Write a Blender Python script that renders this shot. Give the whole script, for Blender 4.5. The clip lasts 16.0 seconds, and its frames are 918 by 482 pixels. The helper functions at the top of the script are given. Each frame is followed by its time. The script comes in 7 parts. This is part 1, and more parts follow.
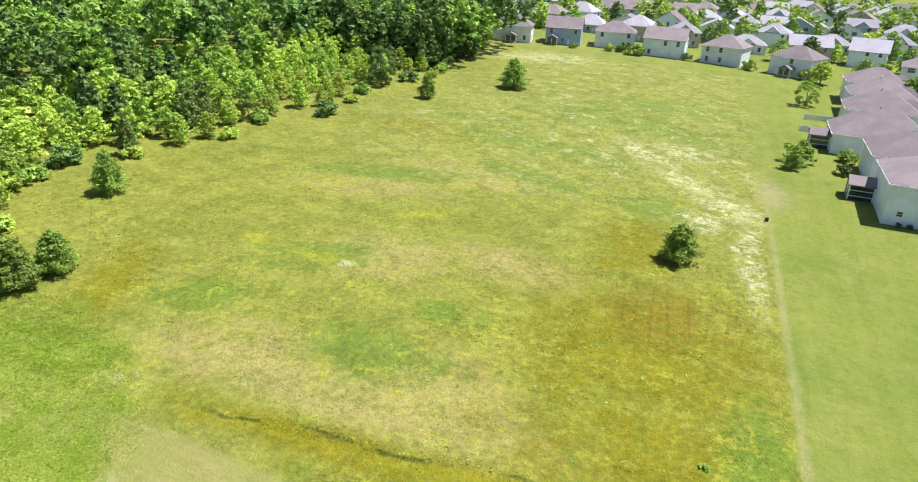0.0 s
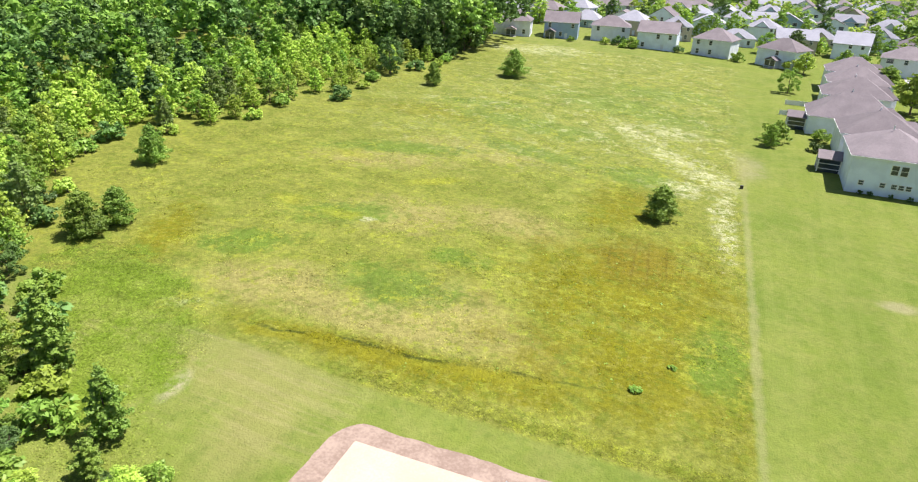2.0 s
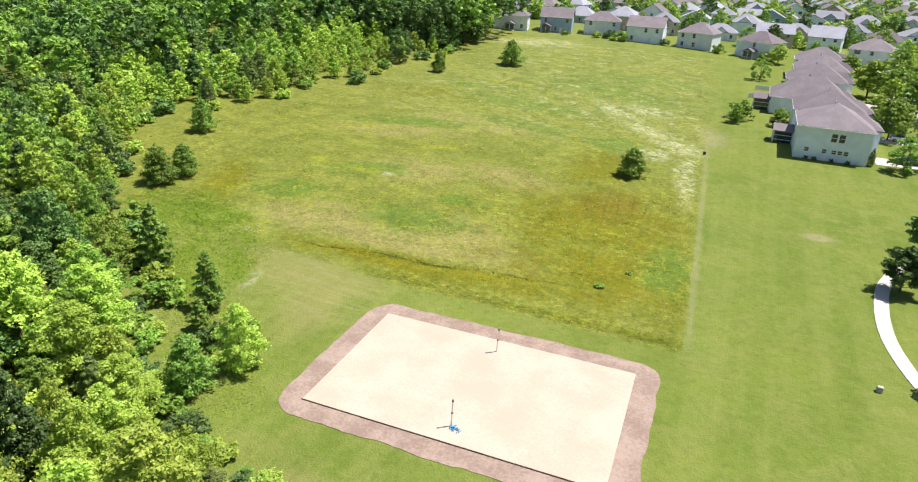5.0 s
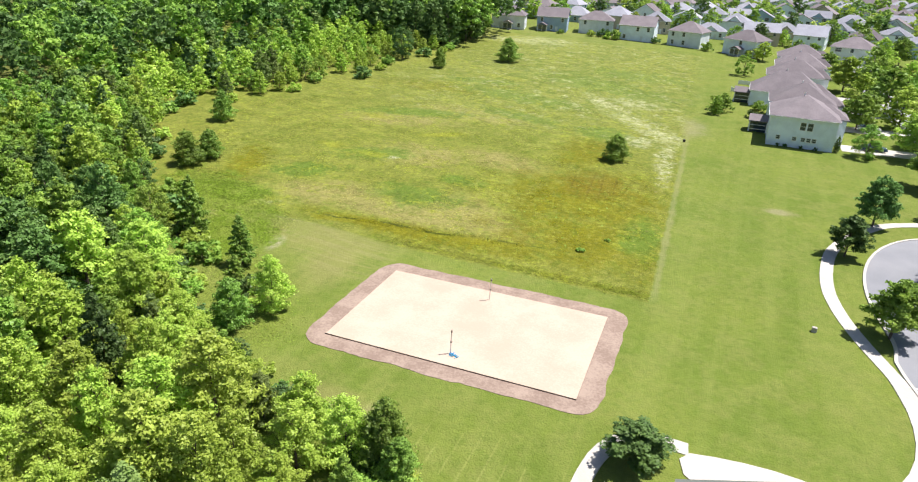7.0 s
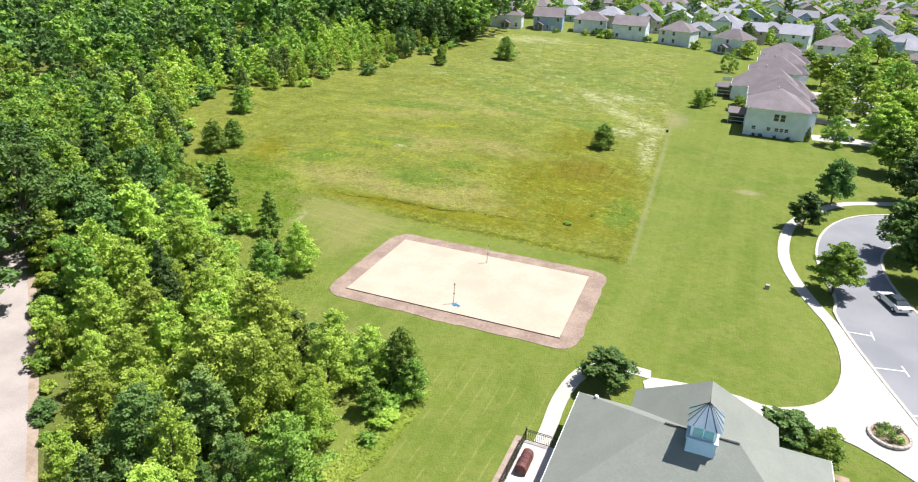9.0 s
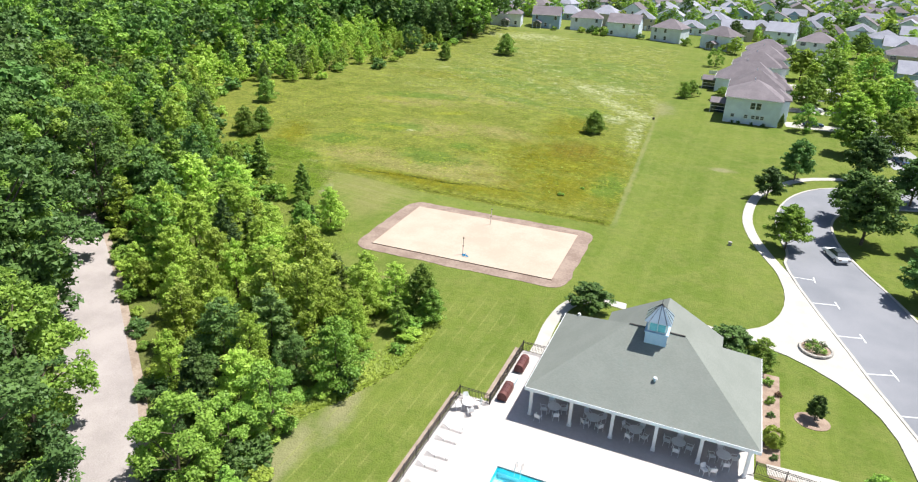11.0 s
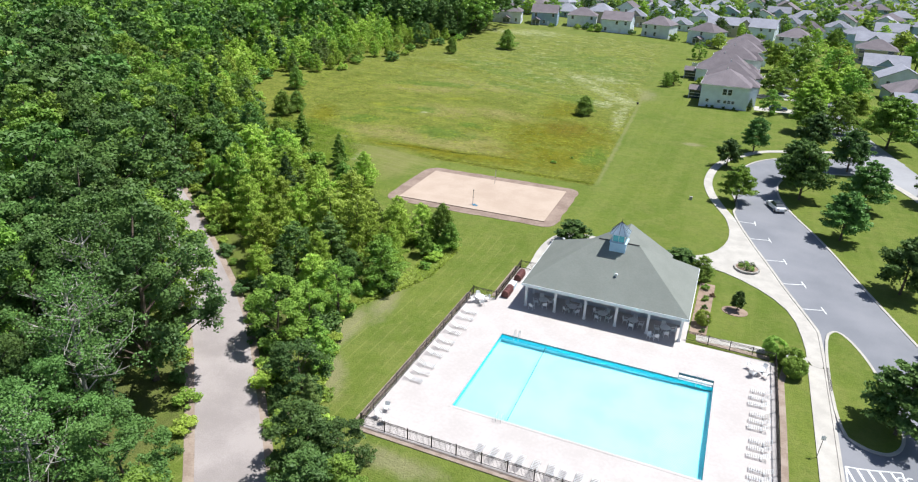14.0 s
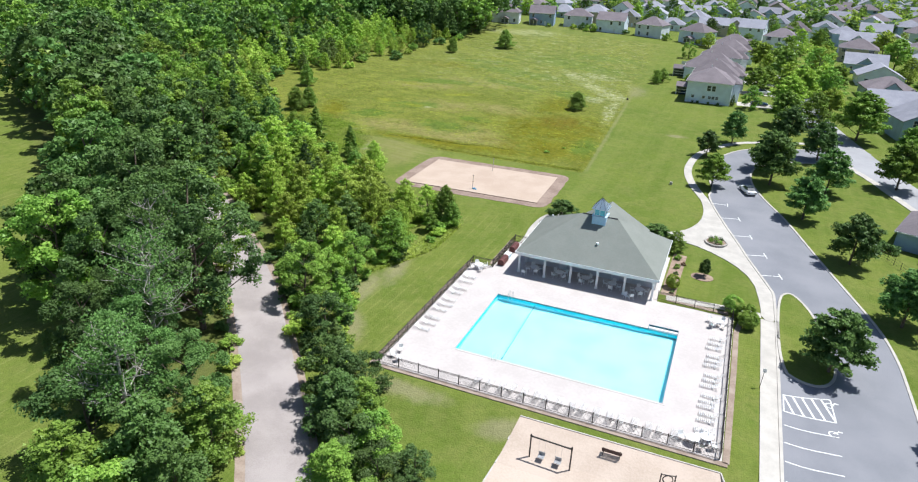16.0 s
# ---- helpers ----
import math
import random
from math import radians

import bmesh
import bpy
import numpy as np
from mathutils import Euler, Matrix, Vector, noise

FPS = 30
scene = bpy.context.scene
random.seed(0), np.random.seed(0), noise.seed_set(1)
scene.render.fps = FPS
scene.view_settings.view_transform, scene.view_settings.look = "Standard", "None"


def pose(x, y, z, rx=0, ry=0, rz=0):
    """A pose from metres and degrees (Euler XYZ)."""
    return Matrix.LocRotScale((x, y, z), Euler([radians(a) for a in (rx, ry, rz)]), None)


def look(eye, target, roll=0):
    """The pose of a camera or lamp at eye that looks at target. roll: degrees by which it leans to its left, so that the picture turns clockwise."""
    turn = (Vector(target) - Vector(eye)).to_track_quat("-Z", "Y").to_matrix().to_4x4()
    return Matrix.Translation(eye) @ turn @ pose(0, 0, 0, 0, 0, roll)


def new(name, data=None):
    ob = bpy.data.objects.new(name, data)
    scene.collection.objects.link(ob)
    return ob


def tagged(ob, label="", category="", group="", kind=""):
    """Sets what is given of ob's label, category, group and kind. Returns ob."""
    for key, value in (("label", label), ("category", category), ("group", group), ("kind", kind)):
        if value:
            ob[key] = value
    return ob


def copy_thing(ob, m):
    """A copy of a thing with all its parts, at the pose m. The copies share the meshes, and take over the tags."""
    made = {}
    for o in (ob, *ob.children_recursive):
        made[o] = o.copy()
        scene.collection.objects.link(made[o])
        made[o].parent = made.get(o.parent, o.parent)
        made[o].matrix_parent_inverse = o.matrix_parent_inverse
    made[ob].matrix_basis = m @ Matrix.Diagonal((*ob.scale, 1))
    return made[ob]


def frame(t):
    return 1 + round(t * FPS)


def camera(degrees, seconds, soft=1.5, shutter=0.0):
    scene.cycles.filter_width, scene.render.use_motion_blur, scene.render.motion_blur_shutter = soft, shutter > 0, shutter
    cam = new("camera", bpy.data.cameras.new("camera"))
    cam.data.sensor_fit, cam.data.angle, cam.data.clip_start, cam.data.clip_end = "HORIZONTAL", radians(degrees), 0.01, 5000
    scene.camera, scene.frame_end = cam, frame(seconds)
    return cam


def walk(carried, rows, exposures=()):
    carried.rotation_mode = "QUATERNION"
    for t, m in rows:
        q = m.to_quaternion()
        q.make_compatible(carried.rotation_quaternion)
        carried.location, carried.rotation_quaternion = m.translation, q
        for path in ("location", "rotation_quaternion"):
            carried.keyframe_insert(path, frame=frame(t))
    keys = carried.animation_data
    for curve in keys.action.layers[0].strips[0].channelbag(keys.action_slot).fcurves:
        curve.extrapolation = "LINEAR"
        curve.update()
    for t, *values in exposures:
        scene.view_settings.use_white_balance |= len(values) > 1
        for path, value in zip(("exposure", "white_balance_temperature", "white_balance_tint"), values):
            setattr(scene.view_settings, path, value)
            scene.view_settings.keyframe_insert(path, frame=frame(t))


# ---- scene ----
cam = camera(69.7, 16.0, soft=1.15)
# seconds, place in metres, turn in degrees
PATH_ROWS = [
    (0.0, -12.50, 24.71, 36.54, 66.07, -2.40, 23.04),
    (0.5, -11.61, 22.08, 36.39, 66.07, -2.39, 22.99),
    (1.0, -10.72, 19.23, 36.20, 66.06, -2.37, 22.98),
    (1.5, -9.77, 16.30, 36.03, 66.07, -2.37, 23.00),
    (2.0, -8.73, 13.24, 35.87, 66.07, -2.35, 23.00),
    (2.5, -7.65, 10.16, 35.73, 66.06, -2.34, 23.00),
    (3.0, -6.55, 7.00, 35.71, 66.06, -2.34, 23.04),
    (3.5, -5.38, 3.88, 35.68, 66.07, -2.33, 23.04),
    (4.0, -4.13, 0.93, 35.69, 66.08, -2.31, 23.06),
    (6.5, 1.99, -13.01, 36.51, 66.07, -2.30, 23.08),
    (7.0, 3.05, -15.30, 36.60, 66.11, -2.29, 23.10),
    (7.5, 4.01, -17.63, 36.80, 66.10, -2.31, 23.07),
    (8.0, 5.04, -20.19, 37.13, 66.10, -2.27, 23.02),
    (10.5, 10.87, -36.48, 38.30, 66.07, -2.21, 23.00),
    (11.0, 12.02, -40.18, 38.54, 66.05, -2.20, 22.98),
    (11.5, 13.24, -43.95, 38.85, 66.03, -2.17, 22.97),
    (12.0, 14.53, -47.76, 39.16, 66.00, -2.14, 22.98),
    (12.5, 15.75, -51.42, 39.41, 65.98, -2.11, 23.00),
    (13.0, 16.96, -54.92, 39.63, 65.97, -2.11, 23.01),
    (13.5, 18.12, -58.33, 39.87, 65.96, -2.10, 23.02),
    (14.0, 19.29, -61.57, 40.07, 65.95, -2.09, 23.04),
    (14.5, 20.45, -64.66, 40.31, 65.95, -2.10, 23.05),
    (15.0, 21.58, -67.59, 40.63, 65.94, -2.09, 23.05),
    (15.5, 22.73, -70.26, 41.05, 65.93, -2.06, 23.03),
    (16.0, 23.76, -72.76, 41.54, 65.93, -2.06, 23.03),
]
walk(cam, [(t, pose(x, y, z, rx, ry, rz)) for t, x, y, z, rx, ry, rz in PATH_ROWS],
     [(0.0, 0.86, 6400, 16), (1.0, 0.90, 6400, 16), (2.3, 0.86, 6420, 15), (3.2, 0.72, 6420, 14), (4.0, 0.66, 6420, 14), (8.0, 0.70, 6340, 12), (11.0, 0.63, 6200, 10), (13.0, 0.34, 6050, 10), (16.0, 0.33, 5900, 10)])

# ---- light ----
SUN_DIR = Vector((0.335, 0.25, 0.91)).normalized()
world = bpy.data.worlds.new("sky")
scene.world = world
world.use_nodes = True
wn = world.node_tree
sky = wn.nodes.new("ShaderNodeTexSky")
sky.sky_type = "NISHITA"
sky.sun_disc = False
sky.sun_elevation = math.asin(SUN_DIR.z)
sky.sun_rotation = math.atan2(SUN_DIR.x, SUN_DIR.y)
wn.links.new(sky.outputs[0], wn.nodes["Background"].inputs[0])
wn.nodes["Background"].inputs[1].default_value = 0.07
sun = new("sun", bpy.data.lights.new("sun", "SUN"))
sun.data.energy = 5.0
sun.data.angle = radians(0.55)
sun.data.color = (1.0, 0.96, 0.88)
sun.matrix_basis = look((0, 0, 60), Vector((0, 0, 60)) - SUN_DIR)


# ---- materials ----
class Graph:
    """Short hand for a node material."""

    def __init__(self, name, rough=0.8, spec=0.25, metal=0.0):
        self.m = bpy.data.materials.new(name)
        self.m.use_nodes = True
        self.t = self.m.node_tree
        self.b = self.t.nodes["Principled BSDF"]
        self.b.inputs["Roughness"].default_value = rough
        self.b.inputs["Specular IOR Level"].default_value = spec
        self.b.inputs["Metallic"].default_value = metal

    def node(self, kind, **values):
        n = self.t.nodes.new(kind)
        for key, v in values.items():
            self.put(n.inputs[int(key[1:])], v)
        return n

    def put(self, socket, v):
        if isinstance(v, bpy.types.NodeSocket):
            self.t.links.new(v, socket)
        elif isinstance(v, tuple) and len(v) == 3 and socket.type == "RGBA":
            socket.default_value = (*v, 1)
        else:
            socket.default_value = v

    def math(self, op, a, b=0.0, clamp=False):
        n = self.t.nodes.new("ShaderNodeMath")
        n.operation, n.use_clamp = op, clamp
        self.put(n.inputs[0], a), self.put(n.inputs[1], b)
        return n.outputs[0]

    def mix(self, f, a, b):
        n = self.t.nodes.new("ShaderNodeMix")
        n.data_type = "RGBA"
        self.put(n.inputs["Factor"], f), self.put(n.inputs[6], a), self.put(n.inputs[7], b)
        return n.outputs[2]

    def pos(self):
        return self.t.nodes.new("ShaderNodeNewGeometry").outputs["Position"]

    def local(self):
        return self.t.nodes.new("ShaderNodeTexCoord").outputs["Object"]

    def island(self):
        return self.t.nodes.new("ShaderNodeNewGeometry").outputs["Random Per Island"]

    def rnd(self):
        return self.t.nodes.new("ShaderNodeObjectInfo").outputs["Random"]

    def noise(self, scale, detail=3.0, vec=None, rough=0.55, warp=0.0):
        n = self.t.nodes.new("ShaderNodeTexNoise")
        n.inputs["Scale"].default_value = scale
        n.inputs["Detail"].default_value = detail
        n.inputs["Roughness"].default_value = rough
        n.inputs["Distortion"].default_value = warp
        self.put(n.inputs["Vector"], vec if vec is not None else self.pos())
        return n.outputs["Fac"]

    def stretch(self, vec, sx, sy, sz, turn=0.0):
        n = self.t.nodes.new("ShaderNodeMapping")
        self.put(n.inputs["Vector"], vec)
        n.inputs["Scale"].default_value = (sx, sy, sz)
        n.inputs["Rotation"].default_value = (0, 0, radians(turn))
        return n.outputs[0]

    def ramp(self, f, lo, hi, a=0.0, b=1.0):
        n = self.t.nodes.new("ShaderNodeMapRange")
        n.interpolation_type = "SMOOTHSTEP"
        for i, v in enumerate((f, lo, hi, a, b)):
            self.put(n.inputs[i], v)
        return n.outputs[0]

    def bump(self, height, strength=0.4, dist=0.05):
        n = self.t.nodes.new("ShaderNodeBump")
        n.inputs["Strength"].default_value = strength
        n.inputs["Distance"].default_value = dist
        self.put(n.inputs["Height"], height)
        self.t.links.new(n.outputs[0], self.b.inputs["Normal"])

    def color(self, c):
        self.put(self.b.inputs["Base Color"], c)
        return self.m


def mottled(name, a, b, scale=3.0, fine=40.0, rough=0.8, spec=0.25, metal=0.0, bump=0.2, dist=0.01, own=True, vary=0.0):
    """Two tones in soft stains, with fine grain and relief."""
    g = Graph(name, rough, spec, metal)
    v = g.local() if own else g.pos()
    f = g.ramp(g.math("ADD", g.math("MULTIPLY", g.noise(scale, 4, v), 0.65), g.math("MULTIPLY", g.noise(fine, 2, v), 0.35)), 0.35, 0.65)
    c = g.mix(f, a, b)
    if vary:
        h = g.t.nodes.new("ShaderNodeHueSaturation")
        g.put(h.inputs["Value"], g.math("ADD", 1 - vary / 2, g.math("MULTIPLY", g.rnd(), vary)))
        g.put(h.inputs["Color"], c)
        c = h.outputs[0]
    if bump:
        g.bump(g.noise(fine, 3, v), bump, dist)
    return g.color(c)


def leaf_mat(name, a, b, c, through_it=0.35):
    """Leaves: three greens by leaf and by tree, light shining through."""
    g = Graph(name, 0.55, 0.3)
    g.t.nodes.remove(g.b)
    out = g.t.nodes["Material Output"]
    col = g.mix(g.ramp(g.island(), 0.0, 1.0), a, b)
    col = g.mix(g.ramp(g.noise(0.16, 3), 0.38, 0.62), col, c)
    col = g.mix(g.ramp(g.noise(0.9, 3), 0.36, 0.64, 0.0, 0.5), col, tuple(k * 0.7 for k in c))
    h = g.t.nodes.new("ShaderNodeHueSaturation")
    g.put(h.inputs["Hue"], g.math("ADD", 0.492, g.math("MULTIPLY", g.rnd(), 0.022)))
    g.put(h.inputs["Value"], g.math("ADD", 0.84, g.math("MULTIPLY", g.rnd(), 0.46)))
    g.put(h.inputs["Color"], col)
    d = g.node("ShaderNodeBsdfDiffuse", i0=h.outputs[0])
    tr = g.node("ShaderNodeBsdfTranslucent", i0=g.mix(1 - through_it, h.outputs[0], (0.0, 0.0, 0.0)))
    gl = g.node("ShaderNodeBsdfGlossy", i0=(0.9, 0.95, 0.9), i1=0.45)
    m1 = g.node("ShaderNodeAddShader", i0=d.outputs[0], i1=tr.outputs[0])
    m2 = g.node("ShaderNodeMixShader", i0=0.012, i1=m1.outputs[0], i2=gl.outputs[0])
    g.t.links.new(m2.outputs[0], out.inputs[0])
    return g.m


LEAF_BRIGHT = leaf_mat("leaf_bright", (0.298, 0.380, 0.060), (0.348, 0.430, 0.082), (0.238, 0.322, 0.047), 0.46)
LEAF_MID = leaf_mat("leaf_mid", (0.196, 0.288, 0.046), (0.246, 0.340, 0.060), (0.152, 0.246, 0.043), 0.45)
LEAF_DARK = leaf_mat("leaf_dark", (0.090, 0.146, 0.038), (0.114, 0.176, 0.045), (0.076, 0.128, 0.038), 0.34)
LEAF_COOL = leaf_mat("leaf_cool", (0.110, 0.192, 0.052), (0.140, 0.230, 0.060), (0.105, 0.182, 0.046), 0.36)
LEAF_CONIFER = leaf_mat("needles", (0.10, 0.16, 0.045), (0.13, 0.195, 0.05), (0.10, 0.155, 0.045), 0.25)
LEAF_PINE = leaf_mat("leaf_pine", (0.180, 0.272, 0.048), (0.226, 0.322, 0.060), (0.150, 0.232, 0.043), 0.42)
LEAF_OLIVE = leaf_mat("leaf_olive", (0.158, 0.212, 0.060), (0.196, 0.250, 0.073), (0.132, 0.188, 0.052), 0.4)
LEAF_RED = leaf_mat("leaf_red", (0.16, 0.05, 0.05), (0.22, 0.09, 0.07), (0.13, 0.08, 0.05), 0.3)
BARK = mottled("bark", (0.10, 0.075, 0.055), (0.19, 0.15, 0.12), 2.0, 14.0, 0.9, 0.1, bump=0.7, dist=0.03)
BARK_PALE = mottled("bark_pale", (0.34, 0.31, 0.27), (0.5, 0.47, 0.42), 2.0, 14.0, 0.9, 0.1, bump=0.5, dist=0.02)
DECK = mottled("deck_concrete", (0.49, 0.445, 0.42), (0.56, 0.51, 0.485), 0.3, 3.0, 0.85, 0.2, bump=0.15, own=False)
PALE_ROAD = mottled("worn_pale_asphalt", (0.30, 0.30, 0.315), (0.38, 0.375, 0.385), 0.15, 14.0, 0.92, 0.2, bump=0.3, own=False)
EARTH = mottled("bare_earth", (0.27, 0.205, 0.16), (0.38, 0.305, 0.25), 0.7, 6.0, 0.95, 0.1, bump=0.5, dist=0.03, own=False)
CONCRETE = mottled("path_concrete", (0.43, 0.40, 0.36), (0.53, 0.495, 0.445), 0.6, 9.0, 0.9, 0.2, bump=0.2, own=False)
ASPHALT = mottled("asphalt", (0.20, 0.205, 0.225), (0.265, 0.265, 0.285), 0.12, 18.0, 0.92, 0.2, bump=0.4, own=False)
SAND = mottled("sand", (0.445, 0.345, 0.27), (0.51, 0.405, 0.325), 0.25, 5.0, 0.95, 0.1, bump=0.5, dist=0.03, own=False)
PLAY_SAND = mottled("play_mulch", (0.48, 0.385, 0.31), (0.56, 0.46, 0.38), 0.3, 5.0, 0.95, 0.1, bump=0.5, dist=0.04, own=False)
CLAY = mottled("clay_earth", (0.232, 0.168, 0.135), (0.335, 0.256, 0.207), 0.5, 4.0, 0.95, 0.1, bump=0.6, dist=0.05, own=False)
GRAVEL = mottled("gravel", (0.305, 0.268, 0.255), (0.405, 0.358, 0.34), 0.22, 9.0, 0.95, 0.1, bump=0.4, dist=0.05, own=False)
MULCH = mottled("bark_mulch", (0.26, 0.185, 0.14), (0.38, 0.285, 0.22), 1.0, 16.0, 0.95, 0.1, bump=0.7, dist=0.04, own=False)
WHITE_PAINT = mottled("white_paint", (0.74, 0.75, 0.76), (0.82, 0.82, 0.82), 1.0, 20.0, 0.5, 0.35, bump=0.05)
LINE_PAINT = mottled("line_paint", (0.62, 0.62, 0.60), (0.78, 0.78, 0.76), 1.4, 14.0, 0.8, 0.2, bump=0.1)
PLASTIC = mottled("white_plastic", (0.82, 0.82, 0.81), (0.88, 0.88, 0.87), 3.0, 30.0, 0.4, 0.4, bump=0.05)
BLACK_METAL = mottled("black_metal", (0.022, 0.018, 0.017), (0.05, 0.04, 0.036), 2.0, 30.0, 0.45, 0.5, bump=0.1)
BROWN_METAL = mottled("brown_metal", (0.055, 0.032, 0.028), (0.09, 0.05, 0.04), 2.0, 20.0, 0.5, 0.4, bump=0.1)
STEEL = mottled("steel", (0.5, 0.5, 0.5), (0.65, 0.65, 0.66), 3.0, 30.0, 0.3, 0.5, metal=0.9, bump=0.05)
TIMBER = mottled("dark_timber", (0.06, 0.045, 0.035), (0.12, 0.09, 0.07), 1.0, 14.0, 0.85, 0.15, bump=0.4)
CUPOLA_BLUE = mottled("cupola_siding", (0.44, 0.58, 0.74), (0.52, 0.65, 0.79), 2.0, 20.0, 0.5, 0.3, bump=0.05)
METAL_ROOF = mottled("bluish_metal_roof", (0.36, 0.47, 0.56), (0.48, 0.58, 0.66), 1.4, 12.0, 0.35, 0.5, metal=0.55, bump=0.05)
RUBBER = mottled("tyre_rubber", (0.018, 0.018, 0.018), (0.03, 0.03, 0.03), 4.0, 30.0, 0.8, 0.2)
CAR_WHITE = mottled("white_car_paint", (0.74, 0.75, 0.77), (0.79, 0.80, 0.81), 1.0, 9.0, 0.22, 0.5, bump=0.0)
CAR_BLUE = mottled("blue_car_paint", (0.05, 0.09, 0.18), (0.07, 0.12, 0.22), 1.0, 9.0, 0.22, 0.5, bump=0.0)
GLASS = mottled("window_glass", (0.03, 0.04, 0.05), (0.06, 0.075, 0.09), 1.2, 4.0, 0.08, 0.7, bump=0.0, vary=0.5)
INTERIOR = mottled("shaded_wall", (0.54, 0.56, 0.60), (0.62, 0.64, 0.68), 0.8, 8.0, 0.8, 0.2)
STONE = mottled("edging_stone", (0.36, 0.33, 0.30), (0.50, 0.47, 0.43), 2.0, 16.0, 0.9, 0.2, bump=0.5, vary=0.4)


def shingle(name, a, b):
    g = Graph(name, 0.9, 0.15)
    v = g.pos()
    courses = g.noise(5.0, 3, g.stretch(v, 1.0, 1.0, 3.0))
    f = g.ramp(g.math("ADD", g.math("MULTIPLY", courses, 0.5), g.math("MULTIPLY", g.noise(0.35, 5, v, 0.65), 0.5)), 0.36, 0.64)
    g.bump(g.noise(5.0, 3, g.stretch(v, 1.0, 1.0, 4.0)), 0.35, 0.03)
    c = g.mix(f, a, b)
    h = g.t.nodes.new("ShaderNodeHueSaturation")
    g.put(h.inputs["Value"], g.math("ADD", 0.86, g.math("MULTIPLY", g.rnd(), 0.28)))
    g.put(h.inputs["Color"], c)
    return g.color(h.outputs[0])


ROOF_GREEN = shingle("grey_green_shingles", (0.190, 0.202, 0.180), (0.222, 0.233, 0.209))
ROOF_MAUVE = shingle("mauve_brown_shingles", (0.160, 0.138, 0.148), (0.222, 0.192, 0.203))
ROOF_GREY = shingle("grey_shingles", (0.25, 0.25, 0.29), (0.33, 0.33, 0.375))


def siding(name, c):
    """Painted lap siding with fine horizontal boards."""
    g = Graph(name, 0.6, 0.3)
    v = g.pos()
    w = g.t.nodes.new("ShaderNodeTexWave")
    w.bands_direction = "Z"
    w.wave_profile = "SAW"
    w.inputs["Scale"].default_value = 1.6
    g.put(w.inputs["Vector"], v)
    g.bump(w.outputs["Fac"], 0.5, 0.03)
    dark = tuple(k * 0.88 for k in c)
    return g.color(g.mix(g.ramp(g.noise(0.5, 4, v), 0.35, 0.65), dark, c))


# blue sky light on shaded fronts is put into these three pale colours
SIDING_WHITE_SKY = siding("white_siding_sky_tint", (0.80, 0.88, 0.98))
SIDING_CREAM_SKY = siding("cream_siding_sky_tint", (0.83, 0.86, 0.93))
SIDING_GREY_SKY = siding("grey_siding_sky_tint", (0.74, 0.78, 0.84))
SIDING_BLUE = siding("blue_siding", (0.36, 0.48, 0.64))
SIDING_TAN = siding("tan_siding", (0.52, 0.46, 0.38))


def pool_mat():
    g = Graph("pool_plaster", 0.6, 0.3)
    v = g.pos()
    f = g.ramp(g.noise(0.25, 3, v), 0.3, 0.7)
    return g.color(g.mix(f, (0.27, 0.61, 0.68), (0.33, 0.67, 0.73)))


POOL_WALL = pool_mat()
TILE_BLUE = mottled("pool_tile", (0.03, 0.50, 0.60), (0.06, 0.60, 0.68), 2.0, 14.0, 0.25, 0.5, bump=0.05)
LANE_DARK = mottled("dark_lane_tile", (0.02, 0.13, 0.17), (0.04, 0.18, 0.22), 2.0, 14.0, 0.3, 0.4, bump=0.05)


def water_mat():
    g = Graph("pool_water", 0.02, 0.5)
    g.b.inputs["Transmission Weight"].default_value = 1.0
    g.b.inputs["IOR"].default_value = 1.33
    g.bump(g.noise(1.6, 3, None, 0.5, 0.6), 0.25, 0.05)
    return g.color((0.80, 0.97, 1.0))


WATER = water_mat()


# ---- lie of the land ----
def smooth(a, b, v):
    t = min(1.0, max(0.0, (v - a) / (b - a)))
    return t * t * (3 - 2 * t)


def land(x, y):
    """Height of the ground: a gentle rise to the north and west, with level pads for the court and the pool."""
    yy = y if y < 260 else 260 + 40 * (1 - math.exp(-(y - 260) / 40))
    yy = max(yy, -70)
    z = 0.025 * (yy - 22)
    xx = max(x, -160)
    z += 0.03 * math.log1p(math.exp(-(xx + 8) / 6)) * 6 if xx > -100 else 0.03 * -(xx + 8)
    for x0, x1, y0, y1, h, m in ((-7, 30, -21, 25, 0.0, 7), (-33, -2, 29.5, 51, 1.04, 11)):
        d = math.hypot(max(x0 - x, 0, x - x1), max(y0 - y, 0, y - y1))
        w = 1 - smooth(0, m, d)
        z = z * (1 - w) + h * w
    return z


# ---- building helpers ----
def part(name, bm, material, parent=None, label=""):
    """Links a bmesh as one mesh object under a thing or a part."""
    me = bpy.data.meshes.new(name)
    bm.to_mesh(me)
    bm.free()
    me.materials.append(material)
    ob = new(name, me)
    ob.parent = parent
    if label:
        ob["label"] = label
    return ob


def thing(name, label, category, m=None, group="", kind=""):
    ob = new(name)
    ob.empty_display_size = 0.3
    if m is not None:
        ob.matrix_basis = m
    return tagged(ob, label, category, group, kind)


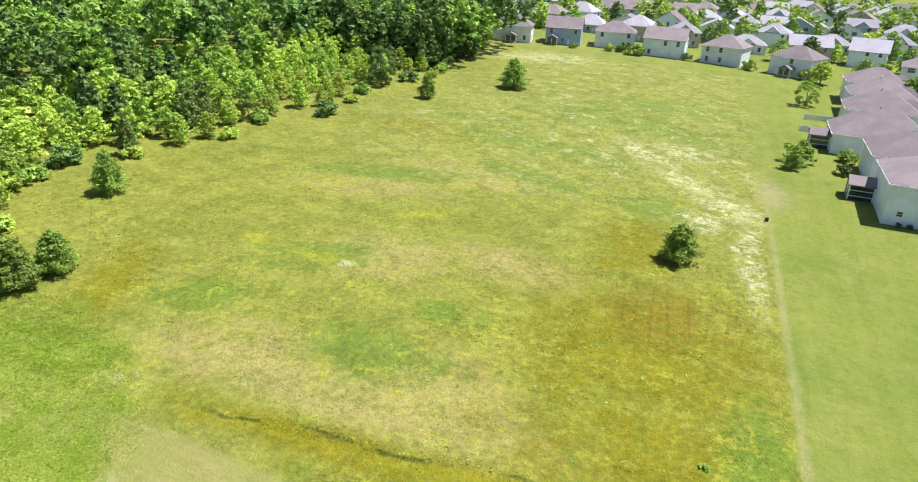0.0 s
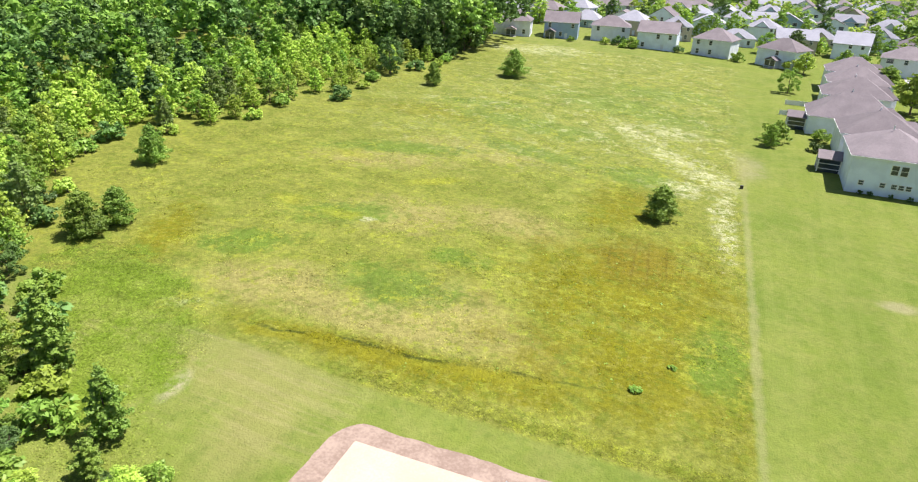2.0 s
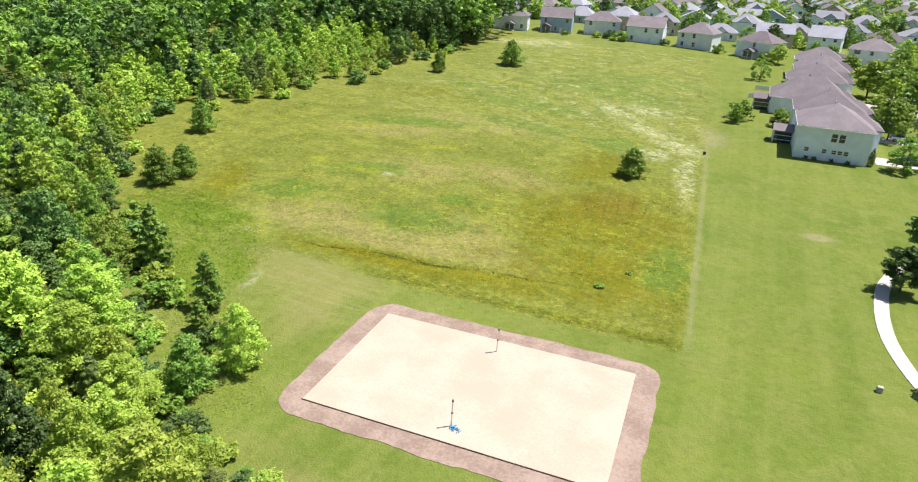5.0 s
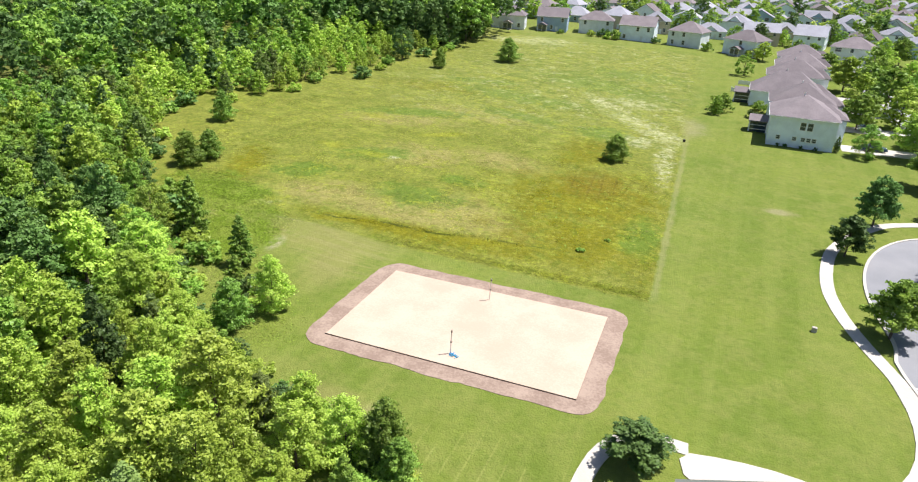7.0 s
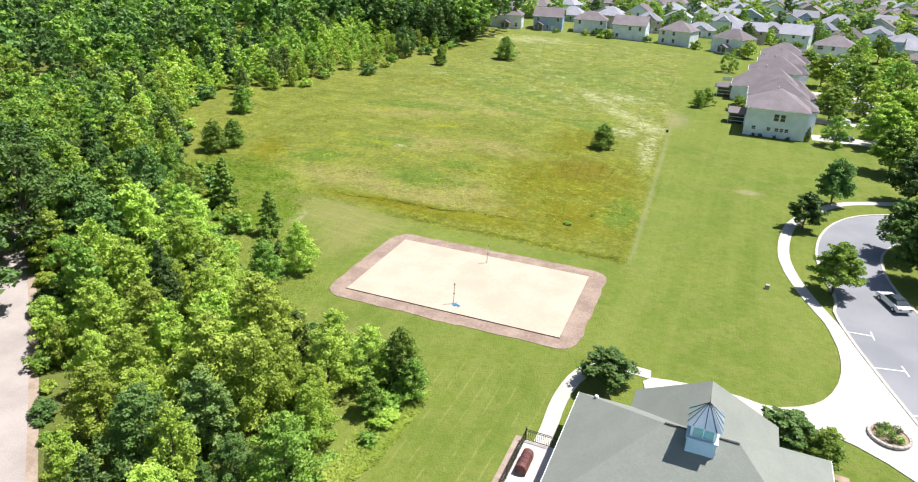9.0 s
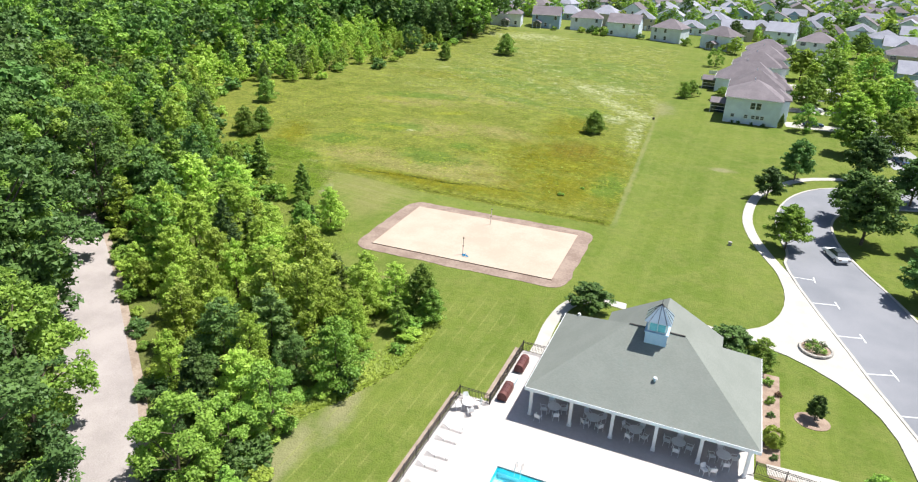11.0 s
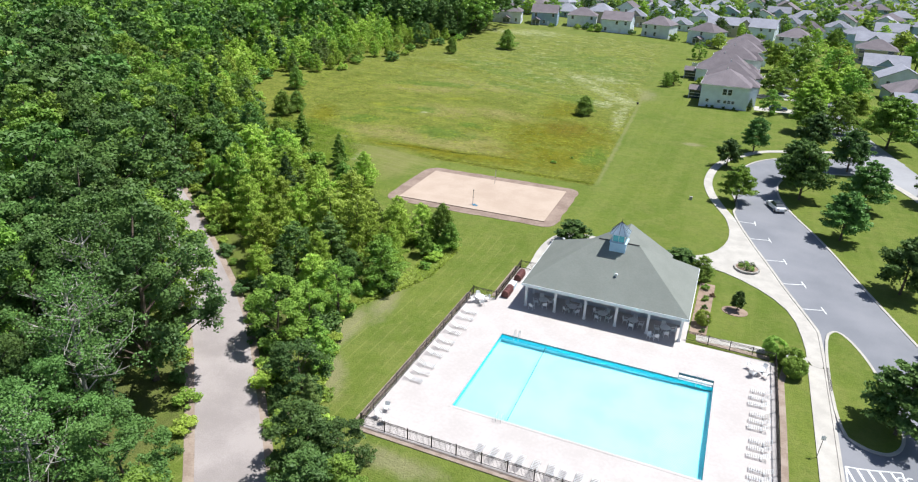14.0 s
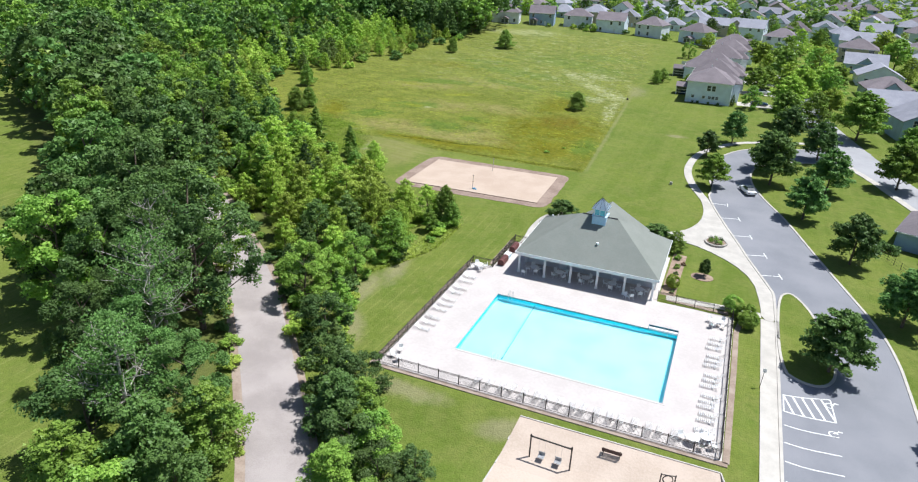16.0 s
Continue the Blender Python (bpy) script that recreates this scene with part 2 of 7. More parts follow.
def box(bm, x0, x1, y0, y1, z0, z1, bevel=0.0, m=None):
    r = bmesh.ops.create_cube(bm, size=1.0)
    vs = r["verts"]
    for v in vs:
        v.co = Vector((x0 + (v.co.x + 0.5) * (x1 - x0), y0 + (v.co.y + 0.5) * (y1 - y0), z0 + (v.co.z + 0.5) * (z1 - z0)))
    if m is not None:
        bmesh.ops.transform(bm, matrix=m, verts=vs)
    if bevel:
        es = list({e for v in vs for e in v.link_edges})
        bmesh.ops.bevel(bm, geom=es, offset=bevel, segments=1, affect="EDGES")


def rod(bm, p, q, r0, r1=None, n=6):
    """A tapered round bar from p to q."""
    p, q = Vector(p), Vector(q)
    d = q - p
    m = Matrix.Translation((p + q) / 2) @ d.to_track_quat("Z", "Y").to_matrix().to_4x4()
    bmesh.ops.create_cone(bm, cap_ends=True, segments=n, radius1=r0, radius2=r0 if r1 is None else r1, depth=d.length, matrix=m)


def faces(bm, pts, polys):
    vs = [bm.verts.new(p) for p in pts]
    for f in polys:
        bm.faces.new([vs[i] for i in f])
    return vs


def new_mesh(name, verts, polys, material, parent=None):
    me = bpy.data.meshes.new(name)
    me.from_pydata(verts, [], polys)
    me.materials.append(material)
    ob = new(name, me)
    ob.parent = parent
    return ob


def resample(pts, step):
    out = [Vector(pts[0])]
    for a, b in zip(pts, pts[1:]):
        a, b = Vector(a), Vector(b)
        n = max(1, int((b - a).length / step))
        out += [a.lerp(b, (i + 1) / n) for i in range(n)]
    return out


def rounded(pts, times=2, closed=False):
    """Corner cutting, so that a polyline bends softly."""
    pts = [Vector(p) for p in pts]
    for _ in range(times):
        out = [] if closed else [pts[0]]
        pairs = list(zip(pts, pts[1:] + (pts[:1] if closed else [])))
        for a, b in pairs:
            out += [a.lerp(b, 0.25), a.lerp(b, 0.75)]
        if not closed:
            out.append(pts[-1])
        pts = out
    return pts


def ribbon(name, left, right, material, lift=0.05, step=1.0, across=4, thick=0.15, parent=None):
    """A strip between two lines of equal count, laid on the land, with thickness."""
    rows_ = []
    n = len(left)
    for l, r in zip(left, right):
        rows_.append([Vector(l).lerp(Vector(r), k / across) for k in range(across + 1)])
    verts, polys = [], []
    for row in rows_:
        for p in row:
            verts.append((p.x, p.y, land(p.x, p.y) + lift))
    w = across + 1
    for i in range(n - 1):
        for k in range(across):
            a = i * w + k
            polys.append((a, a + 1, a + w + 1, a + w))
    base = len(verts)
    verts += [(x, y, z - thick) for x, y, z in verts]
    for i in range(n - 1):
        for k in (0, across):
            a, b = i * w + k, (i + 1) * w + k
            polys.append((a, b, base + b, base + a) if k == 0 else (b, a, base + a, base + b))
    for i in (0, n - 1):
        for k in range(across):
            a = i * w + k
            polys.append((a + 1, a, base + a, base + a + 1) if i == 0 else (a, a + 1, base + a + 1, base + a))
    me_ob = new_mesh(name, verts, polys, material, parent)
    bm = bmesh.new()
    bm.from_mesh(me_ob.data)
    bmesh.ops.recalc_face_normals(bm, faces=bm.faces)
    bm.to_mesh(me_ob.data)
    bm.free()
    return me_ob


def offset_line(pts, d):
    """The line at d metres to the right of a polyline."""
    out = []
    for i, p in enumerate(pts):
        a, b = pts[max(i - 1, 0)], pts[min(i + 1, len(pts) - 1)]
        t = (b - a).normalized()
        out.append(p + Vector((t.y, -t.x)) * d)
    return out


def path_strip(name, centre, width, material, lift=0.05, thick=0.15, step=1.0, across=3):
    c = resample(rounded([Vector(p) for p in centre]), step)
    return ribbon(name, offset_line(c, -width / 2), offset_line(c, width / 2), material, lift, step, across, thick)


def blanket(name, outline, material, lift=0.05, cell=1.2, thick=0.15):
    """A filled patch on the land: an outline, triangulated with inner points so that it follows the ground."""
    bm = bmesh.new()
    vs = [bm.verts.new((p[0], p[1], 0)) for p in outline]
    bm.faces.new(vs)
    xs, ys = [p[0] for p in outline], [p[1] for p in outline]
    for axis, lo, hi in ((0, min(xs), max(xs)), (1, min(ys), max(ys))):
        k = lo + cell
        while k < hi:
            co = (k, 0, 0) if axis == 0 else (0, k, 0)
            no = (1, 0, 0) if axis == 0 else (0, 1, 0)
            bmesh.ops.bisect_plane(bm, geom=bm.verts[:] + bm.edges[:] + bm.faces[:], plane_co=co, plane_no=no)
            k += cell
    for f in bm.faces:
        f.normal_update()
        if f.normal.z < 0:
            f.normal_flip()
    rim = [e for e in bm.edges if e.is_boundary]
    r = bmesh.ops.extrude_edge_only(bm, edges=rim)
    low = {v for v in r["geom"] if isinstance(v, bmesh.types.BMVert)}
    for v in bm.verts:
        v.co.z = land(v.co.x, v.co.y) + lift - (thick if v in low else 0)
    bmesh.ops.recalc_face_normals(bm, faces=bm.faces)
    return part(name, bm, material)


# ---- ground ----
MEADOW_LEFT, MEADOW_LOW = -100.0, 54.5


def ground_mat(name="grass_ground", blades=False):
    """Mown lawn, and north of the court an unmown meadow with patches of its own."""
    g = Graph(name, 0.95, 0.1)
    p = g.pos()
    s = g.t.nodes.new("ShaderNodeSeparateXYZ")
    g.put(s.inputs[0], p)
    x, y = s.outputs[0], s.outputs[1]
    n_big, n_mid, n_fine = g.noise(0.05, 4, p, 0.6), g.noise(0.3, 5, p, 0.7), g.noise(1.1, 5, p, 0.75)
    wig = g.math("MULTIPLY", g.math("SUBTRACT", g.noise(0.5, 4, p, 0.7), 0.5), 1.6)

    def patch(cx, cy, rx, ry, turn=0.0, ragged=0.9, soft=0.5):
        """A ragged oval patch of another growth."""
        a = radians(turn)
        dx, dy = g.math("SUBTRACT", x, cx), g.math("SUBTRACT", y, cy)
        u = g.math("ADD", g.math("MULTIPLY", dx, math.cos(a) / rx), g.math("MULTIPLY", dy, math.sin(a) / rx))
        v = g.math("ADD", g.math("MULTIPLY", dx, -math.sin(a) / ry), g.math("MULTIPLY", dy, math.cos(a) / ry))
        d = g.math("SQRT", g.math("ADD", g.math("MULTIPLY", u, u), g.math("MULTIPLY", v, v)))
        d = g.math("ADD", d, g.math("MULTIPLY", g.math("SUBTRACT", n_mid, 0.5), ragged * 3.0))
        d = g.math("ADD", d, g.math("MULTIPLY", g.math("SUBTRACT", n_fine, 0.5), ragged * 1.8))
        return g.ramp(d, 1.0 - soft, 1.0 + soft, 1.0, 0.0)

    def several(c, spots, tone, amount, ragged, soft):
        total = None
        for spot in spots:
            q = patch(*spot, ragged, soft)
            total = q if total is None else g.math("MAXIMUM", total, q)
        return g.mix(g.math("MULTIPLY", total, amount), c, tone)

    # mown lawn
    lawn = g.mix(g.ramp(n_big, 0.38, 0.62), (0.118, 0.164, 0.026), (0.152, 0.190, 0.034))
    lawn = g.mix(g.ramp(n_mid, 0.40, 0.66, 0.0, 0.55), lawn, (0.196, 0.210, 0.057))
    lawn = g.mix(g.ramp(n_fine, 0.46, 0.7, 0.0, 0.5), lawn, (0.085, 0.132, 0.019))
    stripes = g.noise(0.55, 2, g.stretch(p, 1.0, 0.04, 1.0, 3))
    lawn = g.mix(g.ramp(stripes, 0.46, 0.62, 0.0, 0.25), lawn, (0.192, 0.224, 0.054))
    lawn = several(lawn, ((12.5, 91.0, 2.0, 1.2, 0), (-7.5, 135.0, 5.0, 8.0, 0), (-20.0, 22.0, 2.5, 2.0, 0), (-15.6, 1.5, 1.3, 4.5, 10), (-16.6, -6.0, 1.4, 4.0, 0), (-13.5, -14.0, 1.2, 4.0, 35), (10.0, -24.0, 3.0, 1.2, 20), (-2.0, -23.0, 4.0, 1.0, 0)), (0.295, 0.256, 0.158), 0.55, 0.6, 0.6)
    lawn = several(lawn, ((-43.0, 50.5, 8.5, 4.5, 12), (-38.0, 45.5, 3.0, 6.0, 10), (-24.0, 23.5, 4.0, 1.6, 0)), (0.240, 0.218, 0.082), 0.5, 0.5, 0.6)
    combed = g.noise(0.9, 3, g.stretch(p, 0.1, 1.4, 1.0, -8), 0.7, 0.4)
    lawn = g.mix(g.math("MULTIPLY", g.ramp(combed, 0.46, 0.62, 0.0, 0.22), g.math("MULTIPLY", g.ramp(x, -34.0, -30.0, 1.0, 0.0), g.ramp(y, 40.0, 46.0))), lawn, (0.30, 0.255, 0.13))
    lawn = several(lawn, ((-55.6, 43.3, 1.8, 1.0, 20), (-46.9, 46.2, 0.8, 2.0, 10), (-50.5, 44.9, 1.2, 0.9, 0), (-76.0, 63.5, 3.0, 1.2, 30)), (0.37, 0.32, 0.23), 0.7, 0.7, 0.5)
    # pale lines that the mower left between woods and pavilion
    run = g.math("SUBTRACT", x, g.math("MULTIPLY", y, 0.043))
    line = g.math("ABSOLUTE", g.math("SUBTRACT", g.math("FRACT", g.math("DIVIDE", g.math("ADD", run, g.math("MULTIPLY", wig, 0.12)), 1.45)), 0.5))
    line = g.math("MULTIPLY", g.ramp(line, 0.40, 0.49, 0.0, 0.5), g.ramp(n_mid, 0.42, 0.56))
    line = g.math("MULTIPLY", line, g.math("MULTIPLY", g.ramp(x, -4.0, 0.0, 1.0, 0.0), g.ramp(y, 22.0, 28.0, 1.0, 0.0)))
    lawn = g.mix(line, lawn, (0.239, 0.262, 0.074))
    # meadow
    mead = g.mix(g.ramp(n_big, 0.38, 0.62), (0.140, 0.166, 0.026), (0.170, 0.189, 0.034))
    mead = g.mix(g.ramp(n_mid, 0.40, 0.66, 0.0, 0.6), mead, (0.215, 0.224, 0.046))
    mead = several(mead, ((-47, 87, 8, 5, 10), (-32, 92, 8, 4, -10), (-50, 64, 9, 4, 20), (-31, 69, 7, 4, -15), (-37, 63, 14, 3.4, 3), (-60, 106, 10, 4, 20), (-48, 119, 12, 5, 10), (-24, 65, 7, 3, 0)), (0.272, 0.236, 0.088), 0.66, 0.8, 0.6)
    mead = several(mead, ((-16, 81, 12, 13, 10), (-21, 107, 5, 10, 0), (-12, 67, 11, 8, 0), (-68, 65, 3, 11, 25), (-30, 58.0, 17, 2.0, 3), (-62, 139, 14, 5, 10)), (0.146, 0.142, 0.007), 0.9, 0.8, 0.7)
    mead = several(mead, ((-15, 89, 5, 5, 0), (-17, 92.5, 0.25, 4, -18), (-14.8, 91.5, 0.2, 4, -18), (-12.9, 90.0, 0.22, 4, -18)), (0.153, 0.100, 0.013), 0.42, 0.7, 0.8)
    mead = several(mead, ((-39, 70, 6, 4, 10), (-35, 79, 3.4, 2, 0), (-59, 71, 5, 3, 30), (-53, 84, 6, 3, 30), (-59, 113, 12, 3, 25), (-40, 123, 10, 3, -10), (-30, 166, 20, 8, -20), (-25, 186, 12, 7, 0), (-60, 151, 8, 3, 10), (-5, 71, 3, 6, 0), (-45, 140, 16, 5, -10), (-20, 120, 6, 5, 0)), (0.100, 0.160, 0.021), 0.85, 1.0, 0.5)
    mead = several(mead, ((-54, 83, 2.6, 1.4, 10), (-63, 84, 2.4, 1.3, 0), (-56, 159, 6, 1.8, 0), (-48, 101, 4, 1.4, 40), (-66, 105, 3, 1.4, 0)), (0.246, 0.260, 0.024), 0.6, 1.0, 0.6)
    pale = several(mead, ((-25, 146, 8, 2.6, -50), (-16.5, 134, 7, 2.8, -50), (-10, 126, 5, 3.0, -55), (-6.9, 111, 1.3, 8, 4), (-5.7, 100, 0.9, 5, 5), (-50, 83, 0.9, 0.6, 0), (-57, 56, 3, 0.9, 20), (-13, 119, 3, 3, 0), (-66, 229, 9, 8, 0), (-74, 224, 10, 5, 0), (-20, 150, 5, 4, 0)), (0.46, 0.46, 0.28), 0.8, 1.7, 0.9)
    mead = g.mix(g.ramp(g.noise(0.75, 6, p, 0.85), 0.44, 0.53, 0.0, 1.0), mead, pale)
    north_part = g.math("MULTIPLY", g.ramp(y, 95.0, 150.0), g.ramp(x, -85.0, -60.0, 0.3, 1.0))
    # paler towards the north: distant haze put into the grass colour
    mead = g.mix(g.math("MULTIPLY", north_part, 0.25), mead, (0.240, 0.268, 0.095))
    mead = g.mix(g.math("MULTIPLY", north_part, g.ramp(g.noise(0.33, 6, p, 0.8, 0.6), 0.55, 0.60, 0.0, 0.75)), mead, (0.34, 0.35, 0.17))
    mead = g.mix(g.math("MULTIPLY", north_part, g.ramp(g.noise(0.26, 6, p, 0.8, 0.5), 0.52, 0.57, 0.0, 0.6)), mead, (0.098, 0.142, 0.022))
    mead = g.mix(g.ramp(g.noise(0.9, 6, p, 0.85), 0.53, 0.66, 0.0, 0.45), mead, (0.088, 0.115, 0.012))
    mead = g.mix(g.ramp(g.noise(1.3, 6, p, 0.85), 0.52, 0.62, 0.0, 0.3), mead, (0.305, 0.298, 0.080))
    mead = g.mix(g.ramp(g.noise(0.45, 6, p, 0.8, 0.5), 0.52, 0.57, 0.0, 0.42), mead, (0.104, 0.148, 0.016))
    mead = g.mix(g.math("MULTIPLY", g.ramp(g.noise(0.6, 6, p, 0.8), 0.54, 0.585, 0.0, 0.6), g.ramp(n_big, 0.42, 0.55)), mead, (0.235, 0.262, 0.030))
    mead = several(mead, ((-16.1, 88.7, 6.8, 0.16, 95), (-14.5, 89.6, 5.2, 0.16, 97), (-12.4, 90.1, 5.1, 0.16, 97), (-19.1, 88.7, 3.8, 0.16, 97)), (0.095, 0.075, 0.012), 0.38, 0.3, 0.8)
    # rough green growth west of the court
    rough = g.mix(g.ramp(n_mid, 0.35, 0.65), (0.117, 0.172, 0.019), (0.162, 0.208, 0.035))
    rough = g.mix(g.ramp(n_fine, 0.5, 0.7, 0.0, 0.35), rough, (0.085, 0.130, 0.014))
    # where the mower stopped
    edge = g.math("ADD", -1.6, g.math("MULTIPLY", g.math("SUBTRACT", y, 54.5), -0.048))
    fade = g.ramp(y, 105.0, 165.0, 0.2, 5.0)
    east = g.ramp(g.math("DIVIDE", g.math("ADD", g.math("SUBTRACT", edge, x), g.math("MULTIPLY", wig, 0.6)), fade), -1.0, 1.0)
    south = g.ramp(g.math("ADD", g.math("SUBTRACT", y, MEADOW_LOW - 0.9), g.math("MULTIPLY", wig, 0.6)), -0.4, 0.4)
    north = g.ramp(g.math("ADD", y, g.math("MULTIPLY", wig, 2.0)), 236.0, 242.0, 1.0, 0.0)
    m = g.math("MULTIPLY", g.math("MULTIPLY", east, south), north)
    c = g.mix(m, lawn, mead)
    # pale worn line along the meadow's edge
    worn = g.math("ABSOLUTE", g.math("ADD", g.math("SUBTRACT", x, edge), -0.5))
    worn = g.math("MULTIPLY", g.ramp(g.math("ADD", worn, wig), 0.1, 0.7, 1.0, 0.0), g.ramp(y, 52.0, 58.0))
    worn = g.math("MULTIPLY", worn, g.ramp(y, 110.0, 150.0, 0.22, 0.0))
    c = g.mix(worn, c, (0.325, 0.276, 0.176))
    c = g.mix(g.math("MAXIMUM", patch(-63.5, 55.5, 11.5, 6.5, -22, 0.8, 0.45), patch(-53, 45, 6, 6, -30, 0.8, 0.45)), c, rough)
    # thin overgrown ditch with an olive margin
    off = g.math("SUBTRACT", y, g.math("ADD", 56.8, g.math("MULTIPLY", g.math("ADD", x, 47.0), 0.165)))
    off = g.math("ADD", off, g.math("ADD", g.math("MULTIPLY", wig, 0.6), g.math("MULTIPLY", g.math("SUBTRACT", g.noise(0.14, 3, p), 0.5), 3.2)))
    along = g.math("MULTIPLY", g.ramp(x, -49.5, -46.5), g.ramp(x, -21.0, -12.0, 1.0, 0.0))
    margin = g.math("MULTIPLY", g.ramp(g.math("ABSOLUTE", g.math("ADD", off, 0.9)), 0.3, 1.1, 0.6, 0.0), along)
    c = g.mix(margin, c, (0.175, 0.170, 0.012))
    # dark line: moist growth, with a trench's shade painted on the uncut ground
    cut = g.math("MULTIPLY", g.ramp(g.math("ABSOLUTE", off), 0.05, 0.34, 1.0, 0.0), along)
    c = g.mix(g.math("MULTIPLY", cut, g.ramp(n_mid, 0.42, 0.52, 0.05, 0.8)), c, (0.045, 0.058, 0.012))
    # grain of tufts, coarser where nothing is mown
    grain = g.math("ADD", g.math("MULTIPLY", g.math("SUBTRACT", g.noise(1.6, 7, p, 0.9), 0.5), 1.7), g.math("MULTIPLY", g.math("SUBTRACT", g.noise(0.28, 4, p, 0.65), 0.5), 0.5))
    grain = g.math("ADD", g.math("SUBTRACT", 0.99, g.math("MULTIPLY", m, 0.05)), g.math("MULTIPLY", grain, g.math("ADD", 0.5, g.math("MULTIPLY", m, 0.85))))
    hv = g.t.nodes.new("ShaderNodeHueSaturation")
    g.put(hv.inputs["Value"], grain)
    g.put(hv.inputs["Color"], c)
    c = hv.outputs[0]
    # leaf litter under the woods
    lit = g.math("MULTIPLY", g.ramp(x, -24.0, -19.0, 1.0, 0.0), g.ramp(g.math("ADD", g.math("MULTIPLY", y, 1.15), g.math("MULTIPLY", x, 0.9)), -16.0, -7.0, 1.0, 0.0))
    lit = g.math("MULTIPLY", lit, g.ramp(g.math("ADD", y, g.math("MULTIPLY", x, 0.62)), -54.0, -48.0))
    c = g.mix(g.math("MULTIPLY", lit, g.ramp(n_mid, 0.4, 0.6, 0.35, 0.85)), c, (0.10, 0.11, 0.035))
    if blades:
        h = g.t.nodes.new("ShaderNodeHueSaturation")
        g.put(h.inputs["Value"], g.math("ADD", 0.84, g.math("MULTIPLY", g.island(), 0.4)))
        g.put(h.inputs["Color"], c)
        g.t.nodes.remove(g.b)
        d = g.node("ShaderNodeBsdfDiffuse", i0=h.outputs[0])
        tr = g.node("ShaderNodeBsdfTranslucent", i0=g.mix(0.35, h.outputs[0], (0.0, 0.0, 0.0)))
        both = g.node("ShaderNodeAddShader", i0=d.outputs[0], i1=tr.outputs[0])
        g.t.links.new(both.outputs[0], g.t.nodes["Material Output"].inputs[0])
        return g.m
    g.bump(g.math("ADD", g.math("MULTIPLY", n_fine, 1.0), g.noise(6.0, 3, p)), 0.8, 0.16)
    return g.color(c)


GROUND = ground_mat()
BLADES = ground_mat("grass_blades", True)


def axis_lines(lo, hi, a, b, step, extra):
    """Grid lines: even from a to b, then ever wider to lo and hi."""
    out = list(np.arange(a, b + 0.01, step)) + extra
    k, s = b, step
    while k < hi:
        s *= 1.35
        k += s
        out.append(min(k, hi))
    k, s = a, step
    while k > lo:
        s *= 1.35
        k -= s
        out.append(max(k, lo))
    return sorted({round(float(v), 3) for v in out})


gx = axis_lines(-2600, 2600, -130, 110, 2.5, [-3.0, 26.2])
gy = axis_lines(-2600, 2600, -90, 290, 2.5, [-17.2, 3.0])
gverts = [(x, y, land(x, y)) for y in gy for x in gx]
gpolys = []
for j in range(len(gy) - 1):
    for i in range(len(gx) - 1):
        if gx[i] >= -3.01 and gx[i + 1] <= 26.21 and gy[j] >= -17.21 and gy[j + 1] <= 3.01:
            continue
        a = j * len(gx) + i
        gpolys.append((a, a + 1, a + len(gx) + 1, a + len(gx)))
ground = new_mesh("ground", gverts, gpolys, GROUND)
for poly in ground.data.polygons:
    poly.use_smooth = True
tagged(ground, "mown green lawn and unmown olive meadow on gently rising land", "ground", kind="structure")


# ---- car park, walks and drive ----
def street(ob, label, category="road"):
    return tagged(ob, label, category, kind="structure")


lot_west = rounded([(34.2, -75), (34.2, 16), (33.2, 19), (22.4, 51.5), (23.6, 56), (22.2, 62), (21.8, 70), (23.1, 78), (26.3, 85), (31.2, 89.7), (45, 95)], 2)
lot_east = rounded([(47.2, -75), (47.0, 1.7), (46.4, 9), (45.3, 14.4), (42.8, 22.3), (39.9, 31.5), (35.7, 46.1), (31.5, 56.5), (29.4, 65), (29.8, 74), (34, 80), (40, 83), (50, 86)], 2)


def even(pts, n):
    """n points at even steps along a polyline."""
    d = [0.0]
    for a, b in zip(pts, pts[1:]):
        d.append(d[-1] + (b - a).length)
    out, j = [], 0
    for k in range(n):
        s = d[-1] * k / (n - 1)
        while j < len(d) - 2 and d[j + 1] < s:
            j += 1
        f = (s - d[j]) / max(d[j + 1] - d[j], 1e-6)
        out.append(pts[j].lerp(pts[j + 1], min(1, max(0, f))))
    return out


street(ribbon("road", even(lot_west, 200), even(lot_east, 200), ASPHALT, 0.08, 1, 16, 0.25), "worn grey asphalt car park lane with marked bays")
for nm, line, side in (("kerb", lot_west, -1), ("kerb", lot_east, 1)):
    k = even(line, 170)
    street(ribbon(nm, offset_line(k, 0.0), offset_line(k, side * 0.32), CONCRETE, 0.15, 1, 1, 0.31), "pale concrete kerb along the asphalt", "kerb")
WALK = rounded([(45, 101.0), (32.3, 95.5), (26.8, 92.6), (23.4, 88.2), (20.0, 82.2), (18.3, 77.2), (17.4, 68), (18.2, 61.5), (20.0, 55.5), (22.0, 50.5), (23.6, 46)], 2)
wl = resample(WALK, 1.0)
street(ribbon("pavement", offset_line(wl, -0.75), offset_line(wl, 0.75), CONCRETE, 0.07, 1, 2, 0.2), "pale concrete footpath curving round the lawn", "pavement")
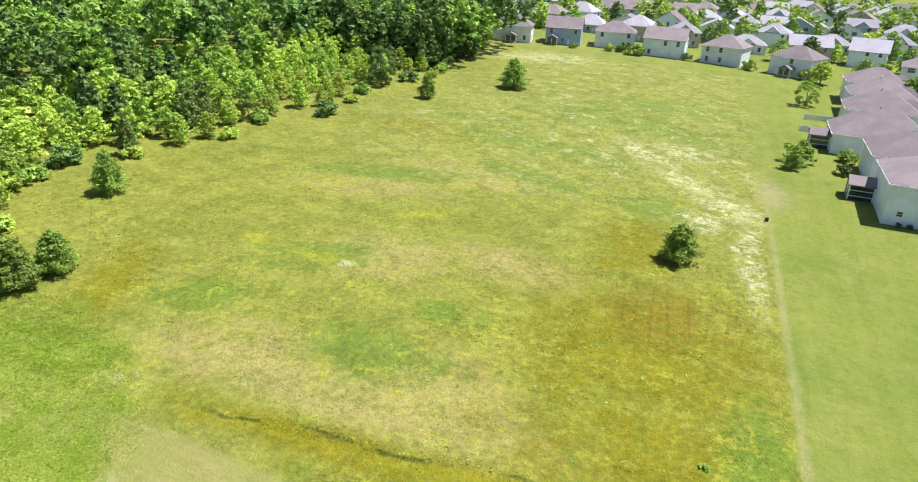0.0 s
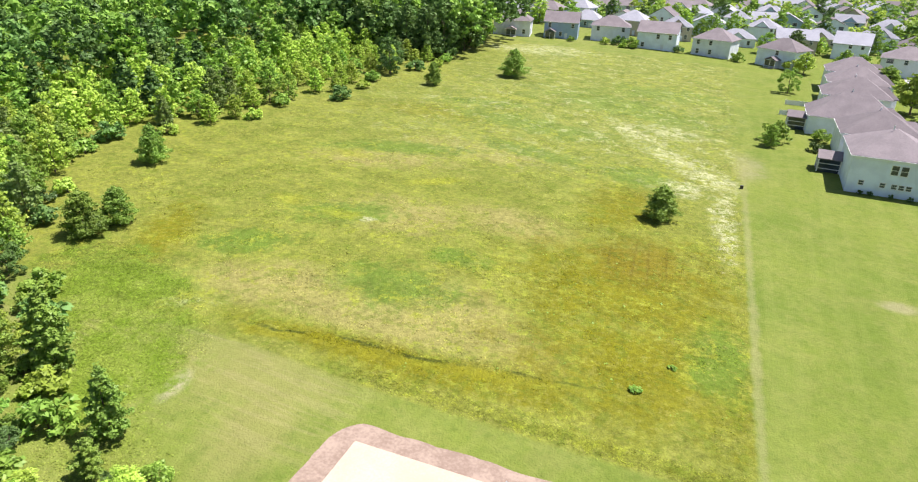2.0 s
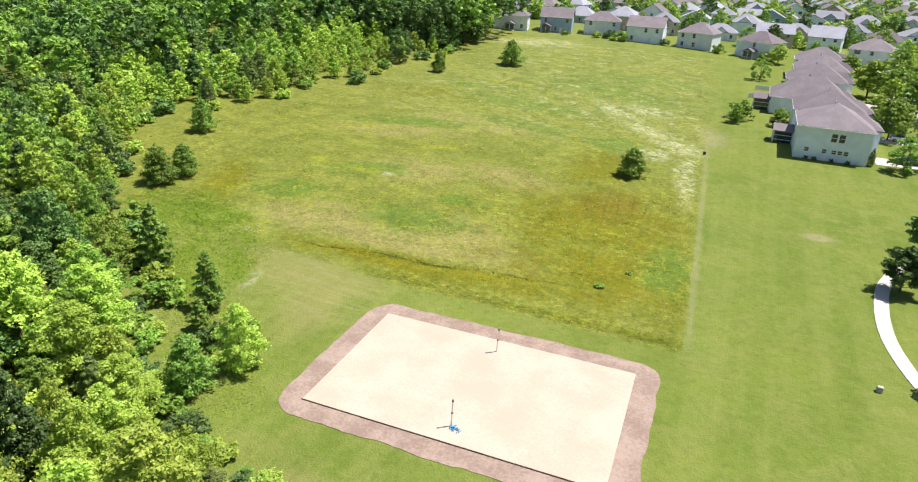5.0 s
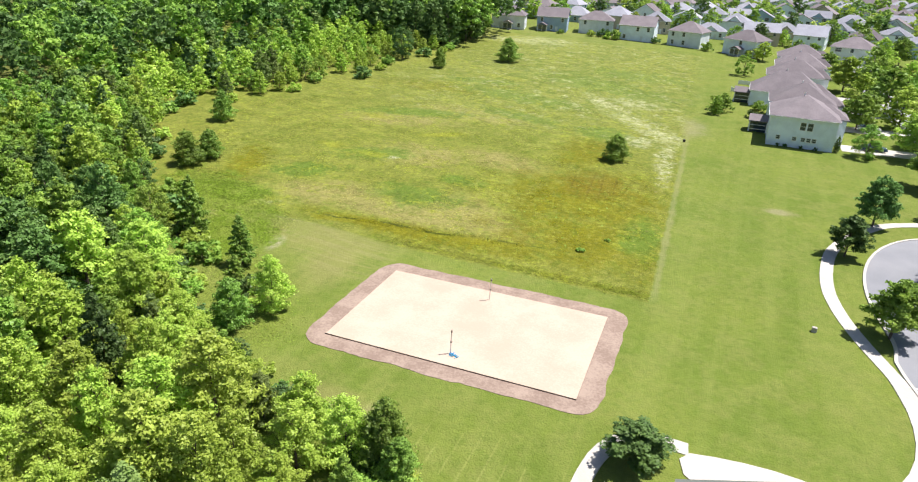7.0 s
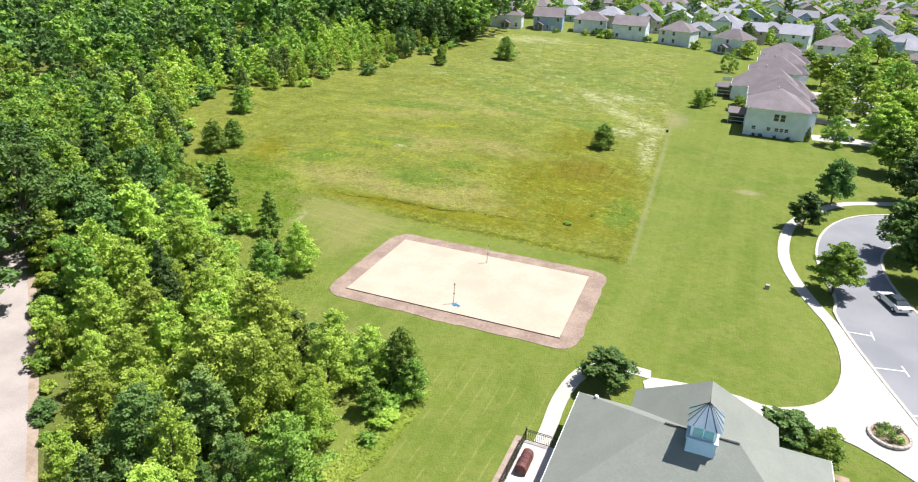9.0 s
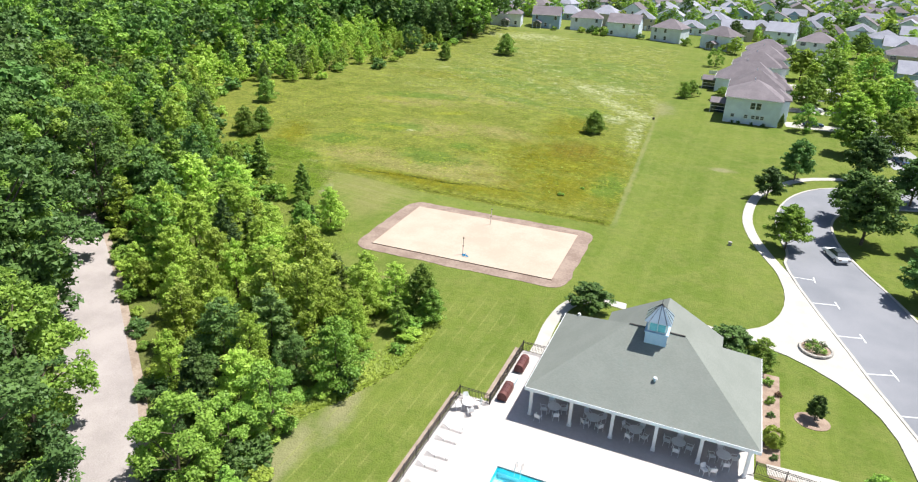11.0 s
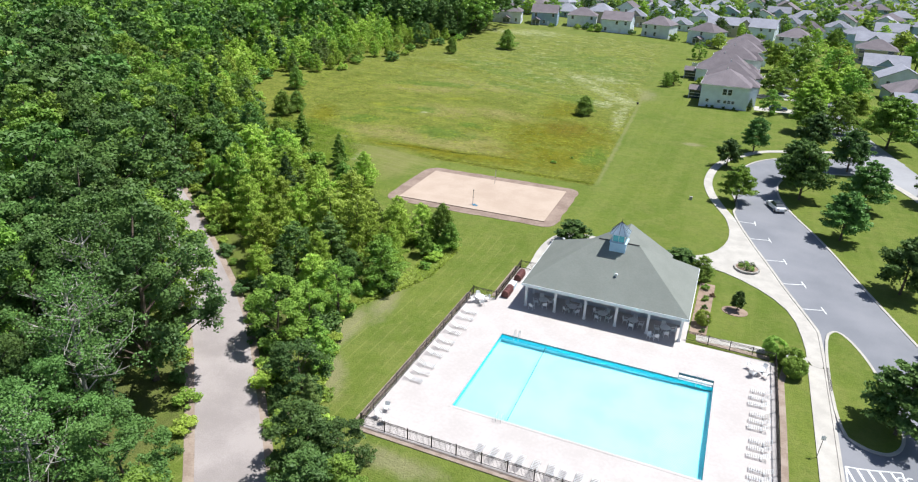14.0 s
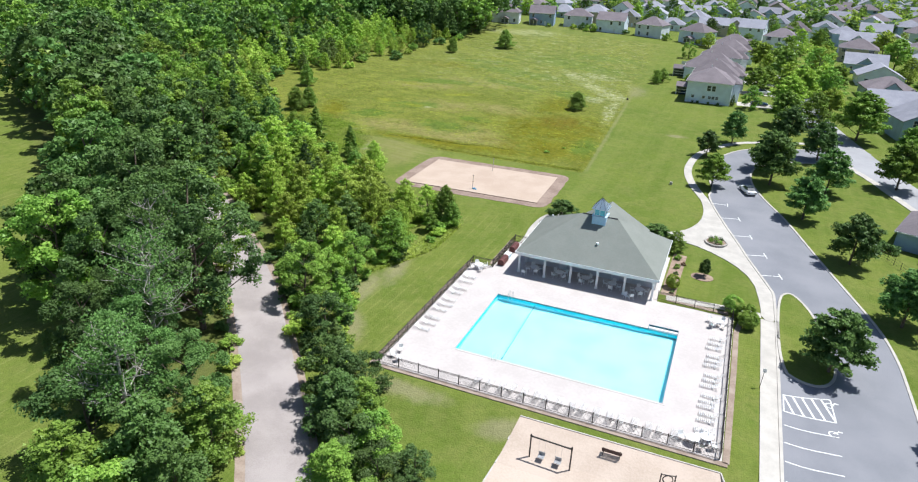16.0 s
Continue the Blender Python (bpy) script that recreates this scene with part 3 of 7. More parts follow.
plaza = [(22.5, 51.4), (32.95, 19.6), (33.9, 15.5), (34.0, 9.0), (32.1, 9.0), (32.0, 13.1), (31.0, 20.0), (28.1, 24.8), (23.7, 28.3), (19.0, 29.8), (14.5, 27.5), (10.0, 27.2), (5.2, 27.2), (4.2, 30.2), (8.0, 31.4), (12.6, 31.6), (15.8, 30.9), (19.0, 32.6), (20.9, 34.8), (22.3, 38.8), (22.6, 43.4), (22.0, 47.5), (21.4, 50.1)]
street(blanket("pavement", [(p.x, p.y) for p in rounded(plaza, 1, True)], CONCRETE, 0.085, 1.5), "broad pale concrete forecourt between pavilion and car park", "pavement")
w2 = resample([Vector((33.0, 9.05)), Vector((33.1, -75))], 1.0)
street(ribbon("pavement", offset_line(w2, -0.95), offset_line(w2, 0.95), CONCRETE, 0.075, 1, 2, 0.2), "straight pale concrete walk beside the pool fence", "pavement")
w3 = resample(rounded([(5.0, 30.9), (1.5, 30.5), (-1.2, 28.0), (-2.2, 23.5), (-2.0, 19.5), (-2.0, 17.35)], 2), 0.8)
street(ribbon("pavement", offset_line(w3, -0.7), offset_line(w3, 0.7), CONCRETE, 0.07, 1, 2, 0.2), "narrow concrete path round the pavilion", "pavement")
gp = resample([Vector((20.4, 9.3)), Vector((29.0, 9.9)), Vector((32.1, 9.9))], 0.8)
street(ribbon("pavement", offset_line(gp, -0.65), offset_line(gp, 0.65), CONCRETE, 0.065, 1, 2, 0.2), "narrow concrete path to the pool gate", "pavement")
island = rounded([(33.95, 15.8), (33.95, -1.6), (36.2, -3.2), (38.6, -3.2), (40.1, -0.6), (40.0, 4.0), (38.8, 11.9), (37.0, 17.0), (35.4, 18.6)], 2, True)
street(blanket("traffic_island", [(p.x, p.y) for p in island], GROUND, 0.21, 1.5, 0.3), "grassed island with a concrete kerb", "island")
isl = [p.copy() for p in island] + [island[0].copy(), island[1].copy()]
street(ribbon("kerb", offset_line(isl, -0.28), offset_line(isl, 0.02), CONCRETE, 0.23, 1, 1, 0.35), "pale concrete kerb round the grassed island", "kerb")
dr = resample(rounded([(-125, 58), (-97.5, 37), (-62, 13.2), (-41.6, -2.4), (-30.3, -11.3), (-19.2, -23), (-11.5, -31.5), (-5.6, -38.5), (4, -52), (14, -70), (22, -95)], 2), 1.5)
street(ribbon("road_shoulder", offset_line(dr, -3.5), offset_line(dr, 3.9), EARTH, 0.03, 1, 5, 0.2), "bare tan shoulder of the gravel drive", "road shoulder")
street(ribbon("road", offset_line(dr, -2.7), offset_line(dr, 3.0), GRAVEL, 0.05, 1, 5, 0.2), "pale gravel drive through the trees")
street(path_strip("road", [(44, 128), (47, 112), (51, 95), (54, 82), (58, 70), (64, 56), (74, 30), (84, -5)], 7.5, PALE_ROAD, 0.04, 0.2, 2.0, 4), "grey residential street")
street(path_strip("road", [(43, 90), (48, 97), (53, 100)], 6.5, PALE_ROAD, 0.045, 0.2, 1.5, 4), "short asphalt link to the residential street")
street(path_strip("pavement", [(46.5, 92), (49, 83.5), (52, 77.5), (56.5, 64), (60, 54), (70, 28)], 1.4, CONCRETE, 0.09, 0.2, 1.5, 2), "concrete footpath beside the residential street", "pavement")
street(path_strip("road", [(47, 108), (44, 130), (42, 150), (40, 180), (38, 215), (40, 245), (44, 300)], 7.0, PALE_ROAD, 0.05, 0.2, 2.5, 4), "grey residential street between house rows")
for y0 in (135, 152, 169, 186):
    street(path_strip("driveway", [(24.5, y0), (33, y0 + 0.5), (40.5, y0 + 1)], 5.0, CONCRETE, 0.07, 0.2, 1.5, 3), "pale concrete driveway", "driveway")

# parking bay marks
for i, (x0, y0, x1, y1) in enumerate(((22.9, 48.6, 26.2, 48.9), (25.4, 42.2, 28.4, 42.9), (27.6, 35.2, 30.4, 35.9), (29.7, 28.6, 32.6, 29.5), (31.9, 22.3, 34.6, 23.1))):
    bm = bmesh.new()
    d = Vector((x1 - x0, y1 - y0)).normalized()
    e = Vector((d.y, -d.x))

    def stripe(bm, a, b, w):
        a, b = Vector(a), Vector(b)
        t = (b - a).normalized()
        nrm = Vector((t.y, -t.x)) * w / 2
        m = max(1, int((b - a).length / 0.8))
        for k in range(m):
            p, q = a.lerp(b, k / m), a.lerp(b, (k + 1) / m)
            quad = [p - nrm, p + nrm, q + nrm, q - nrm]
            top = [bm.verts.new((v.x, v.y, land(v.x, v.y) + 0.098)) for v in quad]
            bm.faces.new(top)

    stripe(bm, (x0, y0), (x1, y1), 0.16)
    stripe(bm, Vector((x1, y1)) + e * 0.9, Vector((x1, y1)) - e * 0.9, 0.16)
    ob = part("bay_marking", bm, LINE_PAINT)
    tagged(ob, "white painted T shaped parking bay mark on asphalt", "road marking", "bay marks along the lane", "structure")
for y0 in (-11.6, -14.35, -17.1, -19.85, -22.6, -25.4, -28.2, -31, -33.8):
    bm = bmesh.new()
    stripe(bm, (34.35, y0), (39.4, y0 + 0.6), 0.14)
    tagged(part("bay_marking", bm, LINE_PAINT), "white painted parking bay line on asphalt", "road marking", "bay lines beside the walk", "structure")
bm = bmesh.new()
A, B, C, D = Vector((34.4, -6.4)), Vector((39.0, -4.9)), Vector((39.3, -8.7)), Vector((34.4, -9.3))
for a, b in ((A, B), (B, C), (C, D), (D, A)):
    stripe(bm, a, b, 0.15)
for k in range(5):
    stripe(bm, A.lerp(B, k / 5), D.lerp(C, (k + 1) / 5), 0.22)
tagged(part("access_marking", bm, LINE_PAINT), "white hatched access aisle painted on asphalt", "road marking", kind="structure")
for cy in (-5.9, -10.6):
    bm = bmesh.new()
    c = Vector((38.9, cy - 0.1))
    ring = [c + Vector((math.cos(a), math.sin(a))) * 0.42 for a in np.linspace(0.3, 5.2, 9)]
    for a, b in zip(ring, ring[1:]):
        stripe(bm, a, b, 0.14)
    stripe(bm, c + Vector((0.0, 0.1)), c + Vector((0.5, 0.55)), 0.14)
    stripe(bm, c + Vector((0.45, 0.6)), c + Vector((0.85, 0.6)), 0.2)
    tagged(part("wheelchair_marking", bm, LINE_PAINT), "white wheelchair bay sign painted on asphalt", "road marking", kind="structure")

# ---- sand court ----
CT = pose(-17.5, 39.95, 0, 0, 0, 1.4)


def court_outline(hx, hy, r, n=5, ragged=0.0):
    out = []
    for sx, sy, a0 in ((1, 1, 0), (-1, 1, 90), (-1, -1, 180), (1, -1, 270)):
        for k in range(n):
            a = radians(a0 + 90 * k / (n - 1))
            p = CT @ Vector((sx * (hx - r) + r * math.cos(a), sy * (hy - r) + r * math.sin(a), 0))
            out.append((p.x, p.y))
    if ragged:
        pts = resample([Vector(q) for q in out + out[:1]], 0.7)[:-1]
        out = []
        for p in pts:
            w = 1 + ragged * (noise.noise(Vector((p.x * 0.45, p.y * 0.45, 1.0))) + 0.5 * noise.noise(Vector((p.x * 1.4, p.y * 1.4, 2.0))))
            c = Vector((CT.translation.x, CT.translation.y))
            d = p - c
            q = c + d * (1 + (w - 1) / max(d.length, 1.0))
            out.append((q.x, q.y))
    return out


tagged(blanket("court_border", court_outline(14.75, 9.85, 2.4, 7, 0.28), CLAY, 0.04, 2.0), "bare reddish clay border round the sand court", "court border", kind="structure")
tagged(blanket("sand_court", court_outline(12.65, 7.8, 0.05, 2), SAND, 0.09, 2.0), "pale raked sand volleyball court", "sand court", kind="structure")
edging = thing("court_edging", "dark timber boards edging the sand court", "edging", CT @ pose(0, 0, 1.04))
for k, (x0, x1, y0, y1) in enumerate(((-12.7, 12.7, -7.87, -7.80), (12.65, 12.71, -7.8, 7.8), (-12.7, 12.7, 7.8, 7.86), (-12.71, -12.65, -7.8, 7.8))):
    bm = bmesh.new()
    box(bm, x0, x1, y0, y1, 0.0, 0.13 if k == 0 else 0.10, 0.012)
    part("board", bm, TIMBER if k == 0 else CLAY, edging)


def net_post(x, y, lean, blue=False):
    t = thing("net_post", "steel volleyball net post standing in sand" + (" beside a folded net" if blue else ""), "net post", pose(x, y, 1.12), "volleyball posts")
    bm = bmesh.new()
    rod(bm, (0, 0, -0.1), (lean, 0.02, 2.65), 0.06, 0.055, 10)
    part("pole", bm, STEEL, t)
    for z in (2.45, 1.3):
        bm = bmesh.new()
        rod(bm, (lean * z / 2.65, 0, z - 0.06), (lean * z / 2.65, 0, z + 0.06), 0.085, 0.085, 10)
        part("collar", bm, BLACK_METAL, t, "dark clamp collar")
    bm = bmesh.new()
    rod(bm, (lean * 0.5, 0, 1.35), (lean * 0.5 + 0.16, 0, 1.35), 0.02)
    part("crank", bm, BLACK_METAL, t)
    return t


net_post(-17.4, 34.1, 0.08, True)
net_post(-17.8, 45.75, 0.12)
BLUE_NET = mottled("blue_net", (0.06, 0.28, 0.50), (0.12, 0.42, 0.64), 3.0, 12.0, 0.7, 0.2, bump=0.4)
net = thing("folded_net", "blue net bundle lying on sand beside the post", "net", pose(-16.95, 33.8, 1.13))
bm = bmesh.new()
rng = random.Random(4)
for k in range(26):
    a, r = rng.uniform(0, 6.28), rng.uniform(0, 0.42)
    p = Vector((r * math.cos(a) * 1.2, r * math.sin(a) * 0.7, 0.05))
    q = p + Vector((rng.uniform(-0.3, 0.3), rng.uniform(-0.25, 0.25), rng.uniform(0.02, 0.2)))
    rod(bm, p, q, 0.045, 0.03, 5)
part("netting", bm, BLUE_NET, net)

# ---- pool and deck ----
PX0, PX1, PY0, PY1 = 0.0, 22.86, -14.15, 0.0
bm = bmesh.new()
xs, ys = [-6.6, PX0, PX1, 28.9], [-20.5, PY0, PY1, 24.0]
for i in range(3):
    for j in range(3):
        if (i, j) != (1, 1):
            x0, x1, y0, y1 = xs[i], xs[i + 1], ys[j], ys[j + 1]
            if j == 2:
                y1 = 7.6 if i != 1 else 22.5
            if (i, j) == (1, 2):
                box(bm, x0, 19.4, y0, y1, -0.3, 0.03)
                box(bm, 19.4, x1, 1.15, 7.6, -0.3, 0.03)
            else:
                box(bm, x0, x1, y0, y1, -0.3, 0.03)
box(bm, -3.5, 0.0, 7.6, 17.3, -0.3, 0.03)
bmesh.ops.remove_doubles(bm, verts=bm.verts, dist=0.001)
tagged(part("pool_deck", bm, DECK), "pale sunlit concrete pool deck", "pool deck", kind="structure")
pool = thing("swimming_pool", "rectangular swimming pool with pale blue plaster and clear water", "swimming pool", kind="structure")
bm = bmesh.new()
DEEP = -1.45
faces(bm, [(PX0, PY0, 0.02), (PX1, PY0, 0.02), (PX1, PY1, 0.02), (PX0, PY1, 0.02), (PX0, PY0, DEEP), (PX1, PY0, -1.05), (PX1, PY1, -1.05), (PX0, PY1, DEEP)],
      [(4, 5, 6, 7), (0, 1, 5, 4), (1, 2, 6, 5), (2, 3, 7, 6), (3, 0, 4, 7)])
part("basin", bm, POOL_WALL, pool)
bm = bmesh.new()
for x0, x1, y0, y1 in ((PX0, PX1, PY1 - 0.02, PY1 - 0.004), (PX1 - 0.02, PX1 - 0.004, PY0, PY1), (PX0, PX1, PY0 + 0.004, PY0 + 0.02), (PX0 + 0.004, PX0 + 0.02, PY0, PY1)):
    box(bm, x0, x1, y0, y1, -0.75, -0.02)
part("tile_band", bm, TILE_BLUE, pool, "turquoise waterline tiles")
bm = bmesh.new()
for x0, x1, y0, y1 in ((PX0 - 0.3, 19.4, PY1, PY1 + 0.3), (PX0 - 0.3, PX1 + 0.3, PY0 - 0.3, PY0), (PX0 - 0.3, PX0, PY0, PY1), (PX1, PX1 + 0.3, PY0, PY1)):
    box(bm, x0, x1, y0, y1, -0.06, 0.055, 0.01)
part("coping", bm, DECK, pool, "bullnosed concrete coping")
bm = bmesh.new()
faces(bm, [(PX0 + 0.022, PY0 + 0.022, -0.13), (PX1 - 0.022, PY0 + 0.022, -0.13), (PX1 - 0.022, PY1 - 0.022, -0.13), (PX0 + 0.022, PY1 - 0.022, -0.13)], [(0, 1, 2, 3)])
water = part("water", bm, WATER, pool, "clear slightly rippled water")
water.visible_shadow = False
for k in range(3):
    bm = bmesh.new()
    box(bm, 19.42, PX1 - 0.03, 0.72 - 0.36 * k, 1.13 - 0.36 * k, -1.0, -0.16 - 0.2 * k, 0.01)
    part("step", bm, WHITE_PAINT, pool, "white entry step")
bm = bmesh.new()
box(bm, 19.36, PX1 + 0.02, 1.12, 1.16, -0.35, 0.07)
box(bm, 19.38, 19.42, 0.0, 1.15, -0.35, 0.06)
part("step_edge", bm, LANE_DARK, pool, "dark tiled edge of the entry steps")
bm = bmesh.new()
box(bm, PX0, 19.4, 0.0, 0.05, 0.04, 0.075)
part("gutter_edge", bm, LANE_DARK, pool, "dark gutter edge")
bm = bmesh.new()
rod(bm, (5.3, PY1, 0.0), (5.5, PY0, 0.0), 0.03, 0.03, 6)
for k in range(12):
    y = PY1 - 0.6 - k * 1.17
    rod(bm, (5.31 + k * 0.015, y, 0.0), (5.31 + k * 0.015, y - 0.3, 0.0), 0.06, 0.06, 8)
part("float_line", bm, LANE_DARK, pool, "dark float line across the deep end")
for y0, x0 in ((0.0, 1.5), (0.0, 21.2), (-14.15, 4.6)):
    s = 1 if y0 == 0 else -1
    for dx in (0, 0.5):
        bm = bmesh.new()
        pts = [(x0 + dx, y0 + 0.55 * s, 0.03), (x0 + dx, y0 + 0.5 * s, 0.75), (x0 + dx, y0 + 0.1 * s, 0.9), (x0 + dx, y0 - 0.12 * s, 0.6), (x0 + dx, y0 - 0.14 * s, -0.5)]
        for a, b in zip(pts, pts[1:]):
            rod(bm, a, b, 0.025, 0.025, 6)
        part("hand_rail", bm, STEEL, pool)

# ---- trees ----
def leaf_cloud(rng, centres, n, size, flat=1.0, up=0.5, loose=0.62):
    """Pointed leaf sprays over the upper sides of clumps given as centre, radius; returns verts and faces."""
    wts = np.array([r * r for _, r in centres])
    pick = rng.choice(len(centres), size=n, p=wts / wts.sum())
    cs = np.array([c for c, _ in centres])[pick]
    rs = np.array([r for _, r in centres])[pick]
    d = rng.normal(size=(n, 3))
    d[:, 2] = d[:, 2] * 0.8 + up
    d /= np.linalg.norm(d, axis=1)[:, None]
    rad = rs * rng.uniform(0.2, 1.0, n) ** 0.45 * rng.uniform(0.85, 1.25, n)
    pos = cs + d * rad[:, None] * np.array([1, 1, flat])
    nrm = d * 0.75 + rng.normal(size=(n, 3)) * loose + np.array([0.08, 0.06, 0.4])
    nrm /= np.linalg.norm(nrm, axis=1)[:, None]
    t = np.cross(nrm, rng.normal(size=(n, 3)))
    t /= np.linalg.norm(t, axis=1)[:, None] + 1e-9
    b = np.cross(nrm, t)
    s = size * rng.uniform(0.6, 1.35, n)[:, None]
    v = np.stack([pos - t * s * 0.8 - b * s * 0.35, pos + t * s * 0.75 - b * s * 0.5, pos + b * s * 0.9], 1).reshape(-1, 3)
    f = np.arange(3 * n).reshape(n, 3)
    return v, f


def arms(rng, n, H, R, outline, z0, z1, rise, steps, thick):
    """Clumps along limbs that leave the trunk all round; outline gives the reach from foot to tip."""
    out = []
    for k in range(n):
        u = (k + rng.uniform(0, 1)) / n
        a, ln = k * 2.4 + rng.uniform(-0.5, 0.5), R * outline(u) * rng.uniform(0.66, 1.1)
        for j in range(steps):
            f = 0.32 + 0.68 * (j + 1) / steps
            b = a + rng.uniform(-0.22, 0.22)
            cr = thick * R * (1.15 - 0.6 * f) * (0.42 + 0.58 * outline(u)) * rng.uniform(0.75, 1.25)
            out.append(((ln * f * math.cos(b), ln * f * math.sin(b), H * (z0 + (z1 - z0) * u) + rise * ln * f), cr))
    return out


def boughs(rng, n, m, H, R, outline, z0, z1):
    """Clumps gathered on the upper sides of great boughs, with hollows between these."""
    out = []
    for k in range(n):
        u = (k + rng.uniform(0, 1)) / n
        a, r = k * 2.4 + rng.uniform(-0.5, 0.5), R * outline(u) * rng.uniform(0.45, 0.8)
        c = np.array([r * math.cos(a), r * math.sin(a), H * (z0 + (z1 - z0) * u)])
        br = R * rng.uniform(0.24, 0.36) * (0.6 + 0.4 * outline(u))
        for j in range(m):
            d = rng.normal(size=3) + np.array([math.cos(a), math.sin(a), 0.6]) * 0.8
            d /= np.linalg.norm(d)
            out.append((tuple(c + d * br * rng.uniform(0.55, 1.05) * np.array([1, 1, 0.8])), R * rng.uniform(0.08, 0.15)))
    return out


def tree_shapes(kind, seed, dense):
    """Clumps, limbs and sizes of one tree of unit habit: height, clumps, leaf size, count."""
    rng = np.random.default_rng(seed)
    cone = lambda u: min(1.0, (u + 0.18) / 0.36) ** 0.6 * (1 - u) ** 0.5 * 1.14
    dome = lambda u: math.sin(math.pi * min(1, u * 0.76 + 0.2)) ** 0.6
    if kind == "broad":
        H, R = 8.0, 2.95
        if seed % 2:
            clumps = arms(rng, 40, H, R, cone, 0.04, 0.94, 0.2, 3, 0.3)
        else:
            clumps = [(c, r * 1.3) for c, r in boughs(rng, 16, 7, H, R * 1.08, dome, 0.08, 0.88)]
        clumps += [((0, 0, H * 0.96), R * 0.1), ((0.1, 0, H * 0.9), R * 0.15)]
        n, s, flat = (5800, 0.16, 0.8) if dense else (1800, 0.27, 0.8)
    elif kind == "street":
        H, R = 8.0, 2.6
        clumps = arms(rng, 40, H, R, lambda u: min(1.0, (u + 0.28) / 0.42) ** 0.6 * (1 - u) ** 0.42 * 1.15, 0.19, 0.9, 0.26, 3, 0.33) + [((0, 0, H * 0.95), R * 0.13)]
        n, s, flat = (8800, 0.18, 0.75) if dense else (1900, 0.30, 0.7)
    elif kind == "tall":
        H, R = 16.0, 5.2
        clumps = boughs(rng, 24, 9, H, R * 1.02, dome, 0.16, 0.92)
        n, s, flat = (7600, 0.245, 0.75) if dense else (1500, 0.48, 0.75)
    elif kind == "conifer":
        H, R = 7.0, 2.0
        spire = lambda u: (1 - u) ** 0.62 * (0.75 + 0.25 * min(1, u / 0.15))
        clumps = arms(rng, 56, H, R, spire, 0.05, 0.93, 0.08, 3, 0.3) + [((0, 0, H * k), 0.2) for k in (0.97, 0.92, 0.87)]
        n, s, flat = (4300, 0.16, 0.6) if dense else (1600, 0.24, 0.6)
    elif kind == "pine":
        H, R = 8.0, 2.5
        clumps = arms(rng, 34, H, R, lambda u: (1 - u) ** 0.45 * min(1.0, (u + 0.2) / 0.3), 0.05, 0.9, 0.3, 4, 0.27) + [((0, 0, H * 0.97), 0.25), ((0, 0, H * 0.9), 0.35)]
        n, s, flat = (5600, 0.16, 0.8) if dense else (1700, 0.26, 0.9)
    elif kind == "bushy":
        H, R = 6.0, 2.3
        clumps = arms(rng, 60, H, R, lambda u: min(1.0, (u + 0.3) / 0.45) ** 0.6 * (1 - u) ** 0.5 * 1.12, 0.05, 0.92, 0.14, 3, 0.33) + [((0, 0, H * 0.96), 0.3)]
        n, s, flat = 8500, 0.13, 0.8
    elif kind == "clipped":
        H, R, clumps = 2.4, 1.2, []
        for k in range(70):
            d = rng.normal(size=3)
            d /= np.linalg.norm(d)
            clumps.append((tuple(d * np.array([R, R, H * 0.48]) * 0.84 + np.array([0, 0, H * 0.5])), R * rng.uniform(0.2, 0.27)))
        n, s, flat = 9500, 0.078, 1.0
    else:  # shrub
        H, R = 2.2, 1.5
        clumps = []
        for k in range(22):
            a, r = rng.uniform(0, 6.283), R * math.sqrt(rng.uniform(0, 1)) * 0.82
            clumps.append(((r * math.cos(a), r * math.sin(a), H * rng.uniform(0.15, 0.85) * (1 - 0.35 * r / R)), R * rng.uniform(0.18, 0.34)))
        n, s, flat = (1200, 0.15, 0.85) if dense else (500, 0.24, 0.85)
    limbs = [c for c, _ in clumps[2:len(clumps) - 2:max(2, len(clumps) // 11)]] if kind not in ("conifer", "pine", "bushy", "clipped") else []
    if dense == 3:
        n, s = int(n * 3.2), s * 0.56
    elif dense == 2:
        n, s = int(n * 1.7), s * 0.76
    return H, R, clumps, limbs, n, s, flat


TREE_MATS = {"bright": LEAF_BRIGHT, "mid": LEAF_MID, "dark": LEAF_DARK, "cool": LEAF_COOL, "needle": LEAF_CONIFER, "pine": LEAF_PINE, "olive": LEAF_OLIVE, "red": LEAF_RED}
TREE_NAMES = {"street": ("street_tree", "tree"), "broad": ("broadleaf_tree", "tree"), "tall": ("tall_broadleaf_tree", "tree"), "conifer": ("conifer", "conifer"), "pine": ("pine_tree", "pine"), "bushy": ("young_pine", "pine"), "clipped": ("clipped_shrub", "shrub"), "shrub": ("shrub", "shrub")}
TREE_WORDS = {"bright": "bright yellow-green", "mid": "mid-green", "dark": "dark green", "cool": "cool deep-green", "needle": "dark green", "pine": "fresh mid-green", "olive": "dull olive-green", "red": "purple-leaved"}
tree_protos = {}


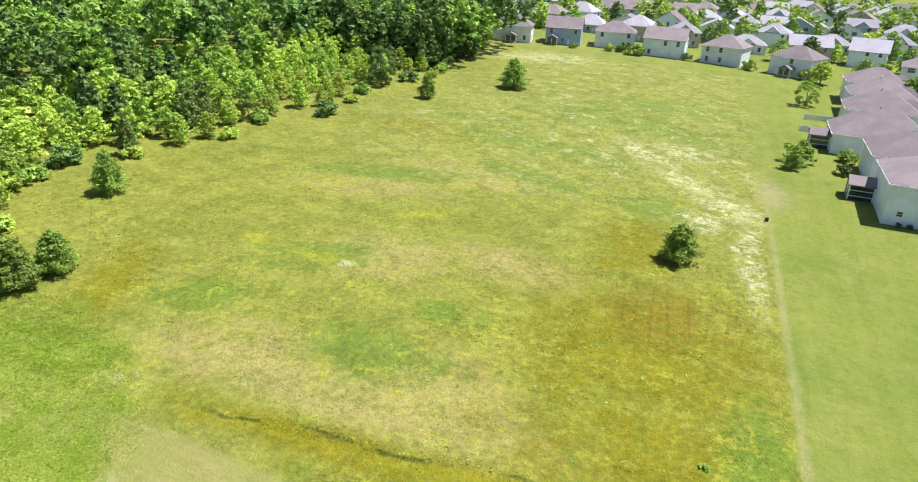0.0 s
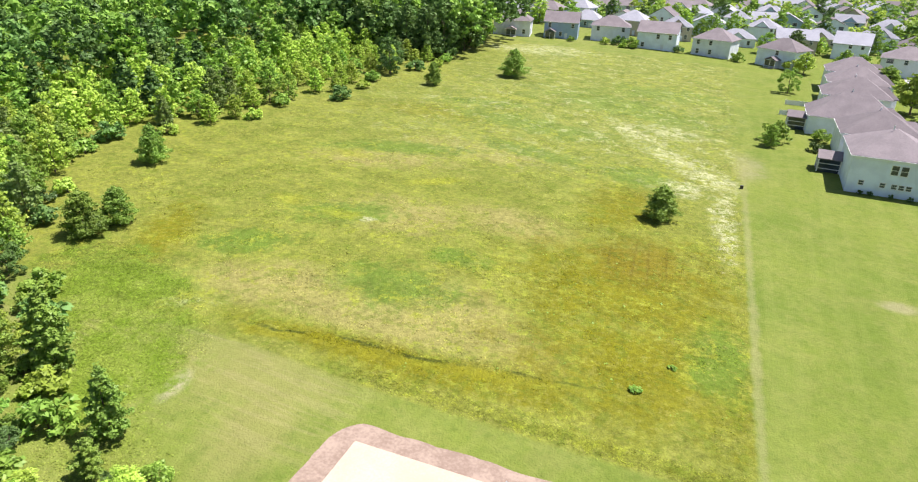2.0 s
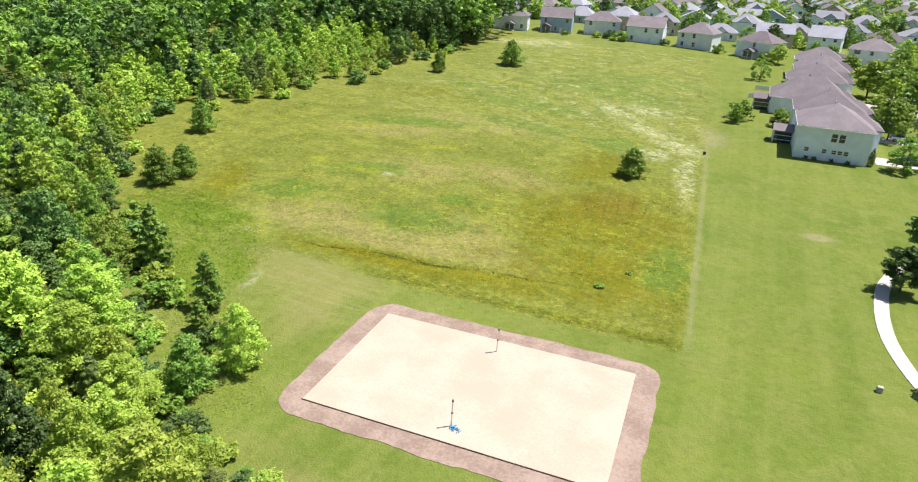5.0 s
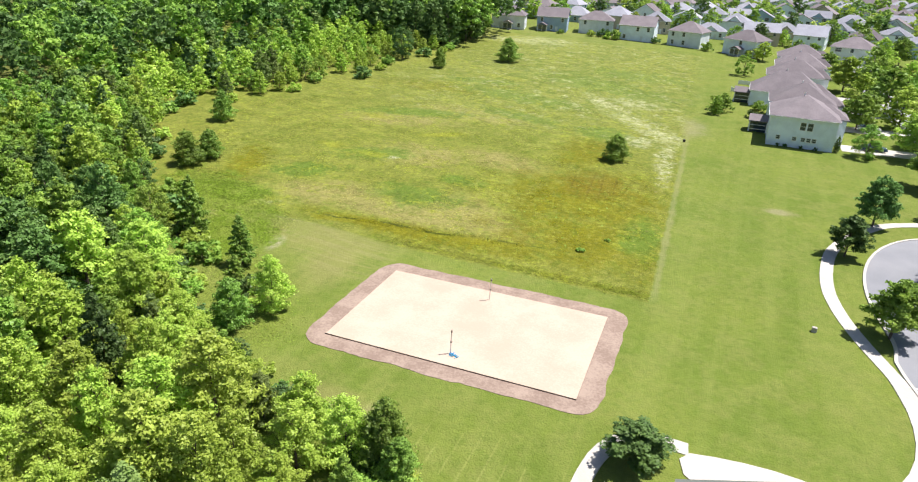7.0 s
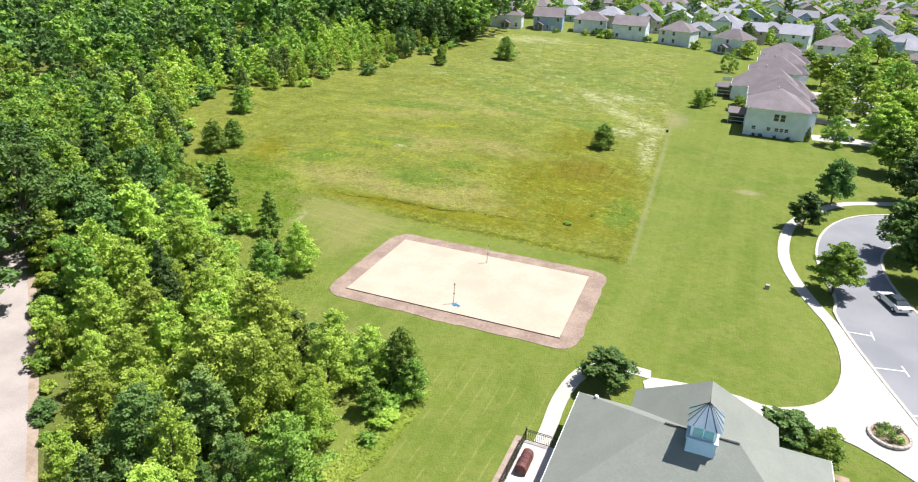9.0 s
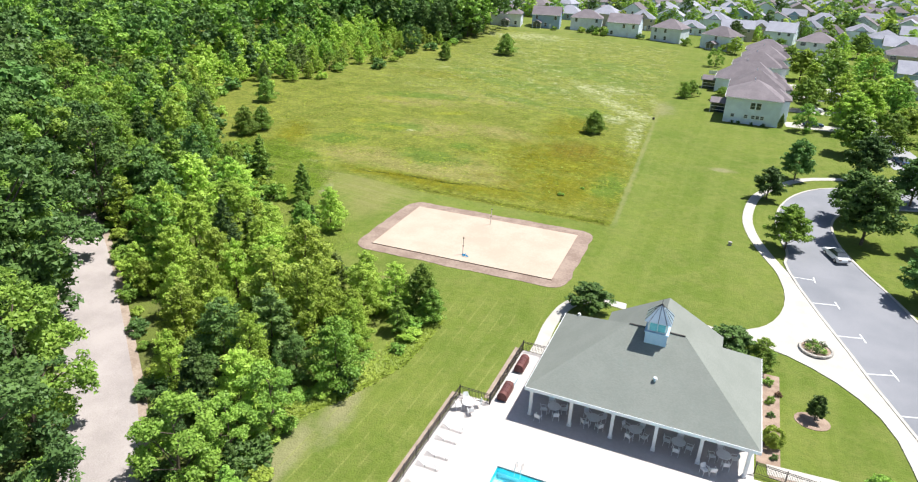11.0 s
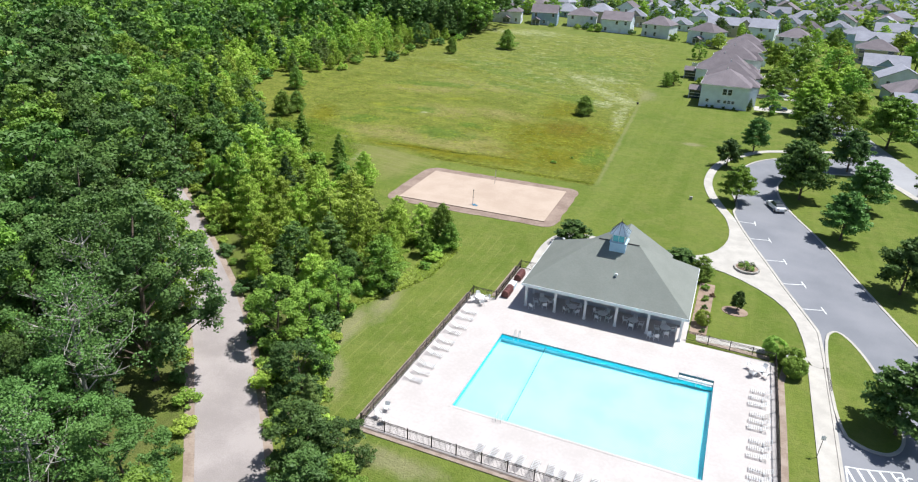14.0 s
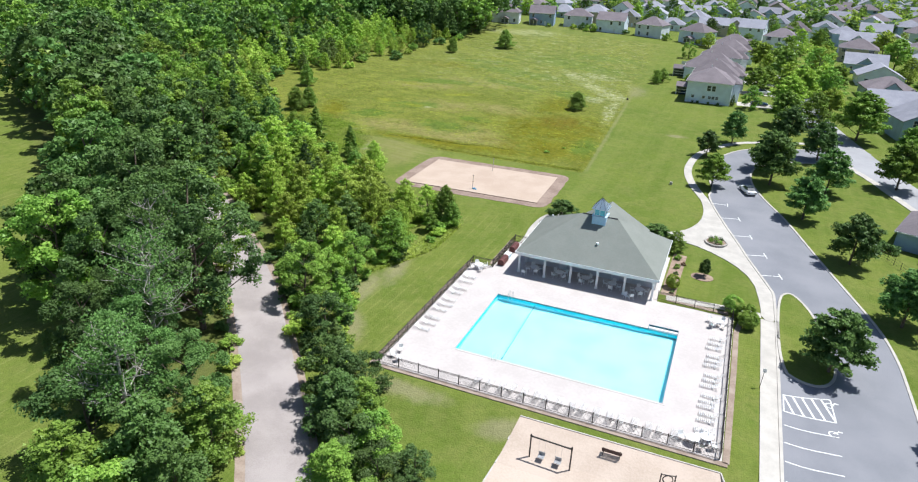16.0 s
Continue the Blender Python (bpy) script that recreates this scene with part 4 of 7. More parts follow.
def tree(kind, tone, x, y, height, spread=1.0, variant=0, dense=True, group="", where="on open grass"):
    """One tree with trunk and crown at a place, of a height in metres."""
    if kind == "broad" and tone == "bright":
        variant |= 1
    key = (kind, tone, variant, dense)
    made = tree_protos.get(key)
    rz = (x * 37.0 + y * 91.0 + variant * 50) % 360
    H = {"street": 8.0, "broad": 8.0, "tall": 16.0, "conifer": 7.0, "pine": 8.0, "bushy": 6.0, "clipped": 2.4, "shrub": 2.2}[kind]
    s = height / H
    if made is None:
        H, R, clumps, limbs, n, leaf, flat = tree_shapes(kind, 11 + variant * 7 + len(kind), dense)
        root = thing(TREE_NAMES[kind][0], "", TREE_NAMES[kind][1])
        bm = bmesh.new()
        tr = {"street": 0.14, "broad": 0.13, "tall": 0.27, "conifer": 0.10, "pine": 0.12, "bushy": 0.1, "clipped": 0.05, "shrub": 0.05}[kind]
        top = H * (0.9 if kind == "conifer" else 0.72)
        bend = [(0, 0, -0.3), (0.03 * H * 0.3, 0.01, H * 0.25), (-0.02 * H * 0.4, 0.02 * H, H * 0.5), (0.0, 0.0, top)]
        for i in range(3):
            rod(bm, bend[i], bend[i + 1], tr * (1.0, 0.78, 0.5)[i], tr * (0.78, 0.5, 0.15)[i], 7)
        for q in limbs:
            q = Vector(q)
            z = min(top, max(H * 0.12, q.z - 0.75 * math.hypot(q.x, q.y) - 0.05 * H))
            p = next(Vector(e).lerp(Vector(g), (z - e[2]) / (g[2] - e[2])) for e, g in zip(bend, bend[1:]) if z <= g[2] + 1e-6)
            rod(bm, p, q, tr * 0.34, tr * 0.1, 5)
        part("trunk", bm, BARK, root)
        v, f = leaf_cloud(np.random.default_rng(variant + 3), clumps, n, leaf, flat)
        new_mesh("crown", [tuple(p) for p in v], [tuple(p) for p in f], TREE_MATS[tone], root)
        root.matrix_basis = Matrix.Translation((0, 0, -500))
        tree_protos[key] = made = root
        root.location = (x, y, land(x, y))
        root.rotation_euler = (0, 0, radians(rz))
        root.scale = (s * spread, s * spread, s)
        ob = root
    else:
        ob = copy_thing(made, Matrix.Identity(4))
        ob.matrix_basis = Matrix.LocRotScale((x, y, land(x, y)), Euler((0, 0, radians(rz))), (s * spread, s * spread, s))
    size = "tall" if height > 11 else "small" if height < 4.5 and kind not in ("shrub", "clipped") else "young" if height < 7 and kind not in ("shrub", "clipped") else "full"
    what = {"street": "broadleaf tree", "broad": "broadleaf tree", "tall": "broadleaf tree", "conifer": "conifer", "pine": "pine tree", "bushy": "bushy pine", "clipped": "clipped shrub", "shrub": "shrub"}[kind]
    tagged(ob, "%s %s %s %s" % (size, TREE_WORDS[tone], what, where), TREE_NAMES[kind][1], group)
    return ob


def forest(name, label, spots, share=0.52):
    """Trees past counting, joined in one mesh: rows of kind, tone, x, y, height, spread, variant."""
    verts, mats, nq = [], [], 0
    order = list(TREE_MATS)
    cache = {}
    for kind, tone, x, y, h, sp, va in spots:
        key = (kind, va)
        if key not in cache:
            H, R, clumps, limbs, n, leaf, flat = tree_shapes(kind, 11 + va * 7 + len(kind), False)
            if kind == "tall":
                clumps = [c for c in clumps if c[0][2] > 0.42 * H]
            cache[key] = (H, leaf_cloud(np.random.default_rng(va + 3), clumps, int(n * share), leaf * share ** -0.4, flat)[0])
        H, v = cache[key]
        s, a = h / H, (x * 37.0 + y * 91.0) % 6.28
        rot2 = np.array([[math.cos(a), -math.sin(a)], [math.sin(a), math.cos(a)]])
        w = v * np.array([s * sp, s * sp, s])
        w = np.concatenate([w[:, :2] @ rot2.T, w[:, 2:]], 1) + np.array([x, y, land(x, y)])
        verts.append(w)
        mats += [order.index(tone)] * (len(v) // 3)
    v = np.concatenate(verts)
    n = len(v) // 3
    me = bpy.data.meshes.new(name)
    me.vertices.add(len(v))
    me.vertices.foreach_set("co", v.ravel())
    me.loops.add(3 * n)
    me.loops.foreach_set("vertex_index", np.arange(3 * n, dtype=np.int32))
    me.polygons.add(n)
    me.polygons.foreach_set("loop_start", np.arange(0, 3 * n, 3, dtype=np.int32))
    for k in order:
        me.materials.append(TREE_MATS[k])
    me.polygons.foreach_set("material_index", np.array(mats, dtype=np.int32))
    me.update(calc_edges=True)
    return tagged(new(name, me), label, "woods", kind="stuff")


def inside(px, py, poly):
    c = False
    for (x0, y0), (x1, y1) in zip(poly, poly[1:] + poly[:1]):
        if (y0 > py) != (y1 > py) and px < (x1 - x0) * (py - y0) / (y1 - y0) + x0:
            c = not c
    return c


def scatter(poly, gap, seed, cap=2000):
    """Uneven points inside a polygon, at least gap apart."""
    rng = random.Random(seed)
    xs, ys = [p[0] for p in poly], [p[1] for p in poly]
    cells, out = {}, []
    tries = int((max(xs) - min(xs)) * (max(ys) - min(ys)) / (gap * gap) * 9)
    for _ in range(tries):
        x, y = rng.uniform(min(xs), max(xs)), rng.uniform(min(ys), max(ys))
        if not inside(x, y, poly):
            continue
        k = (int(x // gap), int(y // gap))
        if any((x - a) ** 2 + (y - b) ** 2 < gap * gap for i in (-1, 0, 1) for j in (-1, 0, 1) for a, b in cells.get((k[0] + i, k[1] + j), ())):
            continue
        cells.setdefault(k, []).append((x, y))
        out.append((x, y))
        if len(out) >= cap:
            break
    return out


def drive_gap(x, y):
    return min((Vector((x, y)) - p).length for p in dr)


# single trees on the meadow and lawns
for kind, tone, x, y, h, sp, va in (
    ("bushy", "pine", -88.6, 85.0, 6.2, 1.0, 1), ("bushy", "pine", -76.3, 62.5, 5.8, 1.2, 3), ("bushy", "pine", -75.2, 66.4, 5.2, 1.1, 1),
    ("bushy", "pine", -15.1, 103.8, 5.2, 1.25, 3), ("bushy", "pine", -63.1, 181.4, 7.4, 1.3, 1), ("bushy", "pine", -76.1, 159.4, 5.8, 0.95, 3),
    ("broad", "dark", -90.5, 164.0, 9.5, 1.05, 0), ("broad", "mid", 3.9, 207.8, 6.8, 1.1, 2), ("broad", "mid", -0.6, 151.5, 4.6, 1.25, 3), ("shrub", "mid", 0.8, 156.5, 4.4, 1.1, 0),
    ("bushy", "pine", -16.2, 19.0, 6.6, 0.85, 1), ("bushy", "pine", -14.5, 18.0, 4.4, 1.0, 1), ("broad", "bright", -37.4, 33.2, 6.6, 1.0, 0), ("bushy", "pine", -38.8, 28.6, 5.8, 0.95, 3),
    ("conifer", "pine", -57.3, 43.4, 8.0, 1.1, 1), ("broad", "bright", -51.0, 30.2, 8.5, 1.25, 2), ("broad", "bright", -47.2, 25.5, 8.0, 1.2, 1), ("conifer", "pine", -46.6, 39.6, 6.6, 1.0, 0), ("pine", "pine", -44.6, 36.2, 3.4, 1.3, 1), ("shrub", "mid", -40.2, 37.4, 2.0, 1.0, 1), ("shrub", "dark", -41.5, 34.6, 2.4, 1.0, 0)):
    tree(kind, tone, x, y, h, sp, va, 2 if kind == "broad" else True, "lone trees in the meadow", "in the meadow")
# car park trees
for tone, x, y, h, sp, va in (
    ("cool", 25.1, 91.2, 7.8, 0.95, 0), ("dark", 20.3, 78.0, 5.8, 1.1, 1), ("mid", 22.8, 57.6, 6.8, 1.1, 2), ("cool", 33.2, 64.5, 10.4, 1.1, 3), ("cool", 32.4, 73.6, 8.6, 1.1, 1),
    ("cool", 38.4, 48.0, 7.9, 1.15, 0), ("cool", 43.1, 64.4, 8.6, 1.1, 2), ("dark", 44.2, 32.3, 8.0, 1.15, 1), ("cool", 39.2, 0.4, 8.0, 1.15, 2), ("cool", 48.5, 15.1, 8.2, 1.2, 3),
    ("dark", 42.8, 86.0, 8.8, 1.1, 3), ("mid", 56.0, 72.7, 9.6, 1.15, 0), ("dark", 51.0, -9.0, 8.0, 1.15, 0), ("mid", 36.4, 114.0, 9.0, 1.15, 2), ("dark", 37.0, 98.0, 8.6, 1.1, 1)):
    tree("street", tone, x, y, h * 1.05, sp * 1.12, va, True, "trees round the car park", "beside the car park")
# round the pavilion
tree("street", "dark", 1.2, 27.0, 4.0, 1.9, 1, True, "", "behind the pavilion")
tree("street", "dark", 16.6, 25.6, 4.0, 1.9, 2, True, "", "behind the pavilion")
tree("broad", "mid", 19.6, 25.2, 3.6, 1.5, 3, True, "", "behind the pavilion")
tree("street", "dark", 24.5, 18.2, 2.9, 1.0, 3, True, "", "in a mulch ring on the lawn")
tree("clipped", "bright", 20.8, 12.6, 2.0, 0.95, 1, True, "shrubs beside the pavilion", "in the mulch bed by the pavilion")
for x, y, h, sp, tone in ((20.6, 19.2, 0.8, 1.0, "mid"), (20.5, 22.4, 0.9, 1.0, "mid"), (20.8, 16.9, 0.6, 1.0, "dark"), (21.5, 20.6, 0.6, 1.0, "red"), (20.9, 10.9, 0.6, 0.9, "dark")):
    tree("shrub", tone, x, y, h, sp, 0, True, "shrubs beside the pavilion", "in the mulch bed by the pavilion")
for x, y in ((28.6, 9.2), (30.2, 7.6), (30.4, 5.9)):
    tree("clipped", "mid", x, y, 2.3, 1.1, 1, True, "clipped shrubs at the pool corner", "at the corner of the pool fence")

# woods: young mixed growth between drive and lawn
WOOD_A = [(-16.5, 14.5), (-19, 18.5), (-25, 20.0), (-34, 21.5), (-43, 25.0), (-50, 31.0), (-56, 37), (-62, 42.5), (-69, 47), (-79, 56), (-90, 67), (-104, 84), (-122, 80), (-118, 60), (-95, 42), (-60, 18.5), (-39.5, 2.5), (-27.5, -7.5), (-16.5, -19), (-8.5, -28.5), (-4, -34), (0.5, -33), (-4.5, -25.5), (-10, -22), (-15.5, -12), (-19.5, -2), (-17, 6)]
tones_a = [("broad", "bright"), ("broad", "mid"), ("pine", "olive"), ("broad", "mid"), ("broad", "bright"), ("conifer", "dark"), ("broad", "cool"), ("broad", "mid"), ("broad", "bright"), ("broad", "mid"), ("pine", "mid"), ("broad", "cool")]
rng = random.Random(21)
for i, (x, y) in enumerate(scatter(WOOD_A, 3.3, 5)):
    if drive_gap(x, y) < (4.8 if y < 4 else 3.6):
        continue
    kind, tone = tones_a[rng.randrange(len(tones_a))]
    near_edge = not all(inside(x + a, y + b, WOOD_A) for a, b in ((4, 0), (0, 4), (4, 4), (3, -3)))
    h = rng.uniform(5.5, 10.0) if not near_edge else rng.uniform(3.8, 7.5)
    if -8 < y < 30 and x > -46 and kind == "broad":
        tone = "bright" if rng.random() < 0.62 else "mid" if tone == "cool" and rng.random() < 0.6 else tone
    if 6 < y < 26 and -42 < x < -19 and kind != "conifer" and rng.random() < 0.75:
        kind, tone = "broad", "bright"
    if y < -5:
        h *= 0.85
        tone = rng.choice(("mid", "cool", "dark", "mid")) if kind == "broad" else tone
    dense = 2 if x > -44 and y < 24 else y < 52
    spread = rng.uniform(0.8, 1.2) if kind != "conifer" else rng.uniform(0.7, 1.0)
    tree(kind, tone, x, y, h * 1.08, spread, rng.randrange(4 if kind == "broad" else 2), dense, "young woods by the lawn", "in young mixed woods")
for i, (x, y) in enumerate(scatter(WOOD_A, 6.0, 8)):
    if rng.random() < 0.55:
        tree("shrub", rng.choice(("mid", "bright", "dark")), x + 1, y + 1, rng.uniform(1.6, 3.0), 1.1, rng.randrange(2), y < 40, "undergrowth of the woods", "under the young woods")
EDGE_A = [(-15, 11), (-16.5, 16), (-20, 20.5), (-25, 22), (-34, 24), (-43, 28), (-50, 34), (-56, 40), (-66, 48)]
for i, p in enumerate(resample([Vector(e) for e in EDGE_A], 2.2)):
    tree("shrub", ("mid", "bright", "mid", "dark")[i % 4], p.x + rng.uniform(-1, 1), p.y + rng.uniform(-1, 0.8), rng.uniform(0.8, 2.0), rng.uniform(1.2, 1.8), i % 2, i % 3 != 0, "low growth at the woods edge", "of low growth at the woods edge")
EDGE_B = [(-17.5, 6), (-20.5, -2), (-16.5, -12), (-11, -21), (-6, -25), (-1, -31.5)]
for i, p in enumerate(resample([Vector(e) for e in EDGE_B], 1.2)):
    tree("shrub", ("bright", "bright", "mid")[i % 3], p.x + rng.uniform(-0.6, 0.9), p.y + rng.uniform(-0.8, 0.8), rng.uniform(0.5, 1.2), 1.7, i % 2, True, "low growth at the woods edge", "of low growth at the woods edge")
# tall trees south-west of the drive
WOOD_B = [(-135, 60), (-98, 34), (-64, 11), (-44, -4.5), (-33, -13.5), (-24, -23), (-15, -32), (-16, -38), (-22, -39.5), (-30, -37), (-40, -29.5), (-51, -18.5), (-64, -7), (-82, 8), (-103, 20), (-135, 32)]
for i, (x, y) in enumerate(scatter(WOOD_B, 4.9, 9)):
    if drive_gap(x, y) < (2.2 if y > 10 else 5.2 if y > -14 else 6.0):
        continue
    # darker leaves south of y -4, with deep crown shade partly put into them
    tone = ("mid", "cool", "dark", "dark", "dark", "cool")[rng.randrange(6)] if y > -4 else rng.choice(("dark", "cool", "dark"))
    tree("tall", tone, x, y, rng.uniform(15.5, 20.5) * (0.66 if y < -31 else 1.0), rng.uniform(0.95, 1.2), rng.randrange(3), 3 if x > -38 and y < -14 else 2 if x > -46 and y < 2 else x > -75, "tall trees along the drive", "beside the gravel drive")
for x, y, h in ((-13.5, -38, 8.0), (-15.5, -43, 9.5), (-22, -43, 10.0), (-11, -44.5, 8.0), (-14, -49, 8.0), (-19, -47.5, 9.0), (3, -39, 5.0), (-1, -37.5, 6.0), (1.5, -42, 5.5), (-5.0, -30.5, 7.0), (-8.5, -26.5, 7.4), (-2.0, -33.5, 6.4), (0.3, -32.4, 5.6), (4.6, -33.6, 4.4), (2.0, -35.4, 5.2), (-3.4, -28.6, 5.6)):
    tree("broad", ("mid", "cool", "dark")[int(abs(x + y)) % 3] if x < -9 else ("mid", "dark")[int(abs(x + y)) % 2], x, y, h, 1.25, int(abs(x)) % 4, 2, "trees along the drive", "beside the gravel drive")
for x, y, h in ((-11.7, 63.4, 0.55), (-9.2, 68.1, 0.4)):
    tree("shrub", "mid", x, y, h, 1.7, 1, True, "weedy shrubs in the meadow", "in olive meadow grass")
for i, p in enumerate(dr):
    if -44 < p.y < 30 and i % 2 == 0:
        for side in (-1, 1):
            q = p + Vector((0.66, 0.75)) * side * (3.5 + rng.uniform(0, 1.2))
            tree("shrub", ("mid", "dark", "bright")[(i + side) % 3], q.x, q.y, rng.uniform(0.9, 2.2), rng.uniform(1.0, 1.5), i // 2 % 2, True, "low growth beside the drive", "beside the gravel drive")
# crowns that close over the upper drive
for i, (x, y, h) in enumerate(((-66, 20.5, 15), (-72, 17.5, 17), (-74, 25.5, 15), (-82, 32, 15), (-81, 22.5, 17), (-91, 37.5, 16), (-90, 28.0, 17), (-103, 46, 16), (-101, 36, 17), (-113, 52, 16), (-59.5, 7.0, 17), (-53, -1.0, 16), (-47.5, -8.0, 17), (-35.5, -13.5, 16), (-46.0, -25.0, 17), (-42.0, -28.5, 17), (-50.5, -21.5, 15))):
    tree("tall", ("cool", "mid", "dark", "mid")[i % 4], x, y, h, 1.1, i % 3, 2 if x > -46 else True, "tall trees along the drive", "leaning over the gravel drive")
# a half-dead tree whose pale branches show
for x, y, h, sd in ((-20.5, -40.5, 13.5, 3), (-25.0, -32.5, 16.5, 5), (-29.5, -27.0, 17.5, 8)):
    rb = random.Random(sd)
    root = thing("half_dead_tree", "half-dead tree with bare pale branches beside the drive", "tree", pose(x, y, land(x, y)), "half-dead trees")
    bm = bmesh.new()
    rod(bm, (0, 0, -0.3), (0.2, 0.1, h * 0.5), 0.24, 0.16, 8)
    rod(bm, (0.2, 0.1, h * 0.5), (0.0, 0.4, h), 0.16, 0.03, 7)
    sprays = []
    for k in range(34):
        z = h * rb.uniform(0.35, 0.95)
        a, ln = rb.uniform(0, 6.283), (1.2 - z / h) * h * rb.uniform(0.28, 0.46)
        p = Vector((0.1, 0.2, z))
        q = p + Vector((math.cos(a) * ln, math.sin(a) * ln, ln * rb.uniform(0.3, 0.9)))
        rod(bm, p, q, 0.075, 0.02, 5)
        for j in range(5):
            m0 = p.lerp(q, rb.uniform(0.4, 0.9))
            e = m0 + Vector((rb.uniform(-1, 1), rb.uniform(-1, 1), rb.uniform(0.2, 1.2))) * ln * 0.35
            rod(bm, m0, e, 0.036, 0.012, 4)
            if rb.random() < 0.5:
                sprays.append((tuple(e), 0.8))
    part("trunk", bm, BARK_PALE, root)
    v, f = leaf_cloud(np.random.default_rng(sd), sprays, 5200, 0.12)
    new_mesh("crown", [tuple(p) for p in v], [tuple(p) for p in f], LEAF_COOL, root)
# woods to the west and north
WOOD_C1 = [(-104, 86), (-94, 106), (-96, 122), (-90.5, 139), (-93, 161), (-87, 189), (-89, 228), (-128, 232), (-132, 160), (-135, 100), (-125, 80)]
deep_spots = []
for i, (x, y) in enumerate(scatter(WOOD_C1, 4.4, 12)):
    deep = smooth(-92, -118, x)
    kind, tone = tones_a[rng.randrange(len(tones_a))]
    h = rng.uniform(5.5, 8.0) + 3.5 * deep
    if y <= 185 and kind == "broad":
        tone = "bright" if rng.random() < 0.66 else "mid"
        h *= 0.76
    if y > 185:
        h += 7.0
        tone = "dark" if tone == "bright" else tone
    row = (kind, tone, x, y, h, rng.uniform(0.95, 1.3), rng.randrange(4 if kind == "broad" else 2))
    if x > -103 or (y > 180 and x > -100):
        tree(*row, False, "young woods beyond the meadow", "at the edge of the woods")
    else:
        deep_spots.append(row)
WOOD_C2 = [(-120, 75), (-128, 160), (-122, 200), (-84, 196), (-84, 236), (-100, 275), (-150, 275), (-215, 180), (-240, 90), (-230, 30), (-160, 20), (-135, 60)]
for i, (x, y) in enumerate(scatter(WOOD_C2, 7.0, 13)):
    tone = (("mid", "dark", "cool", "dark", "mid") if y < 165 else ("mid", "dark", "dark", "dark", "cool"))[rng.randrange(5)]
    h = rng.uniform(15, 20) if y > 130 else rng.uniform(12, 17)
    deep_spots.append(("tall", tone, x, y, h, rng.uniform(0.95, 1.2), rng.randrange(3)))
forest("woods", "dense mixed woods beyond the meadow", deep_spots)
# ragged low growth along the edges of the woods
for i, (x, y) in enumerate(((-90, 71), (-101, 83), (-104, 90), (-98, 97), (-70, 52), (-72, 48), (-93, 113), (-94, 124), (-88, 135), (-89, 147), (-91, 155), (-88, 172), (-86, 181), (-86, 188), (-64, 47), (-56, 42), (-52, 38.5))):
    tree("shrub", ("bright", "mid", "cool")[i % 3], x + 1.0, y - 0.5, 2.2 + (i % 3) * 0.5, 1.2, i % 2, False, "shrubs at the woods edge", "at the edge of the woods")


# ---- pavilion ----
def hip_roof(bm, x0, x1, y0, y1, z0, z1, thick=0.18, along="x"):
    """A hipped roof as a closed solid; ridge along the longer side."""
    if along == "x":
        h = (y1 - y0) / 2
        a, b = (x0 + h, (y0 + y1) / 2), (x1 - h, (y0 + y1) / 2)
    else:
        h = (x1 - x0) / 2
        a, b = ((x0 + x1) / 2, y0 + h), ((x0 + x1) / 2, y1 - h)
    pts = [(x0, y0, z0), (x1, y0, z0), (x1, y1, z0), (x0, y1, z0), (*a, z1), (*b, z1), (x0, y0, z0 - thick), (x1, y0, z0 - thick), (x1, y1, z0 - thick), (x0, y1, z0 - thick)]
    sides = [(0, 1, 5, 4), (2, 3, 4, 5), (1, 2, 5), (3, 0, 4)] if along == "x" else [(0, 1, 4), (1, 2, 5, 4), (2, 3, 5), (3, 0, 4, 5)]
    faces(bm, pts, sides + [(0, 6, 7, 1), (1, 7, 8, 2), (2, 8, 9, 3), (3, 9, 6, 0), (6, 9, 8, 7)])


def gable_roof(bm, x0, x1, y0, y1, z0, z1, thick=0.18, along="x"):
    """A gabled roof as a closed solid with the ridge along x or y."""
    if along == "x":
        ym = (y0 + y1) / 2
        pts = [(x0, y0, z0), (x1, y0, z0), (x1, ym, z1), (x0, ym, z1), (x0, y1, z0), (x1, y1, z0)]
    else:
        xm = (x0 + x1) / 2
        pts = [(x0, y1, z0), (x0, y0, z0), (xm, y0, z1), (xm, y1, z1), (x1, y1, z0), (x1, y0, z0)]
    pts += [(p[0], p[1], p[2] - thick) for p in pts]
    faces(bm, pts, [(0, 1, 2, 3), (3, 2, 5, 4), (6, 9, 8, 7), (9, 10, 11, 8), (0, 6, 7, 1), (4, 5, 11, 10), (1, 7, 8, 2), (2, 8, 11, 5), (0, 3, 9, 6), (3, 4, 10, 9)])
    bmesh.ops.recalc_face_normals(bm, faces=bm.faces)


